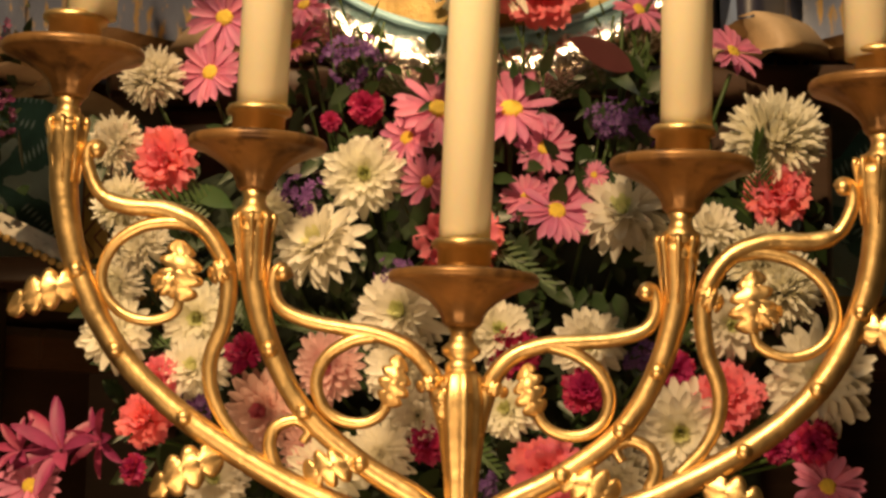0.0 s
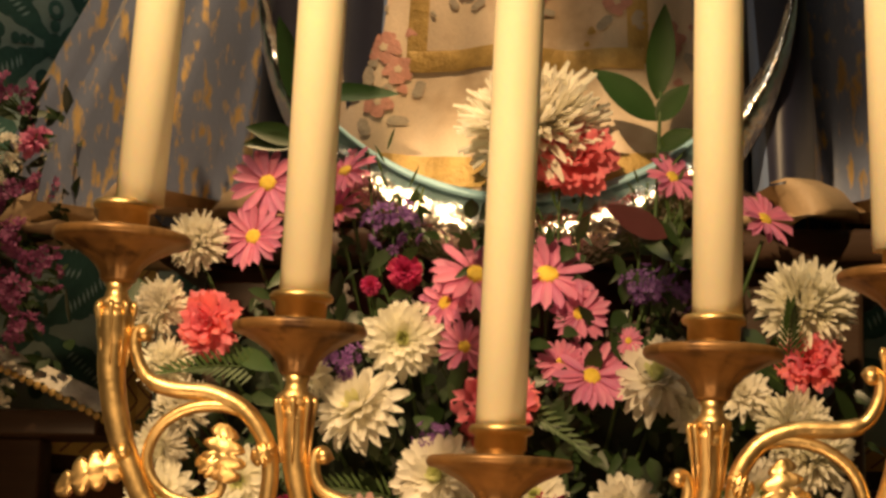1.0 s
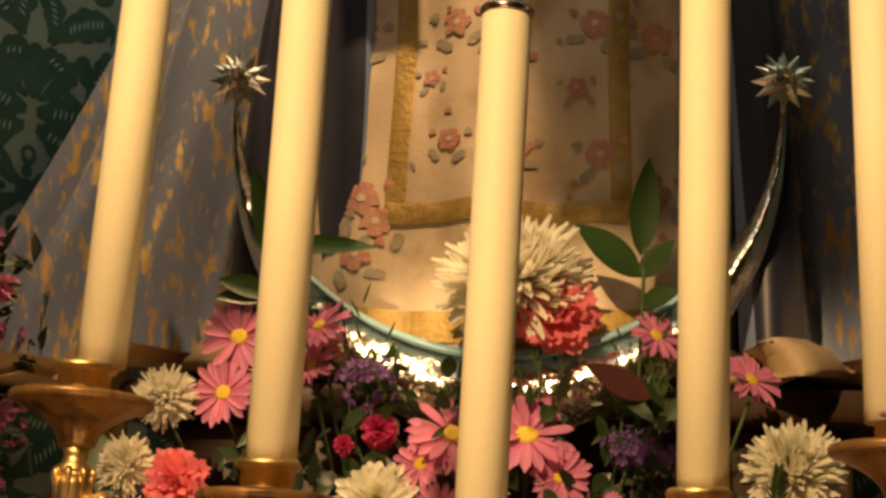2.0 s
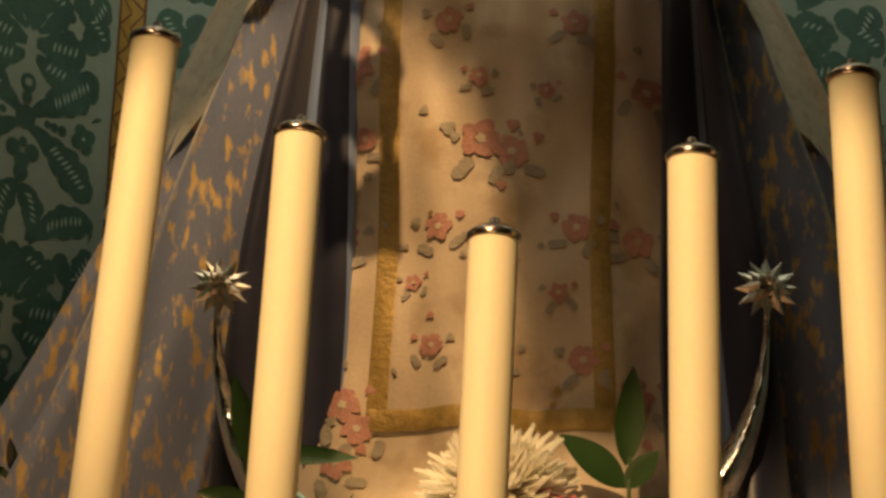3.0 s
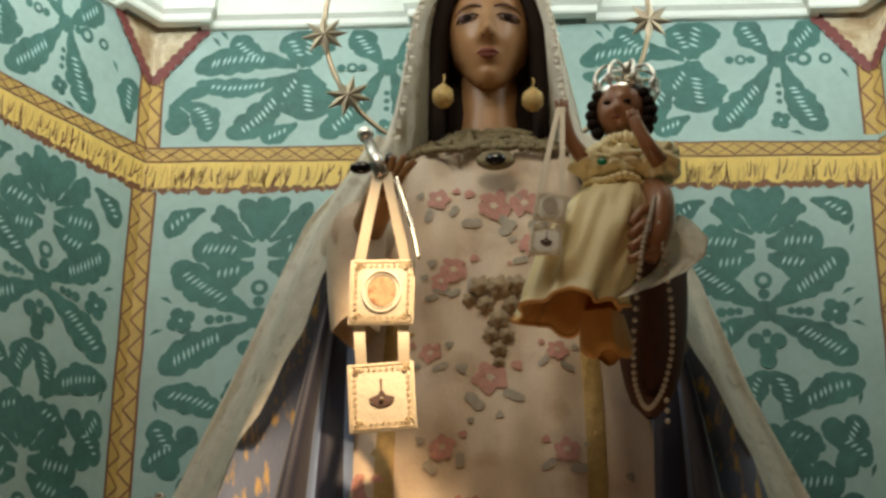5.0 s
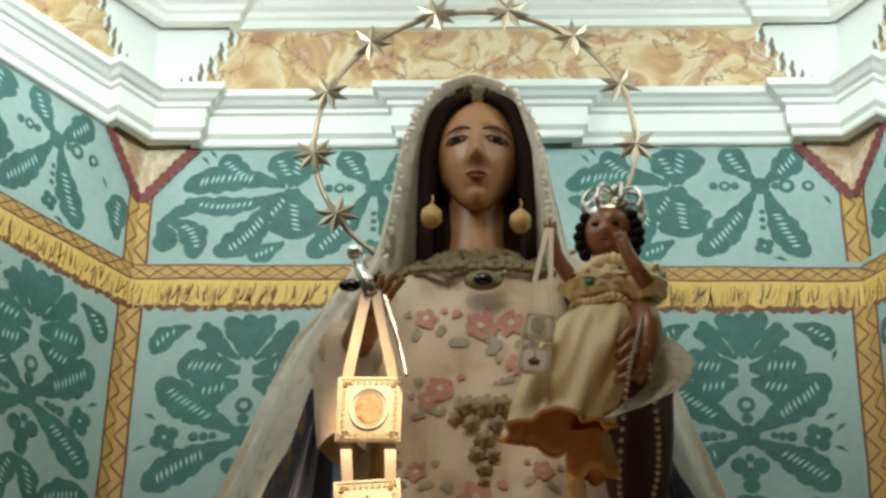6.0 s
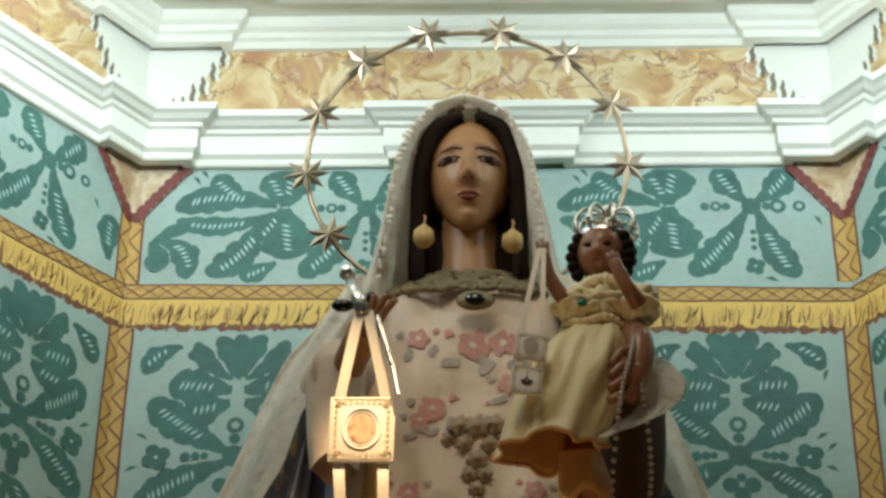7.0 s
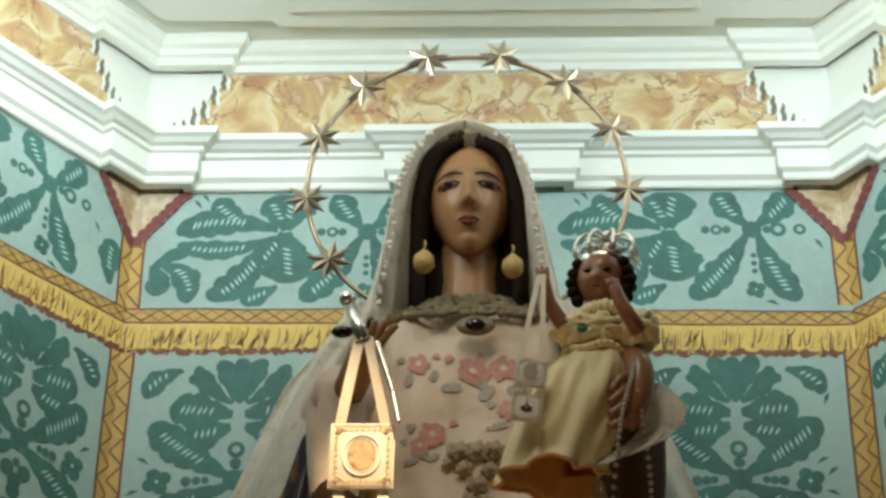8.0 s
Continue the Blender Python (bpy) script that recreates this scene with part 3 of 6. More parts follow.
def tall_motif(key, s, z, wide, seed):
    rnd = random.Random(seed)
    g = Geo()
    lay = 0
    for e in (-1, 1):
        for a, b, c, d, w, bend in TALL_HALF:
            if z + min(b, d) < 1.86 or z + max(b, d) > 3.71:
                continue
            lay += 1
            jog = rnd.uniform(-0.005, 0.005)
            painted_leaf(g, key, (s + e * wide * a, z + b), (s + e * wide * (c + jog), z + d + jog), w, e * bend, 0.0003 + 0.00003 * lay, rnd, w > 0.037)
        if z - 0.35 > 1.86:
            for k, (a, b, r) in enumerate(((0.048, 0.0, 0.006), (0.063, -0.001, 0.007), (0.08, -0.002, 0.008), (0.062, 0.2, 0.008), (0.08, 0.212, 0.009))):
                disc(g, key, (s + e * wide * a, z + b), 1.25 * r, 0.0013 + 0.00003 * k)
            rosette_mark(g, key, (s + e * wide * 0.128, z - 0.003), 0.025, 0.0013)
            for a, b, turn in ((0.155, 0.042, 0.5), (0.168, -0.024, -0.4), (0.172, 0.02, 0.7), (0.16, -0.172, 1.3), (0.172, 0.17, 1.2)):
                q = s + e * wide * a
                if 0.05 < q < WALLS[key][2] - 0.05:
                    strip(g, key, [(q + e * 0.014 * t * math.cos(turn), z + b + 0.014 * t * math.sin(turn) - 0.003 * t * t) for t in range(-1, 2)], lambda t: 0.008 * (1.05 - abs(2 * t - 1)), 0.0009)
    if z - 0.1 > 1.86:
        painted_leaf(g, key, (s, z + 0.16), (s, z + 0.258), 0.034, 0.0, 0.0012, rnd, False)
        disc(g, key, (s, z), 0.022, 0.0016)
        disc(g, key, (s, z + 0.063), 0.017, 0.0015, hole=True)
        disc(g, key, (s, z + 0.035), 0.011, 0.0014)
        for k, (a, b) in enumerate(((0, -0.045), (-0.02, -0.06), (0.02, -0.06), (0, -0.08), (0, -0.1))):
            disc(g, key, (s + a, z + b), 0.016 if k else 0.009, 0.0013 + 0.00004 * k)
    part("painted_palmette", g, [LEAF_PAINT, PALE_PAINT, WALL_PAINT], walls[key], smooth=False)


def wide_motif(key, s, z, seed, mirror=1):
    rnd = random.Random(seed)
    g = Geo()
    length = WALLS[key][2]
    for k, (a, b, c, d, w, bend) in enumerate(WIDE):
        if 0.02 < s + mirror * a < length - 0.02 and 0.0 < s + mirror * c < length:
            painted_leaf(g, key, (s + mirror * a, z + b), (s + mirror * c, z + d), w, mirror * bend, 0.0003 + 0.00004 * k, rnd)
    disc(g, key, (s, z), 0.02, 0.0013)
    for k, (a, r) in enumerate(((-0.05, 0.009), (-0.07, 0.012), (-0.092, 0.009), (0.03, 0.009), (0.052, 0.017), (0.095, 0.013))):
        if 0.03 < s + mirror * a < length - 0.03:
            disc(g, key, (s + mirror * a, z), r, 0.0012 + 0.00004 * k, hole=r > 0.011)
    for k in range(3):
        disc(g, key, (s, z - 0.06 - 0.018 * k), 0.006, 0.0012)
    rosette_mark(g, key, (s, z - 0.138), 0.018, 0.0012)
    for a, b, turn in ((0.13, -0.03, 1.0), (-0.255, 0.02, 0.8), (-0.27, 0.032, 0.8), (-0.33, 0.085, 0.9), (-0.345, 0.07, 0.9), (0.03, -0.165, 0.3)):
        q = s + mirror * a
        if 0.05 < q < length - 0.05:
            strip(g, key, [(q + 0.014 * t * math.cos(turn), z + b - 0.014 * t * math.sin(turn) - 0.003 * t * t) for t in range(-1, 2)], lambda t: 0.008 * (1.05 - abs(2 * t - 1)), 0.0009)
    part("painted_palmette", g, [LEAF_PAINT, PALE_PAINT, WALL_PAINT], walls[key], smooth=False)


for key, axes in (("wall_back", ((0.24, 1.13), (0.71, 1.1), (1.18, 1.0))), ("wall_left", ((1.385, 1.0), (0.99, 1.0), (0.6, 1.0), (0.21, 1.0))), ("wall_right", ((0.2, 1.0), (0.6, 1.0), (1.0, 1.0), (1.4, 1.0)))):
    for a, (s, wide) in enumerate(axes):
        for b in range(4):
            tall_motif(key, s, 3.432 - 0.48 * b, wide, a * 31 + b * 7 + len(key))
for key, s, mirror in (("wall_back", 0.471, 1), ("wall_back", 1.236, 1), ("wall_left", 1.375, 1), ("wall_left", 0.7, 1), ("wall_right", 0.47, 1), ("wall_right", 1.2, 1)):
    wide_motif(key, s, 3.976, int(s * 100), mirror)
# curling sprays that fill the corners of the upper field
for key, at_end in (("wall_back", False), ("wall_left", True), ("wall_right", False)):
    e, base = (-1, WALLS[key][2]) if at_end else (1, 0)
    rnd = random.Random(key)
    g = Geo()
    if key == "wall_left":
        painted_leaf(g, key, (base - 0.05, 3.835), (base - 0.052, 3.935), 0.046, 0.05, 0.001, rnd)
    else:
        painted_leaf(g, key, (base + e * 0.2, 3.925), (base + e * 0.04, 3.885), 0.024, -0.18, 0.001, rnd, False)
        painted_leaf(g, key, (base + e * 0.055, 3.905), (base + e * 0.125, 3.815), 0.046, 0.22, 0.0012, rnd)
        painted_leaf(g, key, (base + e * 0.045, 3.9), (base + e * 0.06, 3.83), 0.04, 0.1, 0.0014, rnd, False)
    part("painted_spray", g, [LEAF_PAINT, PALE_PAINT], walls[key], smooth=False)

# unseen box behind and beside the camera, added to close the apse for reflections
g = Geo()
X0, X1, Y0, Y1, Z1 = -4.0, 4.0, -6.0, 1.95, 7.0
box(g, (X0, Y0, -0.1), (X1, 4.2, 0.0))
part("floor", g, FLOOR_STONE, kind="structure", smooth=False, label="unseen dark stone floor added to close the room")
for name, lo, hi in (("wall_nave_west", (X0 - 0.2, Y0, 0), (X0, Y1, Z1)), ("wall_nave_east", (X1, Y0, 0), (X1 + 0.2, Y1, Z1)),
                     ("wall_nave_back", (X0, Y0 - 0.2, 0), (X1, Y0, Z1)), ("wall_arch_left", (X0, Y1, 0), (-1.75, Y1 + 0.3, Z1)),
                     ("wall_arch_right", (1.65, Y1, 0), (X1, Y1 + 0.3, Z1)), ("wall_arch_top", (-1.75, Y1, 5.0), (1.65, Y1 + 0.3, Z1))):
    part(name, box(Geo(), lo, hi), UNSEEN_PLASTER, kind="structure", smooth=False, label="unseen plain plaster wall added to close the room")
part("ceiling_nave", box(Geo(), (X0, Y0, Z1), (X1, Y1, Z1 + 0.2)), UNSEEN_PLASTER, kind="structure", smooth=False, label="unseen plain plaster ceiling added to close the room")

# ---- the altar shelf and the pedestal ----
shelf = thing("altar_shelf", (-0.06, 2.5, 0), "dark varnished wooden altar shelf under the candelabrum", "altar")
part("shelf_body", box(Geo(), (-1.1, 1.85, 0.0), (1.0, 3.1, 1.16), bevel=0.01), DARK_WOOD, shelf)
part("shelf_top", box(Geo(), (-1.14, 1.8, 1.161), (1.04, 3.1, 1.2), bevel=0.008), BROWN_WOOD, shelf)
ped = thing("statue_pedestal", (-0.07, 3.0, 1.2), "dark wooden pedestal under the robed statue", "pedestal")
part("pedestal_body", box(Geo(), (-0.55, 2.86, 1.2), (0.41, 3.3, 2.05), bevel=0.01), DARK_WOOD, ped)
part("pedestal_top", box(Geo(), (-0.62, 2.8, 2.051), (0.48, 3.33, 2.1), bevel=0.012), DARK_WOOD, ped)

# ---- candelabrum ----
CY = 2.05
AXIS = -0.059


def mirrored(p):
    """The right-hand twin of a left-hand place, lowered outward to fit the camera's view."""
    return (2 * AXIS - p[0], p[1] - 0.0975 * abs(p[0] - AXIS))


candelabrum = thing("candelabrum", (AXIS, CY, 1.2), "gilded brass five-branched candelabrum with scrolls and acanthus leaves", "candelabrum")


def flat(points, y=CY):
    return [(p[0], y, p[1]) for p in points]


def pan_part(x, z, r, lean):
    m = Matrix.Translation((x, CY, z)) @ pose(0, 0, 0, 0, lean, 0)
    pan = part("drip_pan", lathe(Geo(), [(0.004, -0.052), (0.016, -0.051), (0.02, -0.047), (0.021, -0.041), (0.025, -0.034), (0.033, -0.026), (0.045, -0.0185), (0.057, -0.0125), (0.067, -0.0085), (0.0735, -0.007),
                (0.0755, -0.004), (0.0755, 0.0), (0.0735, 0.003), (0.066, 0.0), (0.03, -0.006), (0.004, -0.008)], sides=48, matrix=m @ Matrix.Diagonal((r / 0.075, r / 0.075, 1, 1)),
               flute=lambda a, zz: 1 + (0.03 * math.sin(12 * a) if -0.045 < zz < -0.012 else 0)), PAN_BRASS, candelabrum, "tarnished brown brass drip pan")
    part("socket", lathe(Geo(), [(0.02, -0.006), (0.0245, 0.0), (0.0255, 0.02), (0.0265, 0.026), (0.033, 0.029), (0.034, 0.033), (0.031, 0.037), (0.0275, 0.036), (0.0272, 0.012)],
                         sides=32, matrix=m), BRASS, pan, "turned brass candle socket")
    part("knop", lathe(Geo(), [(0.008, -0.1), (0.0155, -0.097), (0.0155, -0.088), (0.011, -0.084), (0.019, -0.078), (0.02, -0.072), (0.013, -0.066), (0.011, -0.058),
                               (0.015, -0.051)], sides=24, matrix=m), BRASS, pan)
    return pan


PANS = [(-0.467, 1.952, 0.0735, 2.5), (-0.272, 1.855, 0.0705, 1.5), (AXIS, 1.718, 0.0755, 1.2), (0.160, 1.834, 0.0725, 1.0), (0.360, 1.914, 0.0735, 0.5)]
for x, z, r, lean in PANS:
    pan_part(x, z, r, lean)

ARM_OUT = [(-0.470, 1.872), (-0.471, 1.80), (-0.453, 1.722), (-0.410, 1.641), (-0.338, 1.573), (-0.239, 1.512), (-0.15, 1.472), (AXIS, 1.42)]
ARM_IN = [(-0.273, 1.773), (-0.272, 1.711), (-0.253, 1.643), (-0.217, 1.580), (-0.159, 1.530), (-0.102, 1.494), (AXIS, 1.452)]
SCROLL_OUT = [(-0.432, 1.845), (-0.438, 1.852), (-0.447, 1.846), (-0.446, 1.826), (-0.432, 1.800), (-0.405, 1.789), (-0.365, 1.785), (-0.328, 1.768), (-0.305, 1.737), (-0.298, 1.706),
              (-0.302, 1.668), (-0.314, 1.635), (-0.313, 1.602), (-0.298, 1.570), (-0.272, 1.541)]
RING_OUT = [(-0.325, 1.765), (-0.352, 1.772), (-0.388, 1.768), (-0.416, 1.75), (-0.429, 1.722), (-0.424, 1.697), (-0.405, 1.678), (-0.378, 1.671), (-0.352, 1.681), (-0.348, 1.705)]
SCROLL_IN = [(-0.236, 1.716), (-0.242, 1.726), (-0.250, 1.722), (-0.252, 1.704), (-0.242, 1.684), (-0.215, 1.672), (-0.180, 1.665), (-0.145, 1.659), (-0.112, 1.645), (-0.091, 1.622),
             (-0.081, 1.594), (-0.072, 1.56)]
RING_IN = [(-0.145, 1.658), (-0.172, 1.652), (-0.196, 1.636), (-0.206, 1.612), (-0.2, 1.588), (-0.182, 1.573), (-0.158, 1.57), (-0.139, 1.58), (-0.132, 1.599)]
LOW_CURL = [(-0.244, 1.52), (-0.252, 1.545), (-0.246, 1.565), (-0.226, 1.572), (-0.213, 1.562), (-0.219, 1.55)]


def acanthus(at, deg, long, wide, curl, lobes=4):
    """A chased leaf with round lobes either side of a rib, curling forward at its tip."""
    g = Geo()
    n, c, s = 40, math.cos(math.radians(deg)), math.sin(math.radians(deg))
    verts = []
    for j in range(n + 1):
        t = j / n
        w = wide / 2 * (0.35 + 0.65 * math.sin(math.pi * min(t * 0.9 + 0.1, 1))) * (0.5 + 0.54 * abs(math.sin(math.pi * lobes * t)) ** 0.6)
        bend = curl * t * t
        for q in range(-3, 4):
            u, v = long * t, w * q / 3 + bend
            puff = -0.009 * math.sin(math.pi * t) - 0.005 * (1 - abs(q) / 3) ** 2 - 0.0012 * math.cos(math.pi * q)
            verts.append((at[0] + u * c - v * s, CY - 0.004 + puff, at[1] + u * s + v * c))
    front = len(verts)
    verts += [(x, y + 0.008, z) for x, y, z in verts]
    f = grid_faces(n + 1, 7)
    g.add(verts, f + [tuple(front + k for k in q[::-1]) for q in f])
    rim = [r * 7 for r in range(n + 1)] + [n * 7 + q for q in range(1, 7)] + [r * 7 + 6 for r in range(n - 1, -1, -1)]
    g.f += [(a, b, b + front, a + front) for a, b in zip(rim, rim[1:] + rim[:1])]
    g.m += [0] * len(rim)
    return g


for side in (0, 1):
    turn = (lambda p: mirrored(p)) if side else (lambda p: p)
    for name, line, r in (("arm", ARM_OUT, lambda t: 0.0165 - 0.004 * math.sin(math.pi * t) + (0.003 if t < 0.06 else 0)), ("arm", ARM_IN, lambda t: 0.0155 - 0.0045 * math.sin(math.pi * t))):
        arm = part(name, tube(Geo(), spline(flat([turn(p) for p in line]), 8), r, 18), BRASS, candelabrum)
        for k in (2, 3, 4):
            p = turn(line[k])
            part("boss", ball(Geo(), (p[0], CY - 0.011, p[1]), (0.0085, 0.0075, 0.0085)), BRASS, arm)
        g = Geo()
        top = turn(line[0])
        for k in range(8):
            a = 2 * math.pi * k / 8
            c, s = math.cos(a), math.sin(a)
            tube(g, [(top[0] + q * c, CY + q * s, top[1] + h) for q, h in ((0.014, -0.06), (0.017, -0.03), (0.0185, -0.012), (0.021, 0.002), (0.0185, 0.008))],
                 lambda t: 0.0012 + 0.0026 * t, 6)
        part("leaf_collar", g, BRASS, arm)
    part("scroll", tube(Geo(), spline(flat([turn(p) for p in SCROLL_OUT]), 6), lambda t: 0.0062 + 0.0035 * math.sin(math.pi * t) * (1 if t > 0.3 else 0.4), 12), BRASS, candelabrum)
    part("scroll_ring", tube(Geo(), spline(flat([turn(p) for p in RING_OUT]), 6), lambda t: 0.0072 - 0.002 * t, 12), BRASS, candelabrum)
    part("scroll", tube(Geo(), spline(flat([turn(p) for p in SCROLL_IN]), 6), lambda t: 0.0055 + 0.0045 * t, 12), BRASS, candelabrum)
    part("scroll_ring", tube(Geo(), spline(flat([turn(p) for p in RING_IN]), 6), lambda t: 0.0075 - 0.002 * t, 12), BRASS, candelabrum)
    part("scroll_curl", tube(Geo(), spline(flat([turn(p) for p in LOW_CURL]), 6), lambda t: 0.008 - 0.003 * t, 12), BRASS, candelabrum)
    flip = (lambda d: 180 - d) if side else (lambda d: d)
    sg = -1 if side else 1
    for at, deg, long, wide, curl in (((-0.452, 1.708), 186, 0.075, 0.042, 0.02), ((-0.349, 1.692), 78, 0.06, 0.046, 0.012), ((-0.345, 1.7), 140, 0.034, 0.03, 0.006),
                                      ((-0.318, 1.716), 20, 0.03, 0.024, 0.004), ((-0.135, 1.588), 62, 0.05, 0.034, 0.012), ((-0.105, 1.605), 20, 0.03, 0.016, 0.0),
                                      ((-0.30, 1.535), 196, 0.08, 0.044, 0.018), ((-0.215, 1.515), 28, 0.06, 0.04, -0.014)):
        part("acanthus_leaf", acanthus(turn(at), flip(deg), long, wide, sg * curl), BRASS, candelabrum)
    for p in (SCROLL_OUT[1], SCROLL_IN[1]):
        q = turn(p)
        part("volute", ball(Geo(), (q[0], CY - 0.002, q[1] - 0.005), (0.009, 0.009, 0.009)), BRASS, candelabrum)
g = Geo()
lathe(g, [(0.03, -0.44), (0.02, -0.4), (0.014, -0.34), (0.0165, -0.28), (0.0145, -0.24), (0.017, -0.2), (0.021, -0.165), (0.024, -0.125), (0.019, -0.1), (0.014, -0.095)],
      at=(AXIS, CY, 1.718), sides=40, flute=lambda a, z: 1 + 0.07 * math.sin(8 * a))
lathe(g, [(0.12, -0.518), (0.12, -0.505), (0.09, -0.48), (0.045, -0.46), (0.03, -0.43)], at=(AXIS, CY, 1.718), sides=40)
part("stem", g, BRASS, candelabrum, "fluted gilded stem on a round foot")
part("acanthus_leaf", acanthus((AXIS - 0.008, 1.56), 100, 0.06, 0.03, -0.004), BRASS, candelabrum)

CANDLES = [((-0.450, 1.985), (-0.414, 2.600)), ((-0.269, 1.880), (-0.250, 2.490)), ((AXIS, 1.745), (-0.040, 2.374)), ((0.164, 1.863), (0.168, 2.463)), ((0.349, 1.940), (0.339, 2.552))]
for (x0, z0), (x1, z1) in CANDLES:
    c = thing("candle", (x0, CY, z0), "tall cream wax candle with a steel cap in a candelabrum socket", "candle", "candles of the candelabrum")
    long = math.hypot(x1 - x0, z1 - z0)
    lean = Matrix.Translation((x0, CY, z0)) @ pose(0, 0, 0, 0, math.degrees(math.atan2(x1 - x0, z1 - z0)), 0)
    part("wax", lathe(Geo(), [(0.004, 0.0), (0.0262, 0.001), (0.0262, long * 0.5), (0.0262, long - 0.012), (0.0255, long - 0.004), (0.022, long - 0.003)], sides=40, matrix=lean), WAX, c)
    part("cap", lathe(Geo(), [(0.0262, long - 0.008), (0.0283, long - 0.0075), (0.029, long - 0.004), (0.0285, long - 0.001), (0.025, long + 0.002), (0.02, long + 0.006), (0.011, long + 0.0095),
                              (0.006, long + 0.011), (0.005, long + 0.017), (0.0015, long + 0.019)], sides=36, matrix=lean), STEEL, c, "dull steel follower cap")

# ---- the robed statue: one mesh with its clothes ----
SX = -0.075
half_w = table([(2.15, 0.355), (2.35, 0.345), (2.6, 0.322), (2.95, 0.29), (3.2, 0.215), (3.3, 0.202), (3.42, 0.21), (3.5, 0.2), (3.545, 0.15), (3.575, 0.07)])
half_d = table([(2.15, 0.235), (2.35, 0.215), (2.6, 0.19), (2.95, 0.175), (3.2, 0.135), (3.3, 0.13), (3.42, 0.125), (3.5, 0.12), (3.545, 0.1), (3.575, 0.06)])
DRESS_Y = 2.995


def dress_y(x, z, out=0.0):
    """The depth of the dress's front at a place."""
    u = min(abs(x - SX) / half_w(z), 0.995)
    fold = 0.011 * math.sin((x - SX) * 34 + 0.6 * math.sin(z * 5)) * min(1, max(0, 3.2 - z)) + 0.003 * math.sin(x * 80 + z * 9)
    fold += 0.006 * math.sin(x * 24 + z * 8 + 1.3) * math.sin(z * 11 - x * 5) + 0.003 * math.sin(x * 41 - z * 23)
    return DRESS_Y - half_d(z) * (1 - u ** 2.5) ** (1 / 2.5) + fold - out


mantle_w = table([(2.14, 0.81), (2.2, 0.80), (2.35, 0.735), (2.5, 0.665), (2.7, 0.58), (2.94, 0.475), (3.14, 0.39), (3.32, 0.325), (3.45, 0.27), (3.53, 0.205), (3.6, 0.168),
                  (3.77, 0.130), (3.85, 0.097), (3.895, 0.06), (3.918, 0.03), (3.927, 0.008)])
mantle_gap = table([(2.14, 0.262), (2.6, 0.25), (3.0, 0.235), (3.25, 0.22), (3.4, 0.19), (3.5, 0.15), (3.6, 0.134), (3.77, 0.113), (3.85, 0.078), (3.885, 0.04), (3.9, -0.004), (3.927, -0.004)])
mantle_front = table([(2.14, 2.80), (2.6, 2.815), (3.1, 2.84), (3.4, 2.87), (3.55, 2.88), (3.77, 2.86), (3.9, 2.86), (3.927, 2.90)])
mantle_back = table([(2.14, 3.27), (3.2, 3.24), (3.5, 3.19), (3.7, 3.12), (3.9, 3.06), (3.927, 3.0)])
MX = -0.087


def mantle_ring(z, n=150, out=0.0):
    """The plan of the mantle at a height, from one front edge round the back to the other."""
    w, g, f, b = mantle_w(z) + out, mantle_gap(z), mantle_front(z) - out, mantle_back(z) + out
    side = 0.5 * f + 0.5 * b - 0.03
    half = [(-g + min(0.035, 0.4 * g), f + 0.10), (-g, f), (-0.6 * g - 0.4 * w, f + 0.02 * (w - g) / 0.3), (-0.2 * g - 0.8 * w, side - 0.08 * w), (-w, side), (-0.86 * w, side + 0.5 * (b - side)), (-0.45 * w, b - 0.01)]
    more = 0.06 * min(1.0, max(0.0, (3.3 - z) / 0.2))
    other = [(x - more, y) if k < 2 else (x - 0.5 * more, y) if k == 2 else (x, y) for k, (x, y) in enumerate(half)]
    pts = spline([(x, y, 0) for x, y in half] + [(0, b, 0)] + [(-x, y, 0) for x, y in other[::-1]], 16)
    out_pts = []
    k_max = len(pts) - 1
    for k in range(n):
        q = k / (n - 1) * k_max
        j = min(int(q), k_max - 1)
        out_pts.append(pts[j].lerp(pts[j + 1], q - j))
    return out_pts


def mantle_place(z, out=0.0, n=150, pleat=1.0):
    ring = mantle_ring(z, n, out)
    low = max(0.0, min(1.0, (3.5 - z) / 1.25))
    res = []
    for k, p in enumerate(ring):
        s = k / (n - 1)
        a, b = ring[max(k - 1, 0)], ring[min(k + 1, n - 1)]
        t = (b - a).normalized()
        e = min(s, 1 - s)
        near = math.exp(-((e - 0.14) / 0.1) ** 2)
        wave = math.sin(2 * math.pi * (e * 17 + 0.12 * math.sin(z * 4))) * (0.35 + 1.1 * near) + 0.4 * math.sin(2 * math.pi * e * 31 + z * 3)
        push = 0.05 * pleat * low * wave * (0.0 if e < 0.02 else 1.0)
        res.append((MX + p.x - t.y * push * (-1), p.y + t.x * push * (-1), z))
    return res


s = Geo()
STATUE_MATS = [DRESS, MANTLE, MANTLE_NAVY_SHADE, MANTLE_SKY, VEIL, HAIR, SKIN, LIPS, EYES, GOLD_BRAID, OLIVE_LACE, ROSE_THREAD, SAGE_THREAD, HEM_LINING, CHEEK, BROWN_INK]
rows, cols = 170, 240
verts = []
for r in range(rows):
    z = 2.13 + (3.575 - 2.13) * r / (rows - 1)
    for c in range(cols):
        a = 2 * math.pi * c / cols
        ca, sa = math.cos(a), math.sin(a)
        x = SX + half_w(z) * math.copysign(abs(ca) ** 0.8, ca)
        y = dress_y(x, z) if sa < 0 else DRESS_Y + half_d(z) * abs(sa) ** 0.8
        verts.append((x, y, z))
s.add(verts, grid_faces(rows, cols, True), 0)


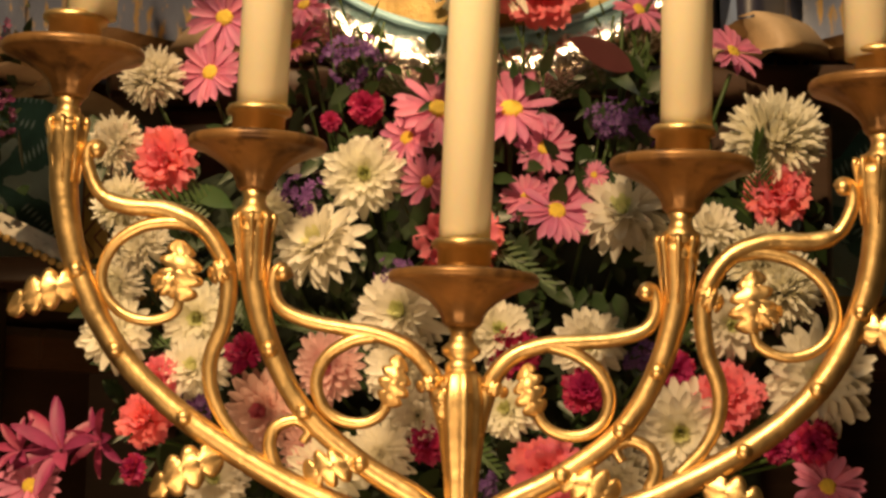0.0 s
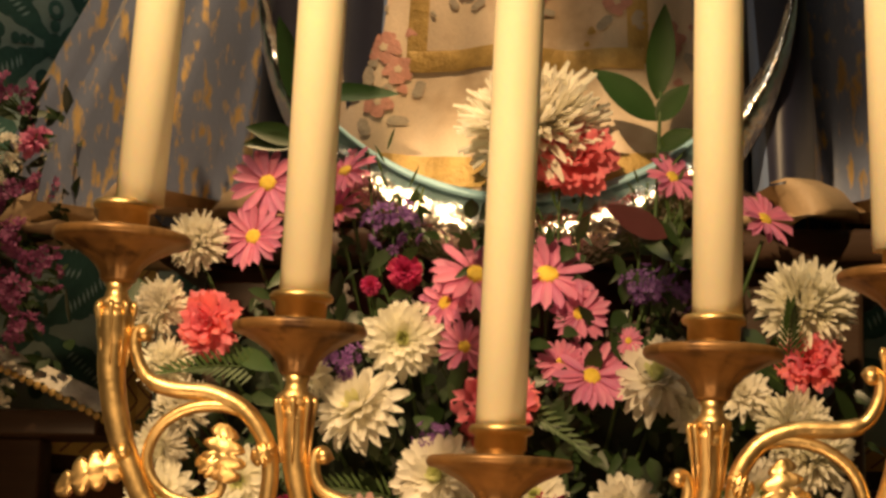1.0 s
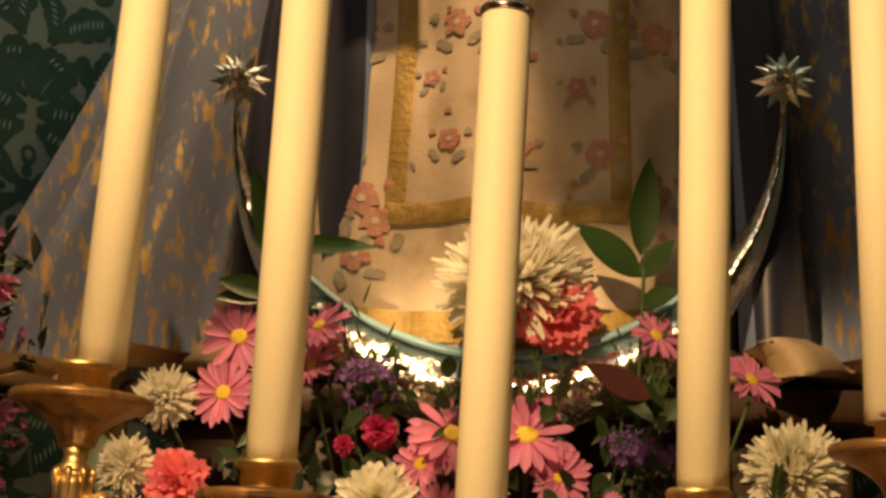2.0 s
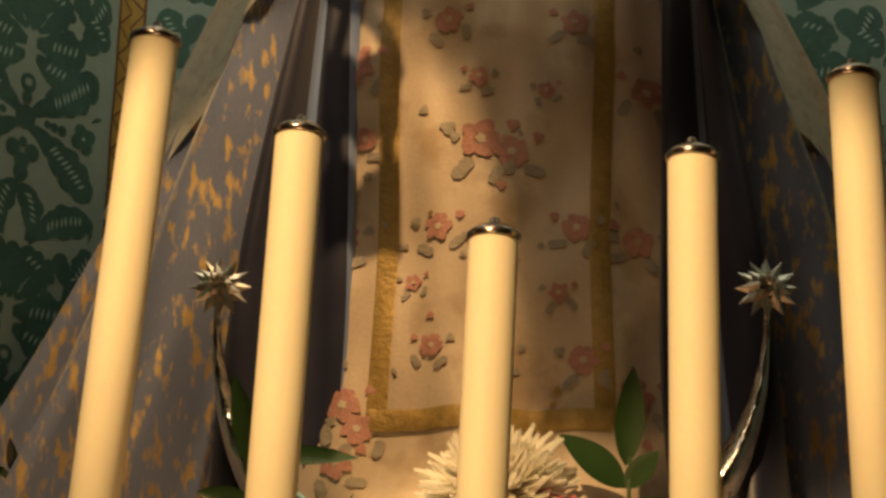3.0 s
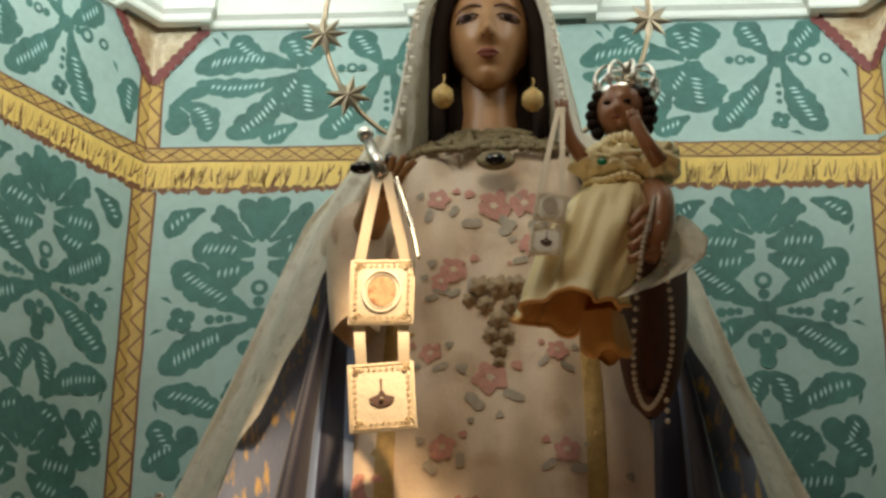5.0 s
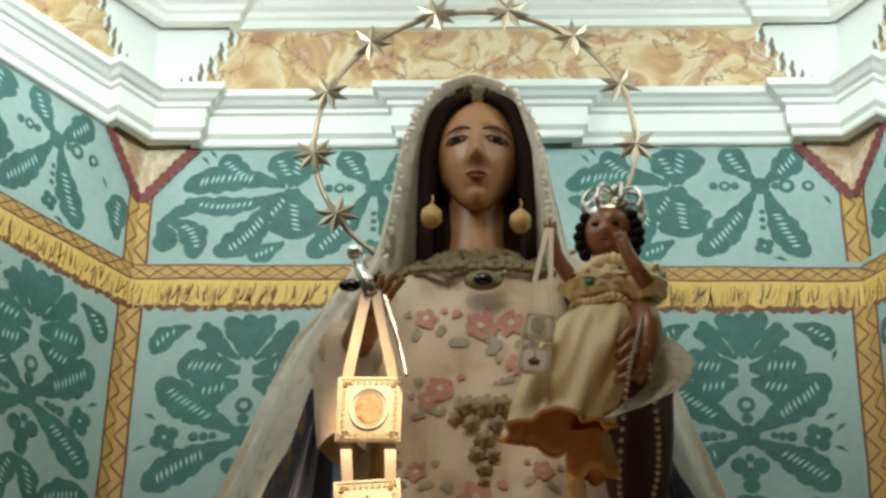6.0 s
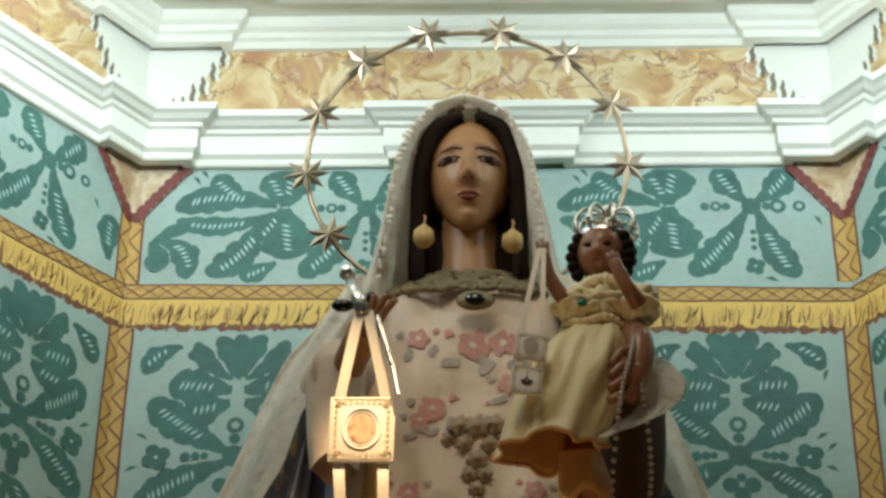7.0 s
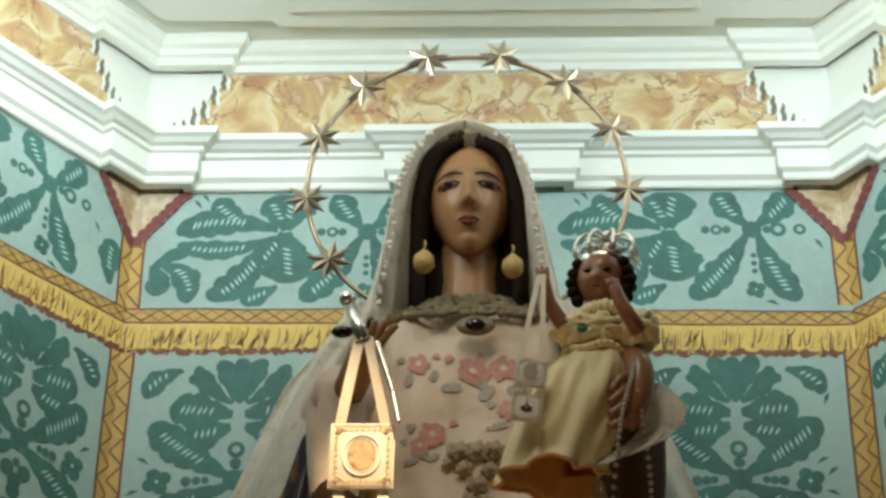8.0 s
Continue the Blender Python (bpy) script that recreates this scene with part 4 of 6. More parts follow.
def ribbon(line, width, out, slot, thick=0.0008):
    """A braid sewn along (x, z) points of the dress."""
    verts = []
    for k, p in enumerate(line):
        a, b = line[max(k - 1, 0)], line[min(k + 1, len(line) - 1)]
        d = Vector((b[0] - a[0], b[1] - a[1])).normalized()
        for e in (-1, -0.8, 0.8, 1):
            x, z = p[0] - e * d.y * width / 2, p[1] + e * d.x * width / 2
            verts.append((x, dress_y(x, z, out + (thick if abs(e) < 1 else 0)), z))
    s.add(verts, grid_faces(len(line), 4), slot)


def bloom(x, z, r, slot, petals=5, out=0.0015, squash=1.0):
    """An embroidered flower or leaf that follows the dress."""
    rnd = random.Random(int(x * 999 + z * 7777))
    n, turn = petals * 6, rnd.uniform(0, 6)
    ring = []
    for k in range(n):
        a = 2 * math.pi * k / n
        q = r * (0.72 + 0.28 * math.cos(2 * a) if petals == 2 else 0.86 + 0.14 * math.cos(petals * a)) * rnd.uniform(0.94, 1.06)
        ring.append((x + q * math.cos(a + turn), z + squash * q * math.sin(a + turn)))
    verts = [(x, dress_y(x, z, out + 0.0014), z)] + [(p, dress_y(p, q, out + 0.001), q) for p, q in ring]
    s.add(verts, [(0, 1 + k, 1 + (k + 1) % n) for k in range(n)], slot)


def spray(x, z, size=1.0, rose=True):
    """A printed sprig: a rose with sage leaves and small buds."""
    rnd = random.Random(int(x * 1234 + z * 5678))
    if rose:
        for k in range(5):
            a = 1.257 * k + x * 40
            bloom(x + 0.0125 * size * math.cos(a), z + 0.0125 * size * math.sin(a), rnd.uniform(0.0095, 0.0125) * size, 11, 3, 0.0012 + 0.0002 * k)
        bloom(x, z, 0.006 * size, 0, 5, 0.0026)
    lean = rnd.choice((-1, 1))
    for k, (dx, dz, r) in enumerate(((-0.028, -0.026, 0.0145), (0.018, -0.033, 0.0155), (0.034, 0.012, 0.009), (-0.032, 0.018, 0.008))):
        bloom(x + lean * dx * size, z + dz * size, r * size, 12 if k < 3 else 11, 2 if k < 2 else 3, 0.0011 + 0.0002 * k, 0.9)


for side in (-1, 1):
    x0 = SX + side * 0.158
    ribbon([(x0 + side * (0.004 * math.sin(z * 9) - 0.012 * (z > 2.9) * (z - 2.9)), z) for z in np.linspace(2.335, 3.2, 30)], 0.03, 0.002, 9)
ribbon([(x, 2.342) for x in np.linspace(SX - 0.17, SX + 0.17, 24)], 0.032, 0.003, 9)
ribbon([(x, 2.19 - 0.02 * math.cos((x - SX) * 5)) for x in np.linspace(SX - 0.29, SX + 0.29, 40)], 0.045, 0.003, 9)
for x, z, size in ((-0.155, 2.632, 1.0), (-0.148, 2.97, 1.0), (0.042, 2.965, 1.0), (0.045, 2.632, 1.0), (-0.095, 2.77, 1.45), (-0.05, 2.752, 1.2), (-0.16, 2.45, 0.8), (0.055, 2.43, 1.0),
                   (-0.06, 2.44, 0.8), (-0.075, 3.09, 1.3), (-0.17, 3.14, 0.9), (-0.135, 3.29, 1.05), (-0.155, 3.27, 0.8), (-0.07, 3.405, 1.25), (-0.02, 3.41, 1.2), (-0.16, 3.42, 0.9),
                   (-0.01, 3.33, 0.9), (0.03, 3.14, 0.8), (-0.285, 2.365, 1.25), (-0.262, 2.33, 1.1), (-0.29, 2.28, 1.1), (-0.295, 2.62, 1.1), (-0.29, 2.9, 1.4), (0.135, 2.62, 1.1),
                   (0.15, 2.86, 1.2), (0.13, 2.38, 1.2), (-0.27, 2.78, 0.9), (-0.1, 2.87, 0.7), (0.0, 2.85, 0.6), (-0.19, 2.55, 0.6), (0.02, 2.53, 0.7)):
    spray(x, z, size)
rnd = random.Random(4)
for k in range(46):
    x, z = SX + rnd.uniform(-0.26, 0.26), rnd.uniform(2.3, 3.4)
    bloom(x, z, rnd.uniform(0.004, 0.009), rnd.choice((11, 12, 12, 9)), rnd.choice((2, 3, 5)))

# mantle, from hem to crown, with the hood in lace
levels = [2.15 + (3.5 - 2.15) * k / 60 for k in range(61)] + [3.5 + 0.427 * k / 26 for k in range(1, 27)]
N = 150
rings = [mantle_place(z, 0, N) for z in levels]
faces = grid_faces(len(levels), N)
at = len(s.v)
s.v += [p for ring in rings for p in ring]
for f in faces:
    r, c = divmod(f[0], N)
    e = min(c, N - 1 - c) / (N - 1)
    z = levels[r]
    slot = 4 if z > 3.47 else 1
    # Navy is lining at the edge; farther in it colours the folds' shade.
    if z <= 3.47 and e < 0.115:
        slot = 2 if e < 0.018 else 9 if e < 0.031 else 3 if e < 0.052 else 2 if e < 0.078 else 3 if e < 0.092 else 2
    s.f.append(tuple(at + k for k in f))
    s.m.append(slot)
# lace veil lying over the shoulders and down the outer edges
VN = 150
edge_low = [3.44 - 0.72 * min(1, max(0, (min(c, VN - 1 - c) / (VN - 1) - 0.06) / 0.17)) + 0.012 * math.sin(c * 1.3) for c in range(VN)]
cols_v = range(9, VN - 9)
verts = []
steps = 40
cache = {}
for k in range(steps + 1):
    for c in cols_v:
        z = edge_low[c] + (3.52 - edge_low[c]) * k / steps
        zi = round(z * 200) / 200
        if zi not in cache:
            cache[zi] = mantle_place(zi, 0.034, VN, 0.3)
        p = cache[zi][c]
        verts.append((p[0], p[1] + 0.004 * math.sin(c * 0.9 + z * 20), z))
s.add(verts, grid_faces(steps + 1, len(cols_v)), 4)
# turned-out beige hem
for lo, hi, dz in ((6, 62, 1), (88, 144, -1)):
    verts = []
    for c in range(lo, hi):
        p, q = rings[0][c], rings[1][c]
        for o, z in ((0.0, 2.165), (0.03, 2.15), (0.055, 2.118), (0.05, 2.108), (0.0, 2.112), (-0.03, 2.12)):
            v = Vector((p[0] - MX, p[1] - 3.0, 0)).normalized()
            verts.append((p[0] + v.x * o, p[1] + v.y * o, z + 0.012 * math.sin(c * 0.4)))
    s.add(verts, grid_faces(hi - lo, 6), 13)

# head, hair, neck, collar
HX, HY, HZ = -0.079, 2.945, 3.77


FACE = (0.0765, 0.092, 0.12)


def face_shape(d):
    """A full oval face with sockets, nose, lips and chin raised out of an egg."""
    x, y, z = d
    if z < 0:
        q = -z
        r = math.sqrt(max(1e-6, 1 - q * q))
        x *= min(1.5, (1 - q ** 2.5) ** 0.4 / r) * (1 - 0.31 * q)
        if y < 0:
            y *= min(1.6, (1 - q ** 3.2) ** 0.3125 / r)
    front = max(0.0, -y)
    ax = abs(x)
    bump = 0.21 * math.exp(-(x / 0.16) ** 2 - ((z + 0.37) / 0.12) ** 2) + 0.17 * math.exp(-(x / 0.13) ** 2 - ((z + 0.16) / 0.22) ** 2)
    bump += 0.1 * math.exp(-((ax - 0.17) / 0.08) ** 2 - ((z + 0.40) / 0.07) ** 2)
    bump -= 0.13 * math.exp(-((ax - 0.44) / 0.22) ** 2 - ((z - 0.1) / 0.11) ** 2)
    bump += 0.05 * math.exp(-((ax - 0.42) / 0.25) ** 2 - ((z - 0.24) / 0.08) ** 2) + 0.05 * math.exp(-((ax - 0.5) / 0.2) ** 2 - ((z + 0.35) / 0.2) ** 2)
    bump += 0.07 * math.exp(-(x / 0.26) ** 2 - ((z + 0.64) / 0.08) ** 2) - 0.04 * math.exp(-(x / 0.3) ** 2 - ((z + 0.755) / 0.04) ** 2)
    bump += 0.09 * math.exp(-(x / 0.26) ** 2 - ((z + 0.87) / 0.1) ** 2)
    under = 0.34 * max(0.0, -z - 0.45) / 0.55 * min(1.0, max(0.0, (y + 0.62) / 0.6))
    return (x, y - bump * front, z - 0.15 * max(0.0, -z - 0.66) / 0.34 + under)


def on_face(x, z):
    """Depth of the face at an offset from its centre."""
    u, w = x / FACE[0], z / FACE[2]
    y = -math.sqrt(max(0.02, 1 - u * u - w * w))
    return HY + FACE[1] * face_shape(Vector((u, y, w)))[1]


ball(s, (HX, HY, HZ), FACE, 6, 90, 96, shape=face_shape)
for e in (-1, 1):
    # The brown almond round the iris paints in the eye socket's shade.
    ball(s, (HX + e * 0.035, on_face(0.035, -0.003) - 0.0008, HZ - 0.003), (0.0172, 0.005, 0.0092), 15, 10, 18)
    ball(s, (HX + e * 0.0345, on_face(0.0345, -0.003) - 0.0034, HZ - 0.0025), (0.0098, 0.0045, 0.0074), 8, 10, 14)
    ball(s, (HX + e * 0.0245, on_face(0.0245, -0.005) - 0.0036, HZ - 0.005), (0.0035, 0.003, 0.0034), 14, 8, 10)
    tube(s, [(HX + e * x, on_face(x, z) - 0.0034, HZ + z) for x, z in ((0.016, -0.005), (0.024, 0.0025), (0.034, 0.005), (0.045, 0.003), (0.055, -0.004))], lambda t: 0.0014 + 0.0016 * math.sin(math.pi * t), 6, 8)
    tube(s, [(HX + e * x, on_face(x, z) - 0.001, HZ + z) for x, z in ((0.019, -0.008), (0.028, -0.0115), (0.042, -0.0115), (0.053, -0.006))], 0.0012, 6, 15)
    tube(s, [(HX + e * x, on_face(x, z) - 0.0002, HZ + z) for x, z in ((0.011, 0.0155), (0.021, 0.0215), (0.033, 0.0245), (0.046, 0.0225), (0.058, 0.014))], lambda t: 0.0022 - 0.001 * t, 6, 15)
    ball(s, (HX + e * 0.0075, on_face(0.0075, -0.052) - 0.0005, HZ - 0.0525), (0.0026, 0.002, 0.0014), 15, 6, 8)
for line, r in ((((-0.019, -0.0755), (-0.008, -0.0725), (0, -0.0745), (0.008, -0.0725), (0.019, -0.0755)), 0.0045), (((-0.015, -0.0785), (0, -0.0815), (0.015, -0.0785)), 0.0055)):
    tube(s, spline([(HX + x, on_face(abs(x), z) + 0.0012, HZ + z) for x, z in line], 4), lambda t: 0.001 + r * math.sin(math.pi * t), 8, 7)
lathe(s, [(0.08, 3.47), (0.064, 3.52), (0.054, 3.56), (0.051, 3.62), (0.052, 3.67), (0.052, 3.72)], at=(HX, 2.965, 0), sides=28, slot=6)
ball(s, (HX, 2.985, 3.785), (0.1, 0.098, 0.118), 5, 24, 30)
ball(s, (HX, 2.995, 3.62), (0.112, 0.06, 0.13), 5, 20, 26)
for e in (-1, 1):
    for k in range(7):
        a = k / 6
        x0, y0 = HX + e * (0.03 + 0.046 * math.sin(a * 1.5)), 2.875 + 0.02 * k
        line = [(HX + e * 0.012 * (1 - a), 2.875 + 0.018 * k, 3.872 - 0.004 * k), (HX + e * 0.062, 2.878 + 0.018 * k, 3.84), (HX + e * (0.083 + 0.006 * a), 2.9 + 0.018 * k, 3.77),
                (HX + e * (0.086 + 0.01 * a), 2.915 + 0.016 * k, 3.68), (HX + e * (0.087 + 0.012 * a), 2.915 + 0.016 * k, 3.6), (HX + e * (0.082 + 0.02 * a), 2.92 + 0.014 * k, 3.52)]
        tube(s, spline(line, 6), lambda t: 0.006 + 0.011 * math.sin(math.pi * min(1, t * 0.9 + 0.05)), 8, 5)
rnd = random.Random(8)
for k in range(60):
    a = math.pi * (0.03 + 0.94 * k / 59)
    x, z = HX + 0.098 * math.cos(a), 3.79 + 0.1 * math.sin(a) ** 0.9
    ball(s, (x, 2.878 + 0.012 * abs(math.cos(a)), z), (rnd.uniform(0.003, 0.007), 0.004, rnd.uniform(0.004, 0.008)), rnd.choice((4, 4, 10)), 5, 7)
for k in range(420):
    a, h = rnd.uniform(-1.35, 1.35), rnd.random()
    ball(s, (SX + (0.195 - 0.105 * h) * math.sin(a), 2.985 - (0.128 - 0.05 * h) * math.cos(a), 3.505 + 0.062 * h + 0.012 * abs(math.sin(a))), (rnd.uniform(0.006, 0.011), 0.006, rnd.uniform(0.004, 0.008)), 10, 5, 7)

for z in np.linspace(3.52, 3.87, 30):
    ring = mantle_place(float(z), 0.0, 150)
    for q in (12, 137):
        p = ring[q]
        for j in range(2):
            ball(s, (p[0] + rnd.uniform(-0.006, 0.006), p[1] - 0.003, p[2] + rnd.uniform(-0.005, 0.005)), (rnd.uniform(0.003, 0.006), 0.002, rnd.uniform(0.003, 0.006)), 4, 5, 7)
verts = []
for k in range(13):
    t = k / 12
    for j in range(22):
        a = 2 * math.pi * j / 22
        r = 0.05 * (1 + 0.12 * math.sin(4 * a + 3 * t)) * math.sqrt(1 - 0.98 * t ** 4)
        verts.append((0.178 - 0.012 * t + r * math.cos(a), 2.745 + 0.8 * r * math.sin(a), 3.30 - 0.32 * t))
s.add(verts, grid_faces(13, 22, True), 15)
# arms and painted hands
for line, r, slot in (([(-0.27, 2.97, 3.43), (-0.30, 2.88, 3.33), (-0.27, 2.77, 3.31)], lambda t: 0.06 - 0.008 * t, 0),
                      ([(-0.27, 2.78, 3.31), (-0.25, 2.73, 3.325), (-0.235, 2.70, 3.345)], 0.026, 6),
                      ([(0.13, 2.97, 3.43), (0.18, 2.86, 3.30), (0.17, 2.76, 3.22)], lambda t: 0.06 - 0.004 * t, 0)):
    tube(s, spline(line, 6), r, 16, slot)
for k, (dx, dz) in enumerate(((-0.012, 0.035), (0.006, 0.044), (0.024, 0.045), (0.04, 0.036), (-0.022, 0.012))):
    tube(s, spline([(-0.232 + 0.2 * dx, 2.70, 3.34), (-0.228 + 0.6 * dx, 2.685, 3.345 + 0.6 * dz), (-0.225 + dx, 2.675, 3.348 + dz)], 4), lambda t: 0.0085 - 0.003 * t, 8, 6)
# hanging open sleeve, floral outside
verts = []
for k in range(9):
    t = k / 8
    for j in range(18):
        a = 2 * math.pi * j / 18
        verts.append((-0.283 + (0.05 - 0.012 * t * t) * math.cos(a), 2.80 + 0.05 * math.sin(a), 3.32 - 0.17 * t + 0.008 * math.sin(3 * a)))
s.add(verts, grid_faces(9, 18, True), 0)
statue = tagged(part("robed_statue", s, STATUE_MATS), "painted statue in cream brocade dress, blue-gold mantle and lace veil", "statue")

# ---- the small statue on its arm: one mesh ----
c = Geo()
CH = (0.136, 2.662, 3.452)
CHILD_MATS = [CHILD_SKIN, HAIR, GOWN, GOWN_IN, VEIL, EYES, LIPS]
TILT = Matrix.Translation(CH) @ pose(0, 0, 0, 8, 4, -14)


def small_face(d):
    """A round child's face with cheeks, nose, sockets and a small chin."""
    x, y, z = d
    front, ax = max(0.0, -y), abs(d[0])
    bump = 0.16 * math.exp(-(x / 0.14) ** 2 - ((z + 0.12) / 0.13) ** 2) - 0.1 * math.exp(-((ax - 0.38) / 0.2) ** 2 - ((z - 0.1) / 0.13) ** 2)
    bump += 0.07 * math.exp(-((ax - 0.45) / 0.25) ** 2 - ((z + 0.28) / 0.2) ** 2) + 0.07 * math.exp(-(x / 0.25) ** 2 - ((z + 0.45) / 0.08) ** 2) + 0.08 * math.exp(-(x / 0.25) ** 2 - ((z + 0.75) / 0.14) ** 2)
    return (x * (1 - 0.16 * max(0, -z)), y - bump * front, z)


ball(c, (0, 0, 0), (0.040, 0.043, 0.050), 0, 40, 44, TILT, small_face)
ball(c, (0.002, 0.016, 0.010), (0.047, 0.046, 0.048), 1, 18, 24, TILT)
for e in (-1, 1):
    ball(c, (e * 0.0155, -0.0385, 0.005), (0.0068, 0.003, 0.0035), 5, 6, 10, TILT)
    tube(c, [(e * x, -0.0405 + 0.0006 * k, z) for k, (x, z) in enumerate(((0.007, 0.012), (0.015, 0.0155), (0.024, 0.012)))], 0.0014, 6, 1)
    for k in range(9):
        q = k / 8
        ball(c, (e * (0.036 + 0.010 * math.sin(math.pi * q)), -0.014 + 0.012 * (k % 2), 0.026 - 0.062 * q), (0.0105, 0.011, 0.0095), 1, 7, 9, TILT)
ball(c, (0, -0.0435, -0.0225), (0.0075, 0.003, 0.0026), 6, 6, 8, TILT)
tube(c, [(0.135, 2.675, 3.415), (0.133, 2.675, 3.37)], 0.022, 14)

# gown: a full skirt that sweeps forward from the waist, open below and lined in amber
axis = spline([(0.128, 2.665, 3.335), (0.118, 2.66, 3.305), (0.100, 2.652, 3.26), (0.082, 2.648, 3.21), (0.062, 2.645, 3.155), (0.046, 2.645, 3.108)], 8)
wide = table([(0, 0.036), (0.1, 0.046), (0.3, 0.068), (0.55, 0.080), (0.8, 0.079), (0.93, 0.077), (1.0, 0.080)])


def gown_ring(t, q, shrink=0.0):
    out = []
    for j in range(72):
        a = 2 * math.pi * j / 72
        r = (wide(t) - shrink) * (1 + 0.06 * math.sin(6 * a + 1 + 2.2 * t) + 0.05 * (0.3 + t) * math.sin(11 * a + 3 * t) + 0.025 * math.sin(19 * a - 7 * t) + 0.02 * math.sin(5 * a + 14 * t))
        out.append((q[0] + r * math.cos(a), q[1] + 0.74 * r * math.sin(a), q[2] + 0.10 * r * math.cos(a) * t + t * t * (0.008 * math.sin(3 * a + 0.5) + 0.005 * math.sin(7 * a))))
    return out


n = len(axis)
c.add([v for k, q in enumerate(axis) for v in gown_ring(k / (n - 1), q)], grid_faces(n, 72, True), 2)
c.add([v for k, q in enumerate(axis) if k > n // 3 for v in gown_ring(k / (n - 1), q, 0.005 if k < n - 1 else 0.0)], [f[::-1] for f in grid_faces(n - n // 3 - 1, 72, True)], 3)
# rolled amber hem and a hanging fold of the lining
hem = gown_ring(1.0, axis[-1])
tube(c, hem, 0.0035, 8, 3, closed=True)
for x0, z0, r0, drop in ((0.094, 3.118, 0.033, 0.07),):
    verts = []
    for k in range(13):
        t = k / 12
        for j in range(28):
            a = 2 * math.pi * j / 28
            r = r0 * (0.9 + 0.2 * t) * (1 + 0.14 * math.sin(4 * a + 2 * t) + 0.06 * math.sin(9 * a)) * (1 if k < 11 else 0.93 if k == 11 else 0.75)
            verts.append((x0 + 0.01 * t + r * math.cos(a), 2.675 + 0.6 * r * math.sin(a), z0 - drop * t + 0.006 * t * math.sin(3 * a)))
    c.add(verts, grid_faces(13, 28, True), 3)

# gathered bodice with puffed sleeves and soft frills
rnd = random.Random(3)


def puff(at, r, folds, slot, seed, turn=0.0):
    """A soft gathered bulge of cloth."""
    def shape(d):
        a = math.atan2(d[0], -d[2]) + turn
        k = 1 + 0.09 * math.sin(folds * a + 2 * d[1] + seed) + 0.05 * math.sin((2 * folds + 1) * a - 4 * d[1] + seed) + 0.03 * math.sin(17 * d[1] + 3 * a)
        return (d[0] * k, d[1] * k, d[2] * k)
    ball(c, at, r, slot, 34, 44, shape=shape)


puff((0.126, 2.658, 3.352), (0.058, 0.046, 0.036), 7, 2, 1)
puff((0.086, 2.640, 3.352), (0.034, 0.03, 0.026), 5, 2, 2)
puff((0.186, 2.640, 3.352), (0.034, 0.034, 0.034), 5, 2, 3)
for k in range(34):
    a = 2 * math.pi * k / 34
    ball(c, (0.134 + 0.045 * math.cos(a), 2.662 + 0.036 * math.sin(a), 3.385 + 0.005 * math.sin(3 * a)), (0.008, 0.007, 0.009 + rnd.uniform(0, 0.004)), 2, 6, 8)
for k in range(30):
    a = 2 * math.pi * k / 30
    ball(c, (0.121 + 0.046 * math.cos(a), 2.66 + 0.04 * math.sin(a), 3.318 + 0.004 * math.sin(4 * a)), (0.008, 0.008, 0.006), 2, 6, 8)
# raised arm, low arm, and the larger hand that carries it
for line, r in (([(0.186, 2.612, 3.338), (0.172, 2.596, 3.352), (0.158, 2.592, 3.378), (0.150, 2.592, 3.402)], lambda t: 0.0135 - 0.004 * t), ([(0.074, 2.622, 3.35), (0.052, 2.614, 3.385), (0.043, 2.612, 3.43)], lambda t: 0.013 - 0.004 * t),
                ([(0.170, 2.66, 3.325), (0.184, 2.622, 3.282), (0.180, 2.612, 3.225), (0.160, 2.616, 3.18)], lambda t: 0.017 + 0.005 * math.sin(math.pi * t))):
    tube(c, spline(line, 6), r, 14, 0)
for k in range(3):
    tube(c, [(0.150 + 0.005 * (k - 1), 2.592, 3.398), (0.147 + 0.007 * (k - 1), 2.59, 3.418 - 0.003 * abs(k - 1))], lambda t: 0.0048 - 0.0016 * t, 8, 0)
    tube(c, [(0.043 + 0.005 * (k - 1), 2.612, 3.425), (0.041 + 0.008 * (k - 1), 2.61, 3.45 - 0.003 * abs(k - 1))], lambda t: 0.0048 - 0.0016 * t, 8, 0)
for k in range(4):
    tube(c, spline([(0.180, 2.612, 3.258 - 0.022 * k), (0.158, 2.598, 3.25 - 0.024 * k), (0.140 - 0.002 * k, 2.594, 3.225 - 0.02 * k)], 5), lambda t: 0.0095 - 0.003 * t, 10, 0)
# soft lace cuff that curls under the hand
cuff = spline([(0.196, 2.68, 3.272), (0.220, 2.665, 3.225), (0.206, 2.645, 3.182), (0.172, 2.63, 3.152), (0.132, 2.622, 3.128)], 8)
verts = []
for k, q in enumerate(cuff):
    t = k / (len(cuff) - 1)
    for j in range(30):
        a = 2 * math.pi * j / 30
        r = (0.012 + 0.022 * math.sin(math.pi * (0.15 + 0.8 * t))) * (1 + 0.12 * math.sin(5 * a + 9 * t) + 0.07 * math.sin(11 * a - 13 * t))
        verts.append((q[0] + r * math.cos(a), q[1] + 0.7 * r * math.sin(a), q[2] + 0.8 * r * math.sin(a + 0.5)))
c.add(verts, grid_faces(len(cuff), 30, True), 4)
child = tagged(part("small_robed_statue", c, CHILD_MATS), "small brown-faced statue in a cream yellow silk gown", "statue")

# ---- metalwork and ornaments ----


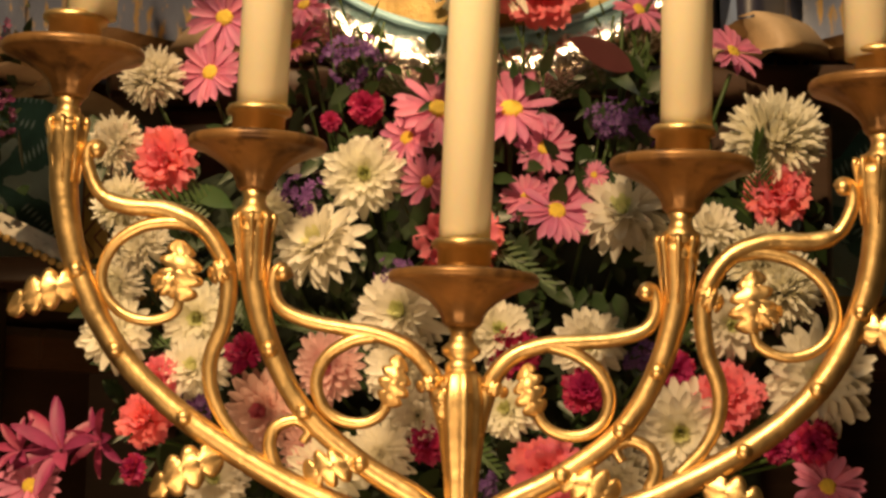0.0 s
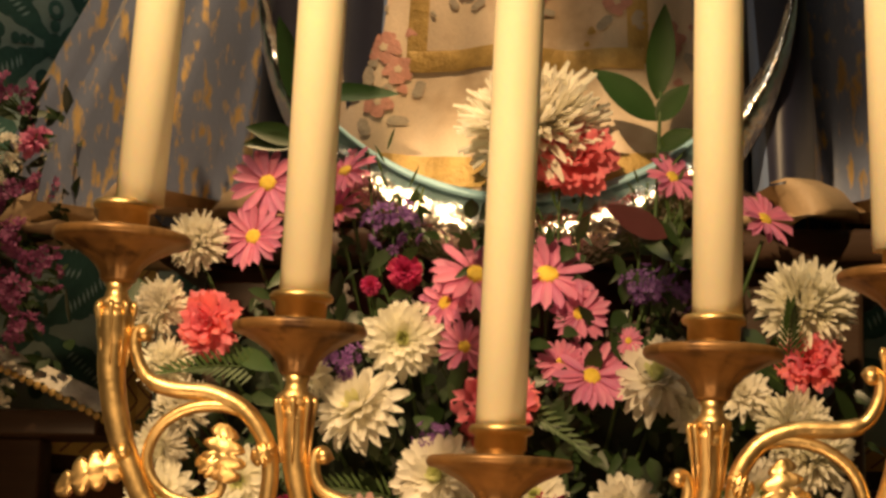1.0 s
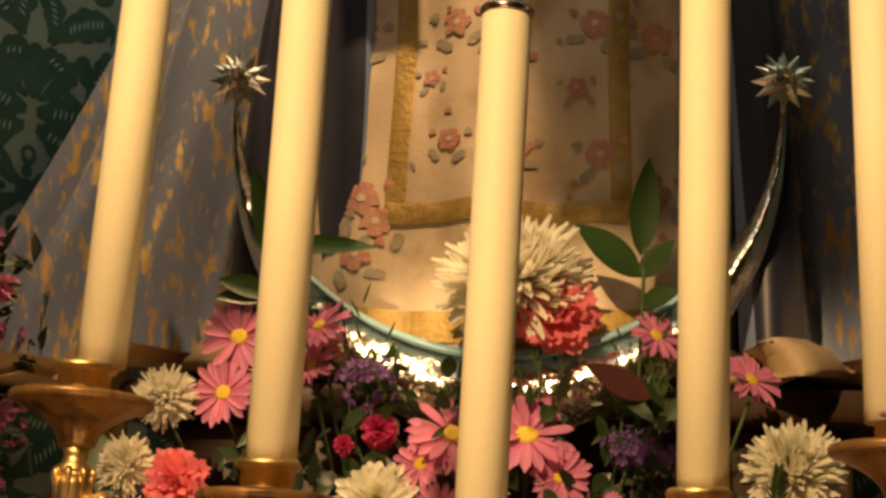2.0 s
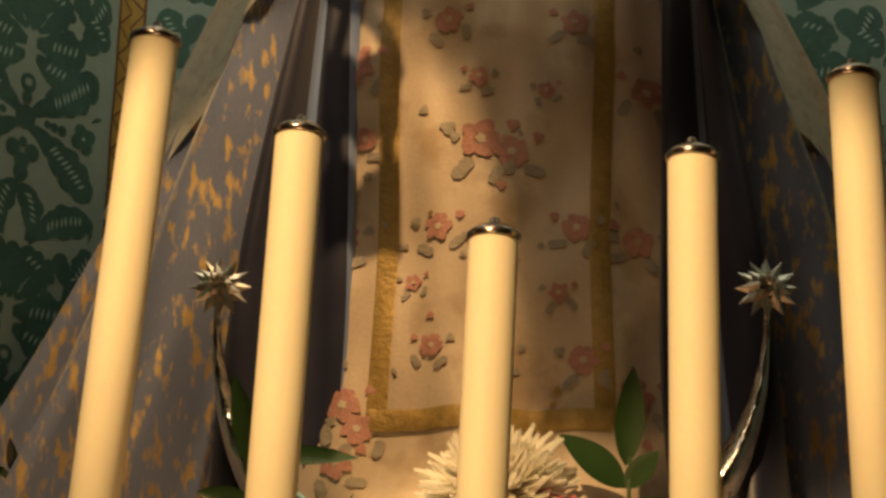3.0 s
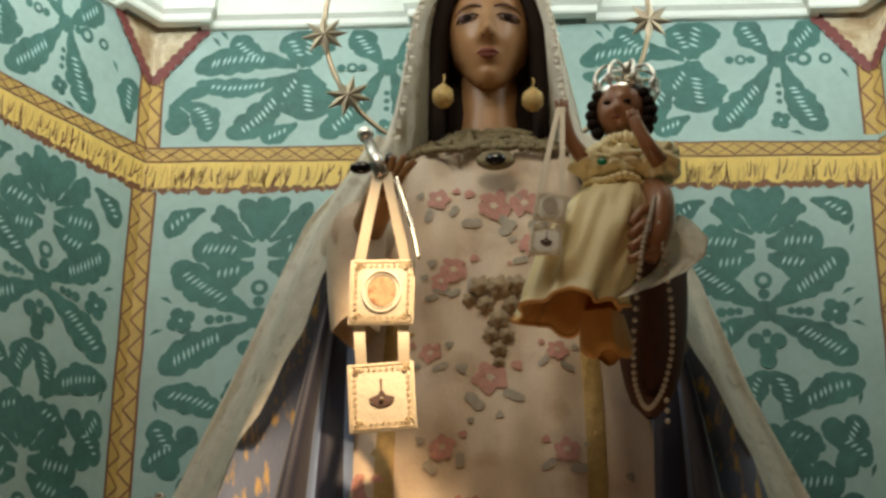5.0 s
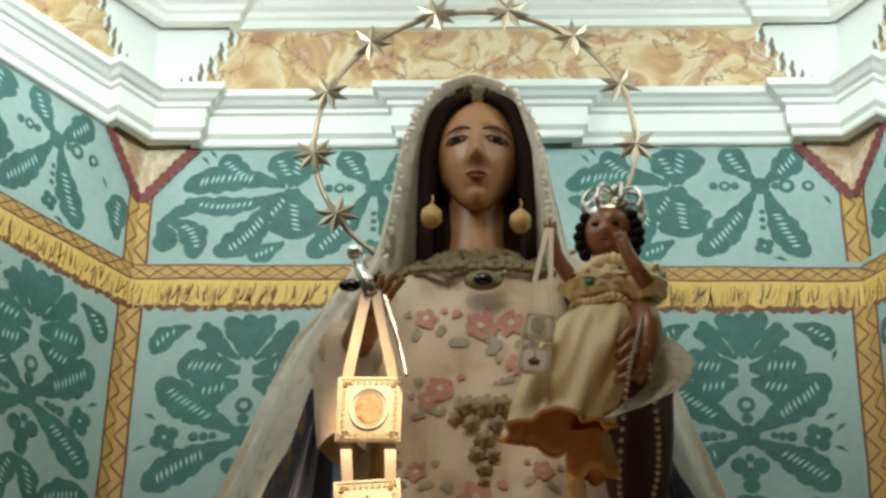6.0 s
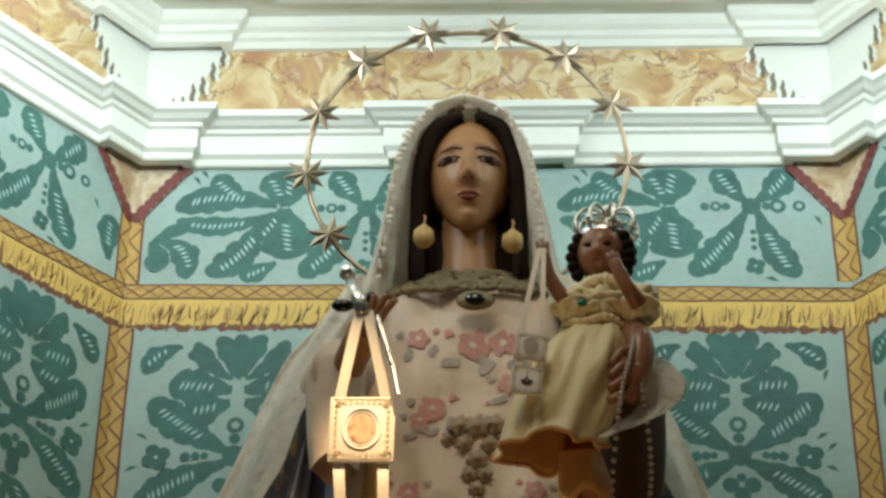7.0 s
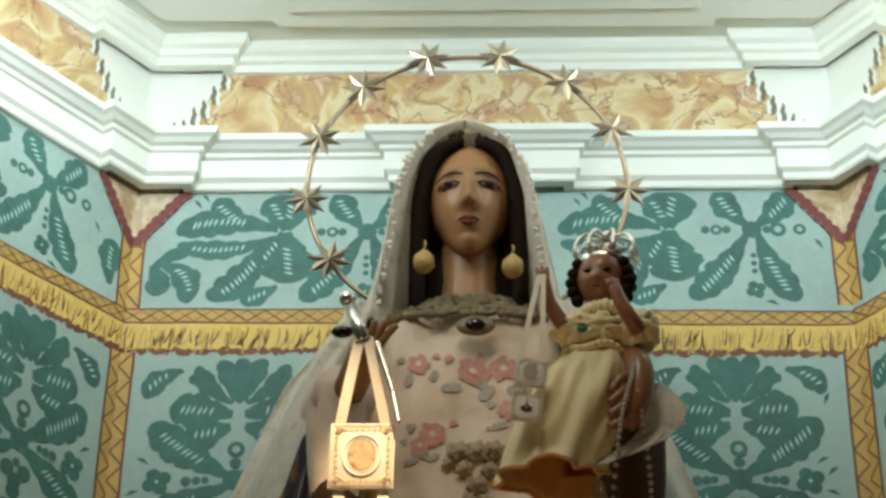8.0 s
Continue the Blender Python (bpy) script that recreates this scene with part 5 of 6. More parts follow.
def star_geo(at, r, points=8, inner=0.42, bulge=0.16, spin=0.0, two_sided=True):
    """A faceted star that stands upright and faces the room."""
    g = Geo()
    n = 2 * points
    ring = []
    for k in range(n):
        a = math.pi * k / points + spin
        q = r if k % 2 == 0 else r * inner
        ring.append((at[0] + q * math.cos(a), at[1], at[2] + q * math.sin(a)))
    for sign in (-1, 1) if two_sided else (-1,):
        f = [(0, 1 + (k + 1) % n, 1 + k) if sign < 0 else (0, 1 + k, 1 + (k + 1) % n) for k in range(n)]
        g.add([(at[0], at[1] + sign * bulge * r, at[2])] + ring, f)
    return g


HALO = (-0.085, 2.95, 3.822)
HR = 0.286
halo = thing("star_halo", (HALO[0], HALO[1], HALO[2] - HR), "silvered ring halo set with eight-pointed stars", "halo")
part("ring", tube(Geo(), [(HALO[0] + HR * math.cos(2 * math.pi * k / 96), HALO[1], HALO[2] + HR * math.sin(2 * math.pi * k / 96)) for k in range(96)], 0.0045, 10, closed=True), STAR_METAL, halo)
for k in range(10):
    a = math.radians(213.5 - 27.1 * k)
    part("star", star_geo((HALO[0] + HR * math.cos(a), HALO[1] - 0.008, HALO[2] + HR * math.sin(a)), 0.043, inner=0.47, spin=a), STAR_METAL, halo, smooth=False)

sceptre = thing("sceptre", (-0.225, 2.69, 3.34), "short silver sceptre with dark oval stones held by the statue", "sceptre")
part("rod", tube(Geo(), [(-0.262, 2.70, 3.435), (-0.25, 2.69, 3.40), (-0.236, 2.672, 3.355)], lambda t: 0.009 + 0.003 * t, 12), SILVER_SMOOTH, sceptre)
part("knob", ball(Geo(), (-0.266, 2.70, 3.446), 0.0135), SILVER_SMOOTH, sceptre)
for x, z, rx in ((-0.270, 3.378, 0.018), (-0.226, 3.392, 0.008)):
    part("stone", ball(Geo(), (x, 2.685, z), (rx, 0.008, 0.011)), BLACK_GEM, sceptre, "black oval stone")
chain = thing("silver_chain", (-0.195, 2.67, 3.34), "fine silver chain hanging from the statue's hand", "chain")
line = spline([(-0.213, 2.665, 3.345), (-0.2, 2.66, 3.30), (-0.188, 2.66, 3.26), (-0.178, 2.66, 3.21)], 9)
for p in line:
    part("link", ball(Geo(), p, (0.0045, 0.003, 0.006), rings=5, sides=7), SILVER_SMOOTH, chain)


def scapular(name, top, w, h, y, gap, z1, z2, x1, x2, lean, label, mats, medal):
    """Two cloth badges hung one under the other on ribbons."""
    t = thing(name, top, label, "scapular")
    for k, (x, z, tilt) in enumerate(((x1, z1, lean[0]), (x2, z2, lean[1]))):
        m = Matrix.Translation((x, y, z)) @ pose(0, 0, 0, -4, tilt, 0)
        badge = part("badge", box(Geo(), (-w / 2, -0.0025, -h / 2), (w / 2, 0.0025, h / 2), matrix=m, bevel=0.0012), mats[0], t)
        g = Geo()
        for e in (-1, 1):
            for f in (-1, 1):
                cx, cz = e * w * 0.37, f * h * 0.38
                tube(g, [m @ Vector((cx + w * 0.07 * math.cos(q * 0.8) * (1 - q / 14), -0.004, cz + w * 0.07 * math.sin(q * 0.8) * (1 - q / 14))) for q in range(12)], w * 0.012, 5)
        for e in (-1, 1):
            tube(g, [m @ Vector((e * w * 0.46, -0.003, h * (q / 10 - 0.45))) for q in range(10)], w * 0.010, 5)
            tube(g, [m @ Vector((w * (q / 10 - 0.45), -0.003, e * h * 0.46)) for q in range(10)], w * 0.010, 5)
        for q in range(28):
            side, u = divmod(q, 7)
            u = (u - 3) / 3 * 0.27
            cx, cz = ((u * w, 0.4 * h), (u * w, -0.4 * h), (0.4 * w, u * h), (-0.4 * w, u * h))[side]
            tube(g, [m @ Vector((cx + 0.028 * w * math.cos(j * 0.9), -0.0035, cz + 0.028 * w * math.sin(j * 0.9))) for j in range(7)], w * 0.006, 5, closed=True)
        part("embroidery", g, mats[1], badge, "raised thread scrolls at the corners")
        g = Geo()
        if k == 0:
            for rr, th in ((0.29, 0.022), (0.235, 0.010)):
                tube(g, [m @ Vector((rr * w * math.cos(q * 0.1745), -0.0032, 1.22 * rr * w * math.sin(q * 0.1745))) for q in range(36)], w * th, 6, closed=True)
            part("oval_frame", g, mats[2], badge)
            g = Geo()
            lathe(g, [(0.001, 0), (w * 0.215, 0), (w * 0.2, 0.001), (0.001, 0.0012)], sides=32, matrix=m @ pose(0, -0.0026, 0, 90) @ Matrix.Diagonal((1, 1.25, 1, 1)))
            part("oval_print", g, medal, badge, "worn amber oval print" if medal is AMBER_PRINT else "grey oval print", smooth=False)
        else:
            fan = [(0, 0.12), (-0.06, 0.02), (-0.19, -0.03), (-0.16, -0.11), (-0.08, -0.16), (0, -0.175), (0.08, -0.16), (0.16, -0.11), (0.19, -0.03), (0.06, 0.02)]
            g.add([m @ Vector((a * w, o, b * w)) for o in (-0.0045, -0.002) for a, b in fan], [tuple(range(10))[::-1], *[(j, (j + 1) % 10, 10 + (j + 1) % 10, 10 + j) for j in range(10)]])
            tube(g, [m @ Vector((0, -0.004, b * w)) for b in (0.1, 0.27)], w * 0.012, 5)
            ball(g, m @ Vector((0, -0.004, 0.27 * w)), w * 0.02, rings=5, sides=6)
            part("emblem", g, BROWN_INK, badge, "dark brown fan-shaped emblem", smooth=False)
            part("bead", ball(Geo(), m @ Vector((0, -0.006, -0.06 * w)), w * 0.035, rings=6, sides=8), PEARL, badge)
    for e in (-1, 1):
        for a, b in (((top[0] + e * w * 0.06, top[1], top[2]), (x1 + e * w * 0.36, y + 0.003, z1 + h * 0.45)), ((x1 + e * w * 0.34, y + 0.003, z1 - h * 0.45), (x2 + e * w * 0.32, y + 0.003, z2 + h * 0.45))):
            g = Geo()
            va, vb = Vector(a), Vector(b)
            rw = w * 0.085
            verts = []
            for j in range(9):
                p = va.lerp(vb, j / 8) + Vector((0, -0.004 * math.sin(math.pi * j / 8), 0))
                verts += [p + Vector((dx, dy, 0)) for dx, dy in ((-rw, -0.001), (rw, -0.001), (rw, 0.001), (-rw, 0.001))]
            g.add(verts, grid_faces(9, 4, True))
            part("ribbon", g, mats[3], t, smooth=False)
    return t


scapular("large_scapular", (-0.235, 2.672, 3.362), 0.098, 0.111, 2.672, 0.03, 3.157, 2.988, -0.2315, -0.2275, (0.3, -4.0),
         "large cream felt scapular with gold corners hung from the statue's hand", (CARD, PALE_GOLD, CARD_WHITE, RIBBON), AMBER_PRINT)
scapular("small_scapular", (0.040, 2.604, 3.432), 0.047, 0.045, 2.572, 0.01, 3.242, 3.187, 0.022, 0.015, (8, 5),
         "small white felt scapular hung from the small statue's hand", (CARD_WHITE, PALE_GOLD, CARD_WHITE, RIBBON), PEARL)

for x, z in ((-0.154, 3.622), (-0.004, 3.612)):
    e = thing("earring", (x, 2.862, z), "gold filigree drop earring", "earring", "earrings of the statue")
    part("drop", lathe(Geo(), [(0.002, -0.036), (0.012, -0.03), (0.0175, -0.018), (0.015, -0.004), (0.006, 0.008), (0.002, 0.012)], at=(x, 2.858, z), sides=16,
                       flute=lambda a, q: 1 + 0.16 * math.sin(8 * a + q * 400)), GOLD_BRAID, e)
    part("hook", tube(Geo(), [(x, 2.858, z + 0.011), (x + 0.002, 2.862, z + 0.026), (x, 2.87, z + 0.036)], 0.0018, 6), GOLD_BRAID, e)
b = thing("brooch", (-0.066, 2.85, 3.478), "oval black stone brooch in a dull gold setting", "brooch")
part("setting", lathe(Geo(), [(0.002, 0), (0.022, 0.0), (0.024, 0.004), (0.02, 0.008), (0.002, 0.008)], sides=28, matrix=pose(-0.066, 2.85, 3.478, 90) @ Matrix.Diagonal((1.35, 0.8, 1, 1)),
                      flute=lambda a, q: 1 + 0.05 * math.sin(14 * a)), OLIVE_LACE, b)
part("stone", ball(Geo(), (-0.066, 2.841, 3.478), (0.017, 0.006, 0.011)), BLACK_GEM, b)
o = thing("belt_ornament", (-0.062, 2.85, 3.2), "dull gold filigree belt ornament on the dress", "ornament")
rnd = random.Random(2)
for k, (dx, dz, r) in enumerate(((0, 0.05, 0.02), (-0.028, 0.055, 0.018), (0.028, 0.055, 0.018), (-0.045, 0.035, 0.013), (0.045, 0.035, 0.013), (-0.02, 0.02, 0.015), (0.02, 0.02, 0.015),
                                 (0, -0.008, 0.017), (-0.012, -0.035, 0.013), (0.012, -0.035, 0.013), (0, -0.06, 0.013), (0, -0.085, 0.009))):
    x, z = -0.062 + dx, 3.2 + dz
    g = Geo()
    lathe(g, [(0.001, 0), (r, 0), (r * 0.9, 0.004), (r * 0.4, 0.003), (r * 0.3, 0.008), (0.001, 0.009)], sides=20, matrix=pose(x, dress_y(x, z, 0.002), z, 90), flute=lambda a, q: 1 + 0.2 * math.sin(6 * a))
    part("rosette", g, BELT_LACE, o)

# rosary beads beside the small statue
rosary = thing("rosary", (0.18, 2.65, 3.2), "pearl bead rosary hanging from the statue's arm", "rosary")
beads = spline([(0.176, 2.598, 3.27), (0.168, 2.588, 3.235), (0.156, 2.586, 3.19), (0.148, 2.60, 3.14), (0.140, 2.665, 3.07), (0.142, 2.69, 3.01), (0.158, 2.695, 2.975), (0.180, 2.69, 3.0), (0.196, 2.685, 3.06), (0.197, 2.66, 3.12), (0.186, 2.61, 3.18), (0.180, 2.594, 3.225)], 6)
bead = None
for p in beads + [Vector((0.186, 2.69, 2.985 - 0.016 * k)) for k in range(3)]:
    if bead is None:
        bead = part("bead", ball(Geo(), (0, 0, 0), 0.0043, rings=6, sides=8), PEARL, rosary)
    else:
        bead = bead.copy()
        scene.collection.objects.link(bead)
    bead.location = Vector(p) - Vector(rosary.location)

# crown of the small statue
crown = thing("small_crown", (CH[0], CH[1] + 0.01, CH[2] + 0.035), "small openwork silver crown on the small statue", "crown")
cm = Matrix.Translation((CH[0] + 0.006, CH[1] + 0.012, CH[2] + 0.03)) @ pose(0, 0, 0, 8, 4, 0)
part("band", lathe(Geo(), [(0.043, 0.0), (0.046, 0.0), (0.047, 0.004), (0.045, 0.007), (0.047, 0.011), (0.043, 0.012)], sides=36, matrix=cm), SILVER_SMOOTH, crown)
for k in range(8):
    a = 2 * math.pi * k / 8 + 0.2
    ca, sa = math.cos(a), math.sin(a)
    part("arch", tube(Geo(), spline([cm @ Vector((q * ca, q * sa, z)) for q, z in ((0.046, 0.011), (0.05, 0.026), (0.047, 0.042), (0.034, 0.055), (0.014, 0.054), (0.0, 0.048))], 4), lambda t: 0.0036 - 0.0012 * t, 7), SILVER_SMOOTH, crown)
    leaf = Geo()
    for dx, dz, r in ((0, 0.012, 0.0052), (-0.006, 0.005, 0.0042), (0.006, 0.005, 0.0042), (0, 0.021, 0.003)):
        ball(leaf, cm @ Vector((0.049 * ca - dx * sa, 0.049 * sa + dx * ca, 0.014 + dz)), r, rings=6, sides=8)
    part("finial", leaf, SILVER_SMOOTH, crown, "small trefoil point")
part("orb", ball(Geo(), cm @ Vector((0, 0, 0.058)), 0.0085), SILVER_SMOOTH, crown)
gem = thing("green_brooch", (0.100, 2.608, 3.33), "small green glass brooch on the cream gown", "brooch")
part("stone", ball(Geo(), (0.100, 2.608, 3.338), (0.0075, 0.004, 0.006)), GREEN_GEM, gem)

# crescent moon at the statue's foot
moon = thing("crescent_moon", (-0.076, 2.72, 2.05), "embossed silver crescent with star tips and a blue inner edge", "crescent")
MC, MR = (-0.076, 2.505), 0.382
verts, blue = [], []
n = 80
for k in range(n + 1):
    a = math.radians(180 + 180 * k / n)
    ca, sa = math.cos(a), math.sin(a)
    thick = 0.004 + 0.10 * math.sin(math.pi * k / n) ** 1.6
    for j in range(11):
        q = j / 10
        r = MR + thick * q
        emb = 0.006 * math.sin(k * 1.9) * math.sin(math.pi * q) * (0.4 + math.sin(q * 9))
        verts.append((MC[0] + r * ca, 2.735 - 0.035 * math.sin(math.pi * q) * min(1, thick / 0.05) - emb, MC[1] + r * sa))
    for o, y in ((-0.004, 2.715), (-0.012, 2.722), (-0.012, 2.75), (0.004, 2.75), (0.004, 2.712)):
        w = 0.05 + 0.95 * max(0.0, (math.sin(math.pi * k / n) - 0.5) / 0.5)
        blue.append((MC[0] + (MR + o * w * 0.75) * ca, y, MC[1] + (MR + o * w * 0.75) * sa))
part("crescent_face", Geo().add(verts, grid_faces(n + 1, 11)), SILVER, moon, "embossed silver face")
back_verts = [(x, 2.755, z) for x, _, z in verts]
part("crescent_back", Geo().add(back_verts, [f[::-1] for f in grid_faces(n + 1, 11)]), SILVER, moon)
part("inner_edge", Geo().add(blue[90:315], grid_faces(45, 5, True)), [BLUE_PAINT], moon, "pale blue painted inner edge")
for x in (-0.452, 0.306):
    at = (x, 2.715, 2.512)
    tip = part("star_tip", ball(Geo(), (x, 2.712, 2.512), 0.012), SILVER_SMOOTH, moon, "many-pointed silver star on the crescent's tip")
    for layer, (count, r, lift) in enumerate(((12, 0.045, 0.003), (9, 0.034, 0.014), (6, 0.022, 0.022))):
        for k in range(count):
            a = 2 * math.pi * (k + 0.5 * layer) / count
            m = Matrix.Translation(at) @ pose(0, 0, 0, 0, -math.degrees(a), 0)
            ray = Geo().add([m @ Vector(p) for p in ((0.004, 0, 0.006), (0.004, 0, -0.006), (r * 0.55, -lift, 0.007), (r * 0.55, -lift, -0.007), (r, -lift * 0.9, 0), (r * 0.5, -lift - 0.006, 0), (r * 0.5, -lift + 0.004, 0))],
                            [(0, 5, 2), (1, 3, 5), (0, 1, 5), (2, 5, 4), (5, 3, 4), (0, 2, 6), (1, 6, 3), (0, 6, 1), (2, 4, 6), (6, 4, 3)])
            part("ray", ray, SILVER_SMOOTH, tip, smooth=False)
    g = Geo()
    tube(g, [(x, 2.72, 2.47), (x, 2.718, 2.51)], 0.004, 8)
    part("tip_pin", g, SILVER_SMOOTH, moon)

# ---- flowers ----
PETAL_WHITE = material("white_petal", (0.9, 0.87, 0.76), 0.55, vary=0.06, scale=3, fine=30, bump=0.15, per_object=0.12, translucent=0.42)
PETAL_LIME = material("lime_white_petal", (0.74, 0.75, 0.42), 0.55, vary=0.1, scale=3, fine=30, bump=0.1, per_object=0.1, translucent=0.42)
PETAL_PINK = material("pink_petal", (0.78, 0.26, 0.46), 0.5, vary=0.14, scale=3, fine=30, bump=0.15, per_object=0.2, translucent=0.42)
PETAL_BLUSH = material("blush_petal", (0.82, 0.55, 0.52), 0.55, vary=0.1, scale=3, fine=30, bump=0.1, per_object=0.12, translucent=0.42)
PETAL_ROSE = material("rose_petal_centre", (0.68, 0.2, 0.3), 0.55, vary=0.1, scale=3, fine=30, bump=0.1, translucent=0.42)
PETAL_CORAL = material("coral_petal", (0.9, 0.24, 0.31), 0.55, vary=0.16, scale=3, fine=20, bump=0.1, per_object=0.15, translucent=0.42)
PETAL_MAGENTA = material("magenta_petal", (0.5, 0.03, 0.15), 0.55, vary=0.2, scale=3, fine=20, bump=0.1, per_object=0.25, translucent=0.42)
PETAL_WINE = material("wine_petal", (0.26, 0.03, 0.1), 0.5, vary=0.3, scale=3, fine=20, bump=0.1, per_object=0.3)
PETAL_VIOLET = material("violet_floret", (0.24, 0.11, 0.36), 0.6, vary=0.25, scale=4, fine=30, bump=0.1, per_object=0.3, translucent=0.42)
PETAL_MAUVE = material("mauve_floret", (0.36, 0.1, 0.24), 0.6, vary=0.25, scale=4, fine=30, bump=0.1, per_object=0.3, translucent=0.42)
POLLEN = material("yellow_disc_florets", (0.72, 0.5, 0.06), 0.7, vary=0.25, scale=8, fine=40, bump=0.8)
LEAF_DARK = material("dark_foliage", (0.022, 0.045, 0.014), 0.42, vary=0.4, scale=9, fine=60, bump=0.2)
LEAF_FRESH = material("glossy_green_leaf", (0.024, 0.06, 0.016), 0.38, vary=0.3, scale=9, fine=60, bump=0.2, per_object=0.3)
LEAF_WINE = material("wine_dark_leaf", (0.07, 0.02, 0.022), 0.35, vary=0.3, scale=9, fine=60, bump=0.2)
STEM_GREEN = material("flower_stem", (0.05, 0.095, 0.025), 0.5, vary=0.25, scale=12, bump=0.1)
GAP_BACKING = material("dark_gap_backing", (0.012, 0.022, 0.01), 0.9, vary=0.3, scale=20, bump=0.4)


def petal(geo, long, wide, turn, lift, curl, slot=0, start=0.04, tip=0.3, cup=0.12, notch=0.0, rows=6, ruffle=0.0, rnd=None, twist=0.0):
    """One petal that leaves the axis at an angle, rises by lift and bends by curl along its length."""
    r, z, pts = start, 0.0, []
    ca, sa = math.cos(turn), math.sin(turn)
    across = 5 if ruffle else 3
    for k in range(rows + 1):
        t = k / rows
        w = wide / 2 * ((1 - tip) * math.sin(math.pi * (0.12 + 0.80 * t)) + tip * t) * (1.0 if t < 0.97 else 0.55)
        for q in range(across):
            e = 2 * q / (across - 1) - 1
            side = w * e
            up = cup * wide * e * e + twist * side * t
            if ruffle:
                up += ruffle * t * math.sin(3.3 * e + 9 * turn + (rnd.uniform(-0.8, 0.8) if rnd and k == rows else 0))
            rr = r + (notch * long * (abs(e) - 0.5) if k == rows else 0)
            if ruffle and k == rows and q % 2:
                rr -= 0.08 * long
            pts.append((rr * ca - side * sa, rr * sa + side * ca, z + up))
        a = lift + curl * t
        r, z = r + long / rows * math.cos(a), z + long / rows * math.sin(a)
    geo.add(pts, grid_faces(rows + 1, across), slot)


def chrysanthemum(seed, outer, core, label):
    rnd = random.Random(seed)
    ob = thing("chrysanthemum", (0, 0, 0), label, "flower", "flowers of the arrangement")
    for name, layers in (("outer_petals", ((20, 1.08, 0.36, -4, -20), (19, 1.0, 0.35, 12, -10), (17, 0.88, 0.33, 28, 0), (14, 0.66, 0.27, 46, 10))), ("inner_petals", ((10, 0.42, 0.19, 62, 25), (8, 0.26, 0.14, 72, 30)))):
        g = Geo()
        for k, (count, long, wide, lift, curl) in enumerate(layers):
            for j in range(count):
                petal(g, long * rnd.uniform(0.86, 1.06), wide * rnd.uniform(0.85, 1.1), 2 * math.pi * (j + 0.5 * k + rnd.uniform(-0.25, 0.25)) / count,
                      math.radians(lift + rnd.uniform(-9, 9)), math.radians(curl + rnd.uniform(-22, 14)), cup=0.25, rnd=rnd, twist=rnd.uniform(-0.5, 0.5))
        part(name, g, outer if name == "outer_petals" else core, ob, "lime-tinted heart" if core is PETAL_LIME and name == "inner_petals" else "")
    return ob


def spider(seed, mat, label):
    rnd = random.Random(seed)
    ob = thing("spider_chrysanthemum", (0, 0, 0), label, "flower", "flowers of the arrangement")
    for name, count, lo, hi in (("outer_petals", 260, -30, 35), ("inner_petals", 280, 22, 88)):
        g = Geo()
        for j in range(count):
            petal(g, rnd.uniform(0.74, 1.0) if lo < 0 else rnd.uniform(0.5, 0.86), 0.14, rnd.uniform(0, 6.283), math.radians(rnd.uniform(lo, hi)), math.radians(rnd.uniform(-25, 45)),
                  cup=0.3, rows=6, tip=0.5)
        part(name, g, mat, ob)
    return ob


def daisy(seed, mat, label, count=21):
    rnd = random.Random(seed)
    ob = thing("daisy", (0, 0, 0), label, "flower", "flowers of the arrangement")
    shapes = []
    for k in range(3):
        g = Geo()
        petal(g, 0.9, 0.31, 0, math.radians(10), math.radians(-26 + 10 * k), start=0.12, tip=0.55, cup=0.18, notch=-0.08, rows=7)
        shapes.append(part("petal", g, mat, ob))
    for j in range(count):
        p = shapes[j] if j < 3 else shapes[j % 3].copy()
        if j >= 3:
            scene.collection.objects.link(p)
        p.matrix_basis = pose(0, 0, 0.012 * (j % 2), 0, rnd.uniform(-10, 8), 360 * (j + rnd.uniform(-0.25, 0.25)) / count) @ Matrix.Diagonal((rnd.uniform(0.88, 1.06), 1, 1, 1))
    part("disc", lathe(Geo(), [(0.24, -0.03), (0.25, 0.03), (0.21, 0.09), (0.12, 0.12), (0.03, 0.11)], sides=20, flute=lambda a, z: 1 + 0.05 * math.sin(9 * a)), POLLEN, ob, "yellow pollen disc")
    return ob


def carnation(seed, mat, label, name="carnation"):
    rnd = random.Random(seed)
    ob = thing(name, (0, 0, 0), label, "flower", "flowers of the arrangement")
    for k, (count, long, lift) in enumerate(((9, 0.98, 4), (9, 0.95, 22), (8, 0.88, 40), (7, 0.78, 57), (6, 0.66, 72), (5, 0.55, 84))):
        g = Geo()
        for j in range(count):
            petal(g, long * rnd.uniform(0.9, 1.08), 0.72 * (0.7 + 0.3 * long), 2 * math.pi * (j + rnd.uniform(-0.3, 0.3)) / count, math.radians(lift + rnd.uniform(-6, 6)),
                  math.radians(rnd.uniform(-35, -5)), tip=0.95, cup=-0.08, ruffle=0.13, rows=6, rnd=rnd)
        part("petal_layer", g, mat, ob)
    part("calyx", lathe(Geo(), [(0.05, -0.7), (0.17, -0.6), (0.2, -0.2), (0.26, 0.02), (0.1, 0.05)], sides=12), STEM_GREEN, ob, "green calyx")
    return ob


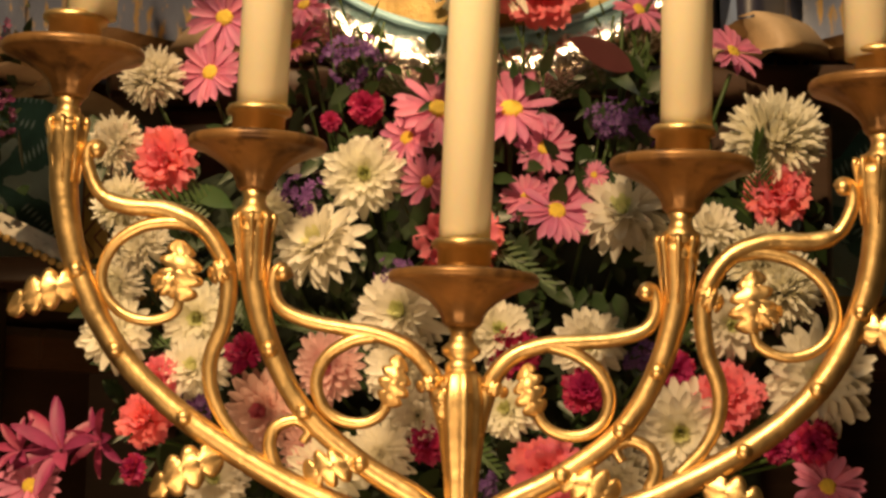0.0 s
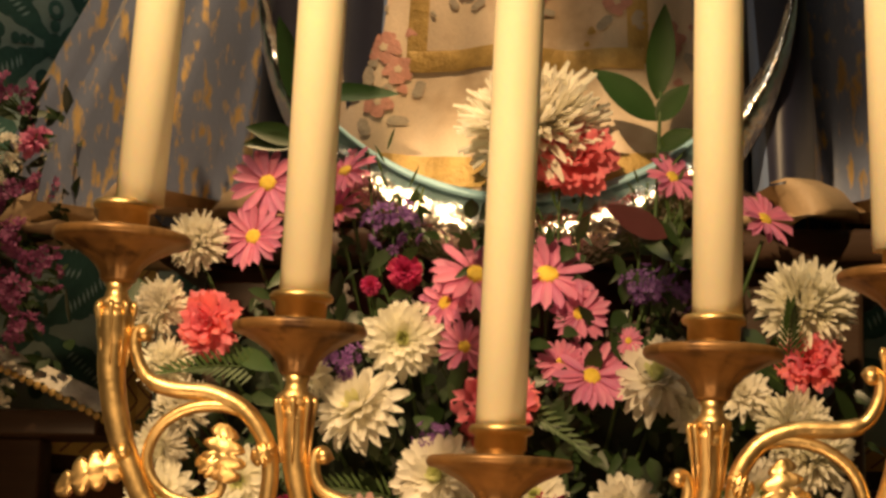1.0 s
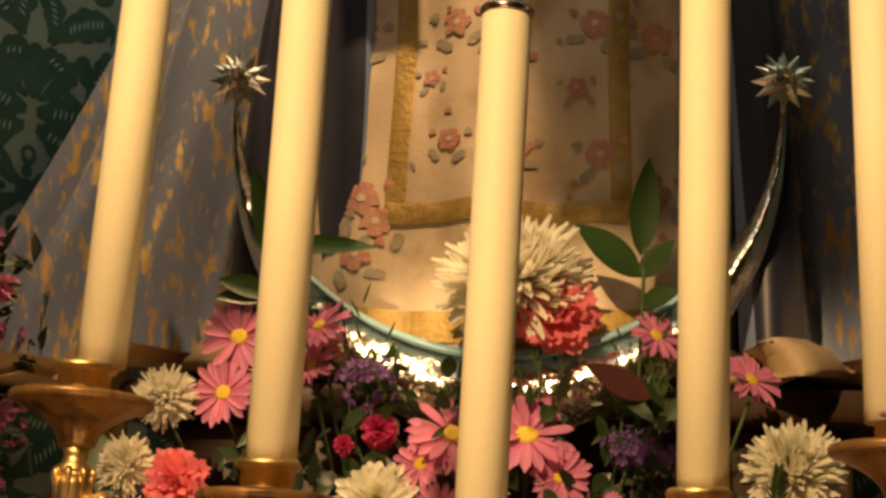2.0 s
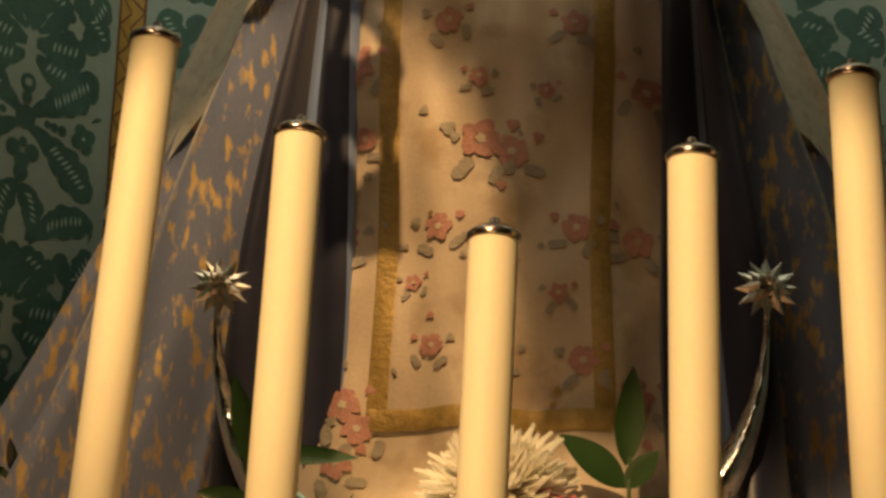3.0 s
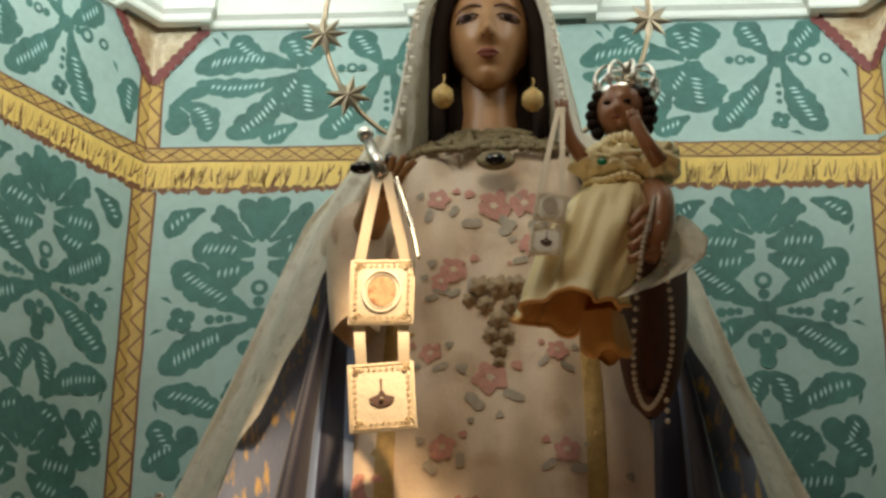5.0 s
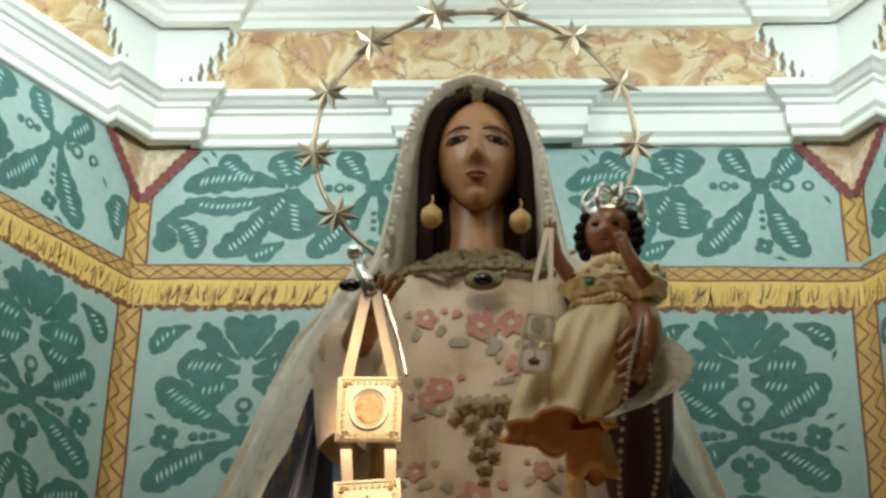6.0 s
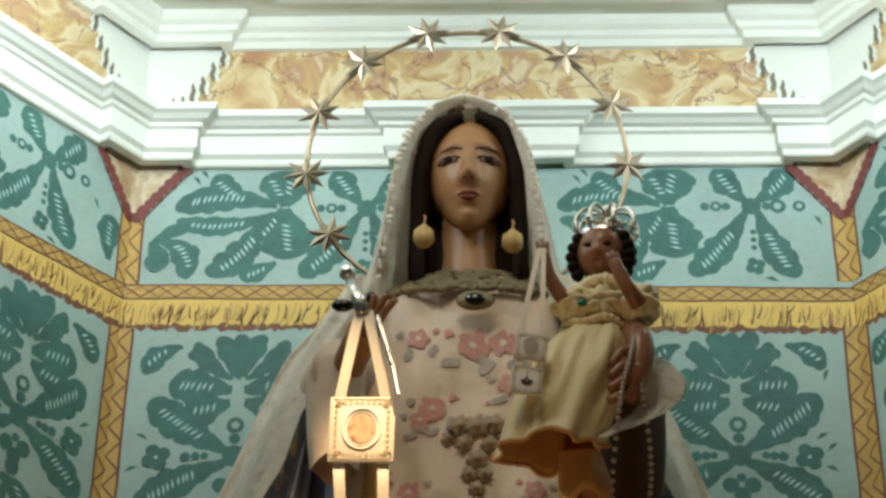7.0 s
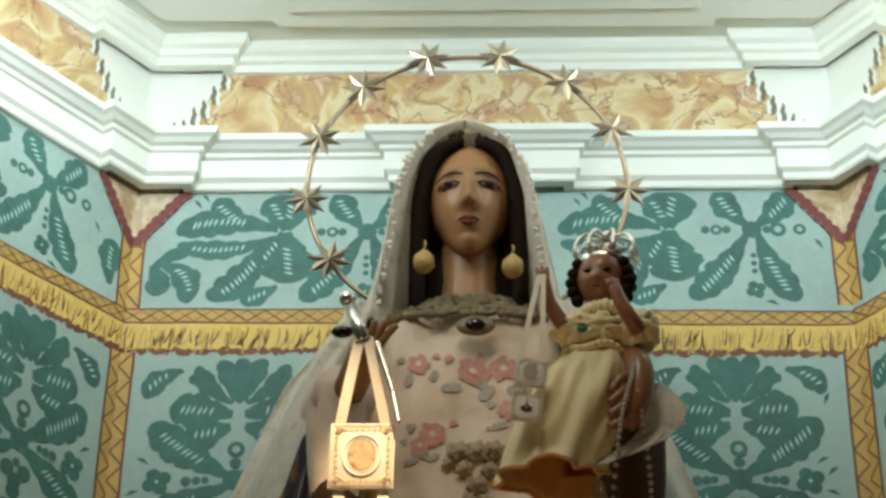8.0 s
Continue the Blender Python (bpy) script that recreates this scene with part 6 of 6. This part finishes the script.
def statice(seed, mat, label):
    rnd = random.Random(seed)
    ob = thing("statice_sprig", (0, 0, 0), label, "flower", "flowers of the arrangement")
    g, st = Geo(), Geo()
    for j in range(26):
        a, el, r = rnd.uniform(0, 6.283), rnd.uniform(-0.5, 1.4), rnd.uniform(0.35, 0.95)
        at = Vector((r * math.cos(a) * math.cos(el), r * math.sin(a) * math.cos(el), r * math.sin(el)))
        m = Matrix.Translation(at) @ at.to_track_quat("Z", "Y").to_matrix().to_4x4()
        floret = Geo()
        for q in range(5):
            petal(floret, 0.26, 0.22, 2 * math.pi * q / 5 + a, math.radians(48), math.radians(-50), start=0.02, tip=0.9, rows=4, ruffle=0.03)
        g.add(floret.v, floret.f, 0, m)
        tube(st, [Vector((0, 0, -0.8)), at * 0.5, at], 0.018, 5)
    part("floret_head", g, mat, ob)
    part("branch", st, STEM_GREEN, ob)
    return ob


def lily(seed, mat, label):
    rnd = random.Random(seed)
    ob = thing("lily", (0, 0, 0), label, "flower", "flowers of the arrangement")
    for j in range(9):
        g = Geo()
        petal(g, rnd.uniform(0.85, 1.15), 0.3, 2 * math.pi * (j + rnd.uniform(-0.3, 0.3)) / 9, math.radians(rnd.uniform(12, 60)), math.radians(rnd.uniform(-50, -10)), tip=0.05, cup=0.25, rows=8)
        part("petal", g, mat, ob)
    return ob


def plant(makers, places, seed, up=0.25, spread=0.45):
    """Sets flowers at places (x, y, z, radius), facing the nave with some scatter."""
    rnd = random.Random(seed)
    sizes = [0.0] * len(makers)
    for k, (x, y, z, r) in enumerate(places):
        j = k % len(makers)
        face = Vector(((x + 0.06) * 0.9 + rnd.uniform(-spread, spread), -1.0, up + (z - 1.8) * 0.7 + rnd.uniform(-spread, spread)))
        m = Matrix.Translation((x, y, z)) @ face.to_track_quat("Z", "Y").to_matrix().to_4x4() @ pose(0, 0, 0, 0, 0, rnd.uniform(0, 360)) 
        if sizes[j]:
            copy_thing(makers[j], m @ Matrix.Scale(r / sizes[j], 4))
        else:
            makers[j].matrix_basis = m @ Matrix.Scale(r, 4)
            sizes[j] = r


MUMS = [(-0.283, 2.624, 1.821, 0.055), (-0.172, 2.604, 1.73, 0.055), (-0.049, 2.598, 1.705, 0.042), (0.113, 2.633, 1.865, 0.055), (-0.229, 2.644, 1.918, 0.047), (-0.543, 2.597, 1.701, 0.043),
        (-0.438, 2.602, 1.724, 0.042), (-0.436, 2.586, 1.654, 0.042), (0.069, 2.595, 1.691, 0.041), (0.356, 2.585, 1.65, 0.061), (0.182, 2.569, 1.581, 0.055), (0.245, 2.601, 1.718, 0.04)]
MUMS_LOW = [(0.171, 2.621, 1.807, 0.037), (-0.167, 2.586, 1.656, 0.047), (-0.147, 2.573, 1.598, 0.04), (-0.262, 2.556, 1.526, 0.046), (-0.192, 2.561, 1.548, 0.039), (-0.401, 2.552, 1.51, 0.04),
            (0.101, 2.555, 1.52, 0.039), (-0.033, 2.575, 1.607, 0.036), (0.225, 2.629, 1.845, 0.033), (-0.354, 2.633, 1.866, 0.028)]
SPIDERS = [(0.308, 2.653, 1.965, 0.071), (0.289, 2.62, 1.801, 0.056), (0.313, 2.611, 1.763, 0.058), (-0.059, 2.70, 2.222, 0.112), (-0.521, 2.67, 2.051, 0.047), (-0.564, 2.651, 1.957, 0.047),
           (-0.549, 2.635, 1.874, 0.043), (-0.52, 2.623, 1.815, 0.049), (-0.545, 2.612, 1.765, 0.041)]
BLUSH = [(-0.342, 2.573, 1.6, 0.054), (-0.262, 2.587, 1.659, 0.047), (-0.285, 2.563, 1.554, 0.036)]
DAISIES = [(0.025, 2.633, 1.867, 0.048), (-0.134, 2.661, 2.007, 0.057), (-0.173, 2.653, 1.967, 0.039), (-0.036, 2.661, 2.007, 0.06), (0.009, 2.651, 1.954, 0.037), (-0.145, 2.641, 1.907, 0.033),
           (-0.319, 2.686, 2.155, 0.041), (-0.327, 2.68, 2.1, 0.035), (-0.443, 2.672, 2.06, 0.043), (-0.428, 2.684, 2.138, 0.047), (0.256, 2.678, 2.088, 0.041), (0.132, 2.685, 2.148, 0.035),
           (0.361, 2.553, 1.515, 0.043), (-0.635, 2.551, 1.503, 0.04), (-0.016, 2.645, 1.886, 0.03), (0.074, 2.643, 1.917, 0.018)]
DARK_LILIES = [(-0.599, 2.561, 1.547, 0.07), (-0.549, 2.564, 1.562, 0.048), (-0.65, 2.561, 1.546, 0.044)]
CARNATIONS = [(-0.494, 2.647, 1.935, 0.051), (0.31, 2.639, 1.894, 0.048), (-0.1, 2.625, 1.823, 0.061), (-0.001, 2.688, 2.177, 0.059), (-0.492, 2.571, 1.588, 0.042), (-0.479, 2.583, 1.642, 0.033),
              (0.018, 2.555, 1.522, 0.055), (0.239, 2.579, 1.624, 0.05)]
MAGENTAS = [(-0.372, 2.591, 1.676, 0.031), (-0.23, 2.662, 2.012, 0.026), (-0.277, 2.658, 1.991, 0.015), (-0.027, 2.592, 1.679, 0.036), (0.066, 2.581, 1.633, 0.034), (0.176, 2.587, 1.659, 0.029),
            (-0.135, 2.565, 1.563, 0.03), (0.346, 2.566, 1.568, 0.032), (-0.504, 2.556, 1.526, 0.022), (0.3, 2.564, 1.561, 0.021)]
STATICE = [(-0.25, 2.675, 2.074, 0.042), (0.094, 2.658, 1.991, 0.034), (0.131, 2.657, 1.987, 0.034), (-0.306, 2.637, 1.885, 0.032), (-0.183, 2.616, 1.782, 0.026), (0.137, 2.59, 1.673, 0.03),
           (-0.425, 2.574, 1.603, 0.03), (-0.06, 2.553, 1.511, 0.022)]
FAR_MAUVE = [(-0.878, 2.92, 2.313, 0.05), (-0.857, 2.908, 2.15, 0.045), (-0.818, 2.908, 2.177, 0.034), (-0.84, 2.898, 2.088, 0.05), (-0.84, 2.882, 2.008, 0.046), (-0.79, 2.889, 2.044, 0.034), (-0.824, 2.869, 1.947, 0.034)]
FAR_WHITE = [(-0.875, 2.9, 2.235, 0.032), (-0.87, 2.9, 2.195, 0.03), (-0.852, 2.9, 1.862, 0.026)]
FAR_PINK = [(-0.83, 2.9, 2.245, 0.03), (-0.9, 2.91, 2.05, 0.04)]
WHITE_MUM = "white chrysanthemum with a lime heart in the arrangement"
MUMS = [(x, y, z, 1.14 * r) for x, y, z, r in MUMS]
MUMS_LOW = [(x, y, z, 1.14 * r) for x, y, z, r in MUMS_LOW]
DAISIES = [(x, y, z, 1.1 * r) for x, y, z, r in DAISIES]
plant([chrysanthemum(1, PETAL_WHITE, PETAL_LIME, WHITE_MUM), chrysanthemum(2, PETAL_WHITE, PETAL_LIME, WHITE_MUM), chrysanthemum(3, PETAL_WHITE, PETAL_LIME, WHITE_MUM)], MUMS, 1)
plant([chrysanthemum(4, PETAL_WHITE, PETAL_WHITE, "pure white chrysanthemum in the arrangement"), chrysanthemum(5, PETAL_WHITE, PETAL_LIME, WHITE_MUM)], MUMS_LOW, 2)
plant([spider(6, PETAL_WHITE, "white spider chrysanthemum with thin quilled petals"), spider(7, PETAL_WHITE, "white spider chrysanthemum with thin quilled petals")], SPIDERS, 3, up=0.4)
plant([chrysanthemum(8, PETAL_BLUSH, PETAL_ROSE, "pale pink chrysanthemum with a rose heart")], BLUSH, 4, spread=0.2)
plant([daisy(9, PETAL_PINK, "pink daisy with a yellow disc"), daisy(10, PETAL_PINK, "pink daisy with a yellow disc", 19)], DAISIES, 5)
plant([lily(11, PETAL_WINE, "wine-dark pointed flower low in the arrangement")], DARK_LILIES, 6, up=0.6)
plant([carnation(12, PETAL_CORAL, "ruffled coral carnation in the arrangement"), carnation(13, PETAL_CORAL, "ruffled coral carnation in the arrangement")], CARNATIONS, 7, up=0.35)
plant([carnation(14, PETAL_MAGENTA, "small magenta carnation in the arrangement")], MAGENTAS, 8, up=0.35)
plant([statice(15, PETAL_VIOLET, "sprig of violet statice in the arrangement"), statice(16, PETAL_VIOLET, "sprig of violet statice in the arrangement")], STATICE, 9)
plant([statice(17, PETAL_MAUVE, "sprig of mauve statice beside the mantle")], FAR_MAUVE, 10)
plant([statice(18, PETAL_WHITE, "sprig of white statice beside the mantle")], FAR_WHITE, 11)
plant([carnation(19, PETAL_PINK, "small pink carnation beside the mantle")], FAR_PINK, 12)


def blade(geo, root, tip, wide, slot=0, droop=0.0, rows=7, fold=0.2):
    """A pointed leaf from root to tip with a folded rib."""
    a, b = Vector(root), Vector(tip)
    d = b - a
    side = d.cross(Vector((0.1, -1, 0.25))).normalized()
    nrm = side.cross(d).normalized()
    verts = []
    for k in range(rows + 1):
        t = k / rows
        w = wide / 2 * max(0.02, math.sin(math.pi * t ** 0.85)) ** 0.8
        p = a + d * t + Vector((0, 0, -droop * t * t))
        verts += [p - side * w + nrm * w * fold, p, p + side * w + nrm * w * fold]
    geo.add(verts, grid_faces(rows + 1, 3), slot)


# fern, grassy and dark leaves that fill the arrangement, and its stems
rnd = random.Random(21)
g = Geo()
for k in range(1100):
    a, r = rnd.uniform(0, 6.283), math.sqrt(rnd.random())
    x, z = -0.1 + 0.5 * r * math.cos(a), 1.74 + 0.36 * r * math.sin(a)
    y = 2.70 - 0.06 * (1 - r) + rnd.uniform(-0.03, 0.05)
    long = rnd.uniform(0.03, 0.085)
    t = (x + rnd.uniform(-0.7, 0.7) * long + 0.25 * (x + 0.1) * long, y - rnd.uniform(0.0, 0.6) * long, z + rnd.uniform(-0.5, 1.0) * long)
    blade(g, (x, y, z), t, long * rnd.uniform(0.14, 0.4), droop=0.01, rows=4)
tagged(part("filler_foliage", g, LEAF_DARK, kind="stuff"), "dark green filler leaves between the flowers", "foliage")
g = Geo()
for k in range(16):
    x, z = rnd.uniform(-0.45, 0.32), rnd.uniform(1.55, 1.95)
    d = Vector((rnd.uniform(-0.9, 0.9), rnd.uniform(-0.5, -0.1), rnd.uniform(-0.3, 0.6))).normalized() * rnd.uniform(0.09, 0.16)
    root = Vector((x, 2.66, z))
    line = [root + d * t + Vector((0, 0, -0.03 * t * t)) for t in np.linspace(0, 1, 16)]
    tube(g, line, 0.0012, 5)
    for j, p in enumerate(line[1:]):
        for e in (-1, 1):
            s_ = Vector((-d.z, 0, d.x)).normalized() * e * 0.028 * (1 - j / 17)
            blade(g, p, p + s_ + d * 0.16, 0.005, rows=3)
tagged(part("fern_fronds", g, STEM_GREEN, kind="stuff"), "fine green fern fronds between the flowers", "fern")
g = Geo()
for x, y, z, r in MUMS + MUMS_LOW + SPIDERS + BLUSH + DAISIES + CARNATIONS + MAGENTAS + STATICE:
    tube(g, spline([(-0.1 + 0.25 * (x + 0.1), 2.74, 1.45), (-0.1 + 0.75 * (x + 0.1), 2.75, 1.45 + 0.6 * (z - 1.45)), (x, y + 0.5 * r + 0.01, z - 0.5 * r)], 5), 0.0028, 6)
for k in range(16):
    x = rnd.uniform(-0.36, 0.2)
    top = (x + rnd.uniform(-0.03, 0.03), 2.69, rnd.uniform(2.05, 2.2))
    tube(g, spline([(x * 0.7, 2.72, 1.85), (x, 2.70, 2.0), top], 4), 0.0018, 5)
    for j in range(7):
        p = (x + rnd.uniform(-0.004, 0.004), 2.695, top[2] - 0.018 * j)
        blade(g, p, (p[0] + rnd.choice((-1, 1)) * rnd.uniform(0.006, 0.02), 2.68, p[2] + rnd.uniform(0.015, 0.035)), 0.004, rows=3)
tagged(part("flower_stems", g, STEM_GREEN, kind="stuff"), "thin green stems of the cut flowers", "stems")
# Dark block added to stop light, so gaps between the flowers stay dark.
foam = thing("flower_holder", (-0.1, 2.75, 1.2), "dark green block added behind the flowers to block light", "flower foam")
part("foam_block", box(Geo(), (-0.5, 2.735, 1.2), (0.3, 2.85, 1.94), bevel=0.05), GAP_BACKING, foam)

# laurel sprigs that stand out above the flowers
SPRIGS = [((-0.39, 2.70, 2.18), ((-0.418, 2.375, 0.036), (-0.245, 2.262, 0.03), (-0.46, 2.215, 0.034), (-0.462, 2.19, 0.03))),
          ((0.105, 2.70, 2.17), ((0.024, 2.296, 0.046), (0.122, 2.39, 0.04), (0.155, 2.275, 0.034), (0.165, 2.21, 0.03)))]
for root, leaves in SPRIGS:
    sp = thing("laurel_sprig", root, "glossy dark green laurel sprig standing above the flowers", "leaves", "sprigs of the arrangement")
    part("stem", tube(Geo(), spline([(root[0], root[1], root[2] - 0.25), (root[0] + 0.004, root[1], root[2] - 0.1), (root[0] + 0.012, root[1] - 0.01, root[2] + 0.1)], 5), 0.0025, 6), STEM_GREEN, sp)
    for k, (x, z, w) in enumerate(leaves):
        a = (root[0] + 0.006, root[1] - 0.005, root[2] + (0.02 if z < 2.25 else 0.06 if x != leaves[1][0] else 0.09))
        g = Geo()
        blade(g, a, (x, root[1] - 0.03, z), w, rows=10, fold=0.35)
        part("leaf", g, LEAF_FRESH, sp)
leafy = thing("dark_leaf", (0.09, 2.66, 2.07), "wine-dark pointed leaf beside the silver crescent", "leaf")
g = Geo()
blade(g, (0.125, 2.66, 2.06), (0.04, 2.64, 2.10), 0.04, rows=8)
part("blade", g, LEAF_WINE, leafy)
for x, z, dx, dz, w in ((-0.46, 1.9, 0.06, -0.03, 0.03), (0.27, 1.84, -0.05, -0.04, 0.04), (-0.60, 2.0, 0.02, -0.1, 0.045), (0.3, 1.86, 0.01, 0.06, 0.03), (-0.86, 2.25, 0.07, 0.0, 0.014)):
    lf = thing("green_leaf", (x, 2.66, z), "single broad green leaf among the flowers", "leaf", "loose leaves")
    g = Geo()
    blade(g, (x, 2.66 if x > -0.8 else 2.9, z), (x + dx, 2.63 if x > -0.8 else 2.88, z + dz), w, rows=8)
    part("blade", g, LEAF_FRESH, lf)

# side table with a lace-edged cloth, and its own dark leaves, next to the mantle
cloth = thing("lace_cloth", (-0.85, 2.95, 1.85), "cream cloth with a scalloped lace edge beside the mantle", "cloth")
verts = []
n = 44
for k in range(n + 1):
    t = k / n
    x = -1.0 + 0.30 * t
    top = 1.978 - 0.09 * t - 0.03 * t * t
    for j in range(8):
        q = j / 7
        scal = 0.006 * abs(math.sin(k * 0.9)) if j == 7 else 0
        verts.append((x + 0.01 * q, 2.95 - 0.05 * q + 0.008 * math.sin(k * 0.7 + q), top - 0.03 * q - scal))
part("drape", Geo().add(verts, grid_faces(n + 1, 8)), VEIL, cloth)
g = Geo()
for k in range(26):
    t = k / 25
    ball(g, (-0.99 + 0.29 * t, 2.895, 1.978 - 0.09 * t - 0.03 * t * t - 0.036), (0.0065, 0.003, 0.006), rings=5, sides=7)
part("lace_edge", g, GOLD_BRAID, cloth, "gold-thread scalloped edge")
stand = thing("side_stand", (-0.92, 3.0, 0), "dark wooden stand under the lace cloth", "stand")
part("stand_top", box(Geo(), (-1.0, 2.93, 1.80), (-0.72, 3.08, 1.84), bevel=0.006), DARK_WOOD, stand)
part("stand_post", box(Geo(), (-0.9, 2.98, 1.2), (-0.82, 3.05, 1.80), bevel=0.006), DARK_WOOD, stand)
g = Geo()
for k in range(120):
    x, z = -0.86 + rnd.uniform(-0.08, 0.09), rnd.uniform(1.88, 2.3)
    blade(g, (x, 2.93, z), (x + rnd.uniform(-0.05, 0.05), 2.9, z + rnd.uniform(-0.03, 0.06)), rnd.uniform(0.006, 0.02), rows=4)
tagged(part("side_foliage", g, LEAF_DARK, kind="stuff"), "dark leaves among the statice sprigs", "foliage")
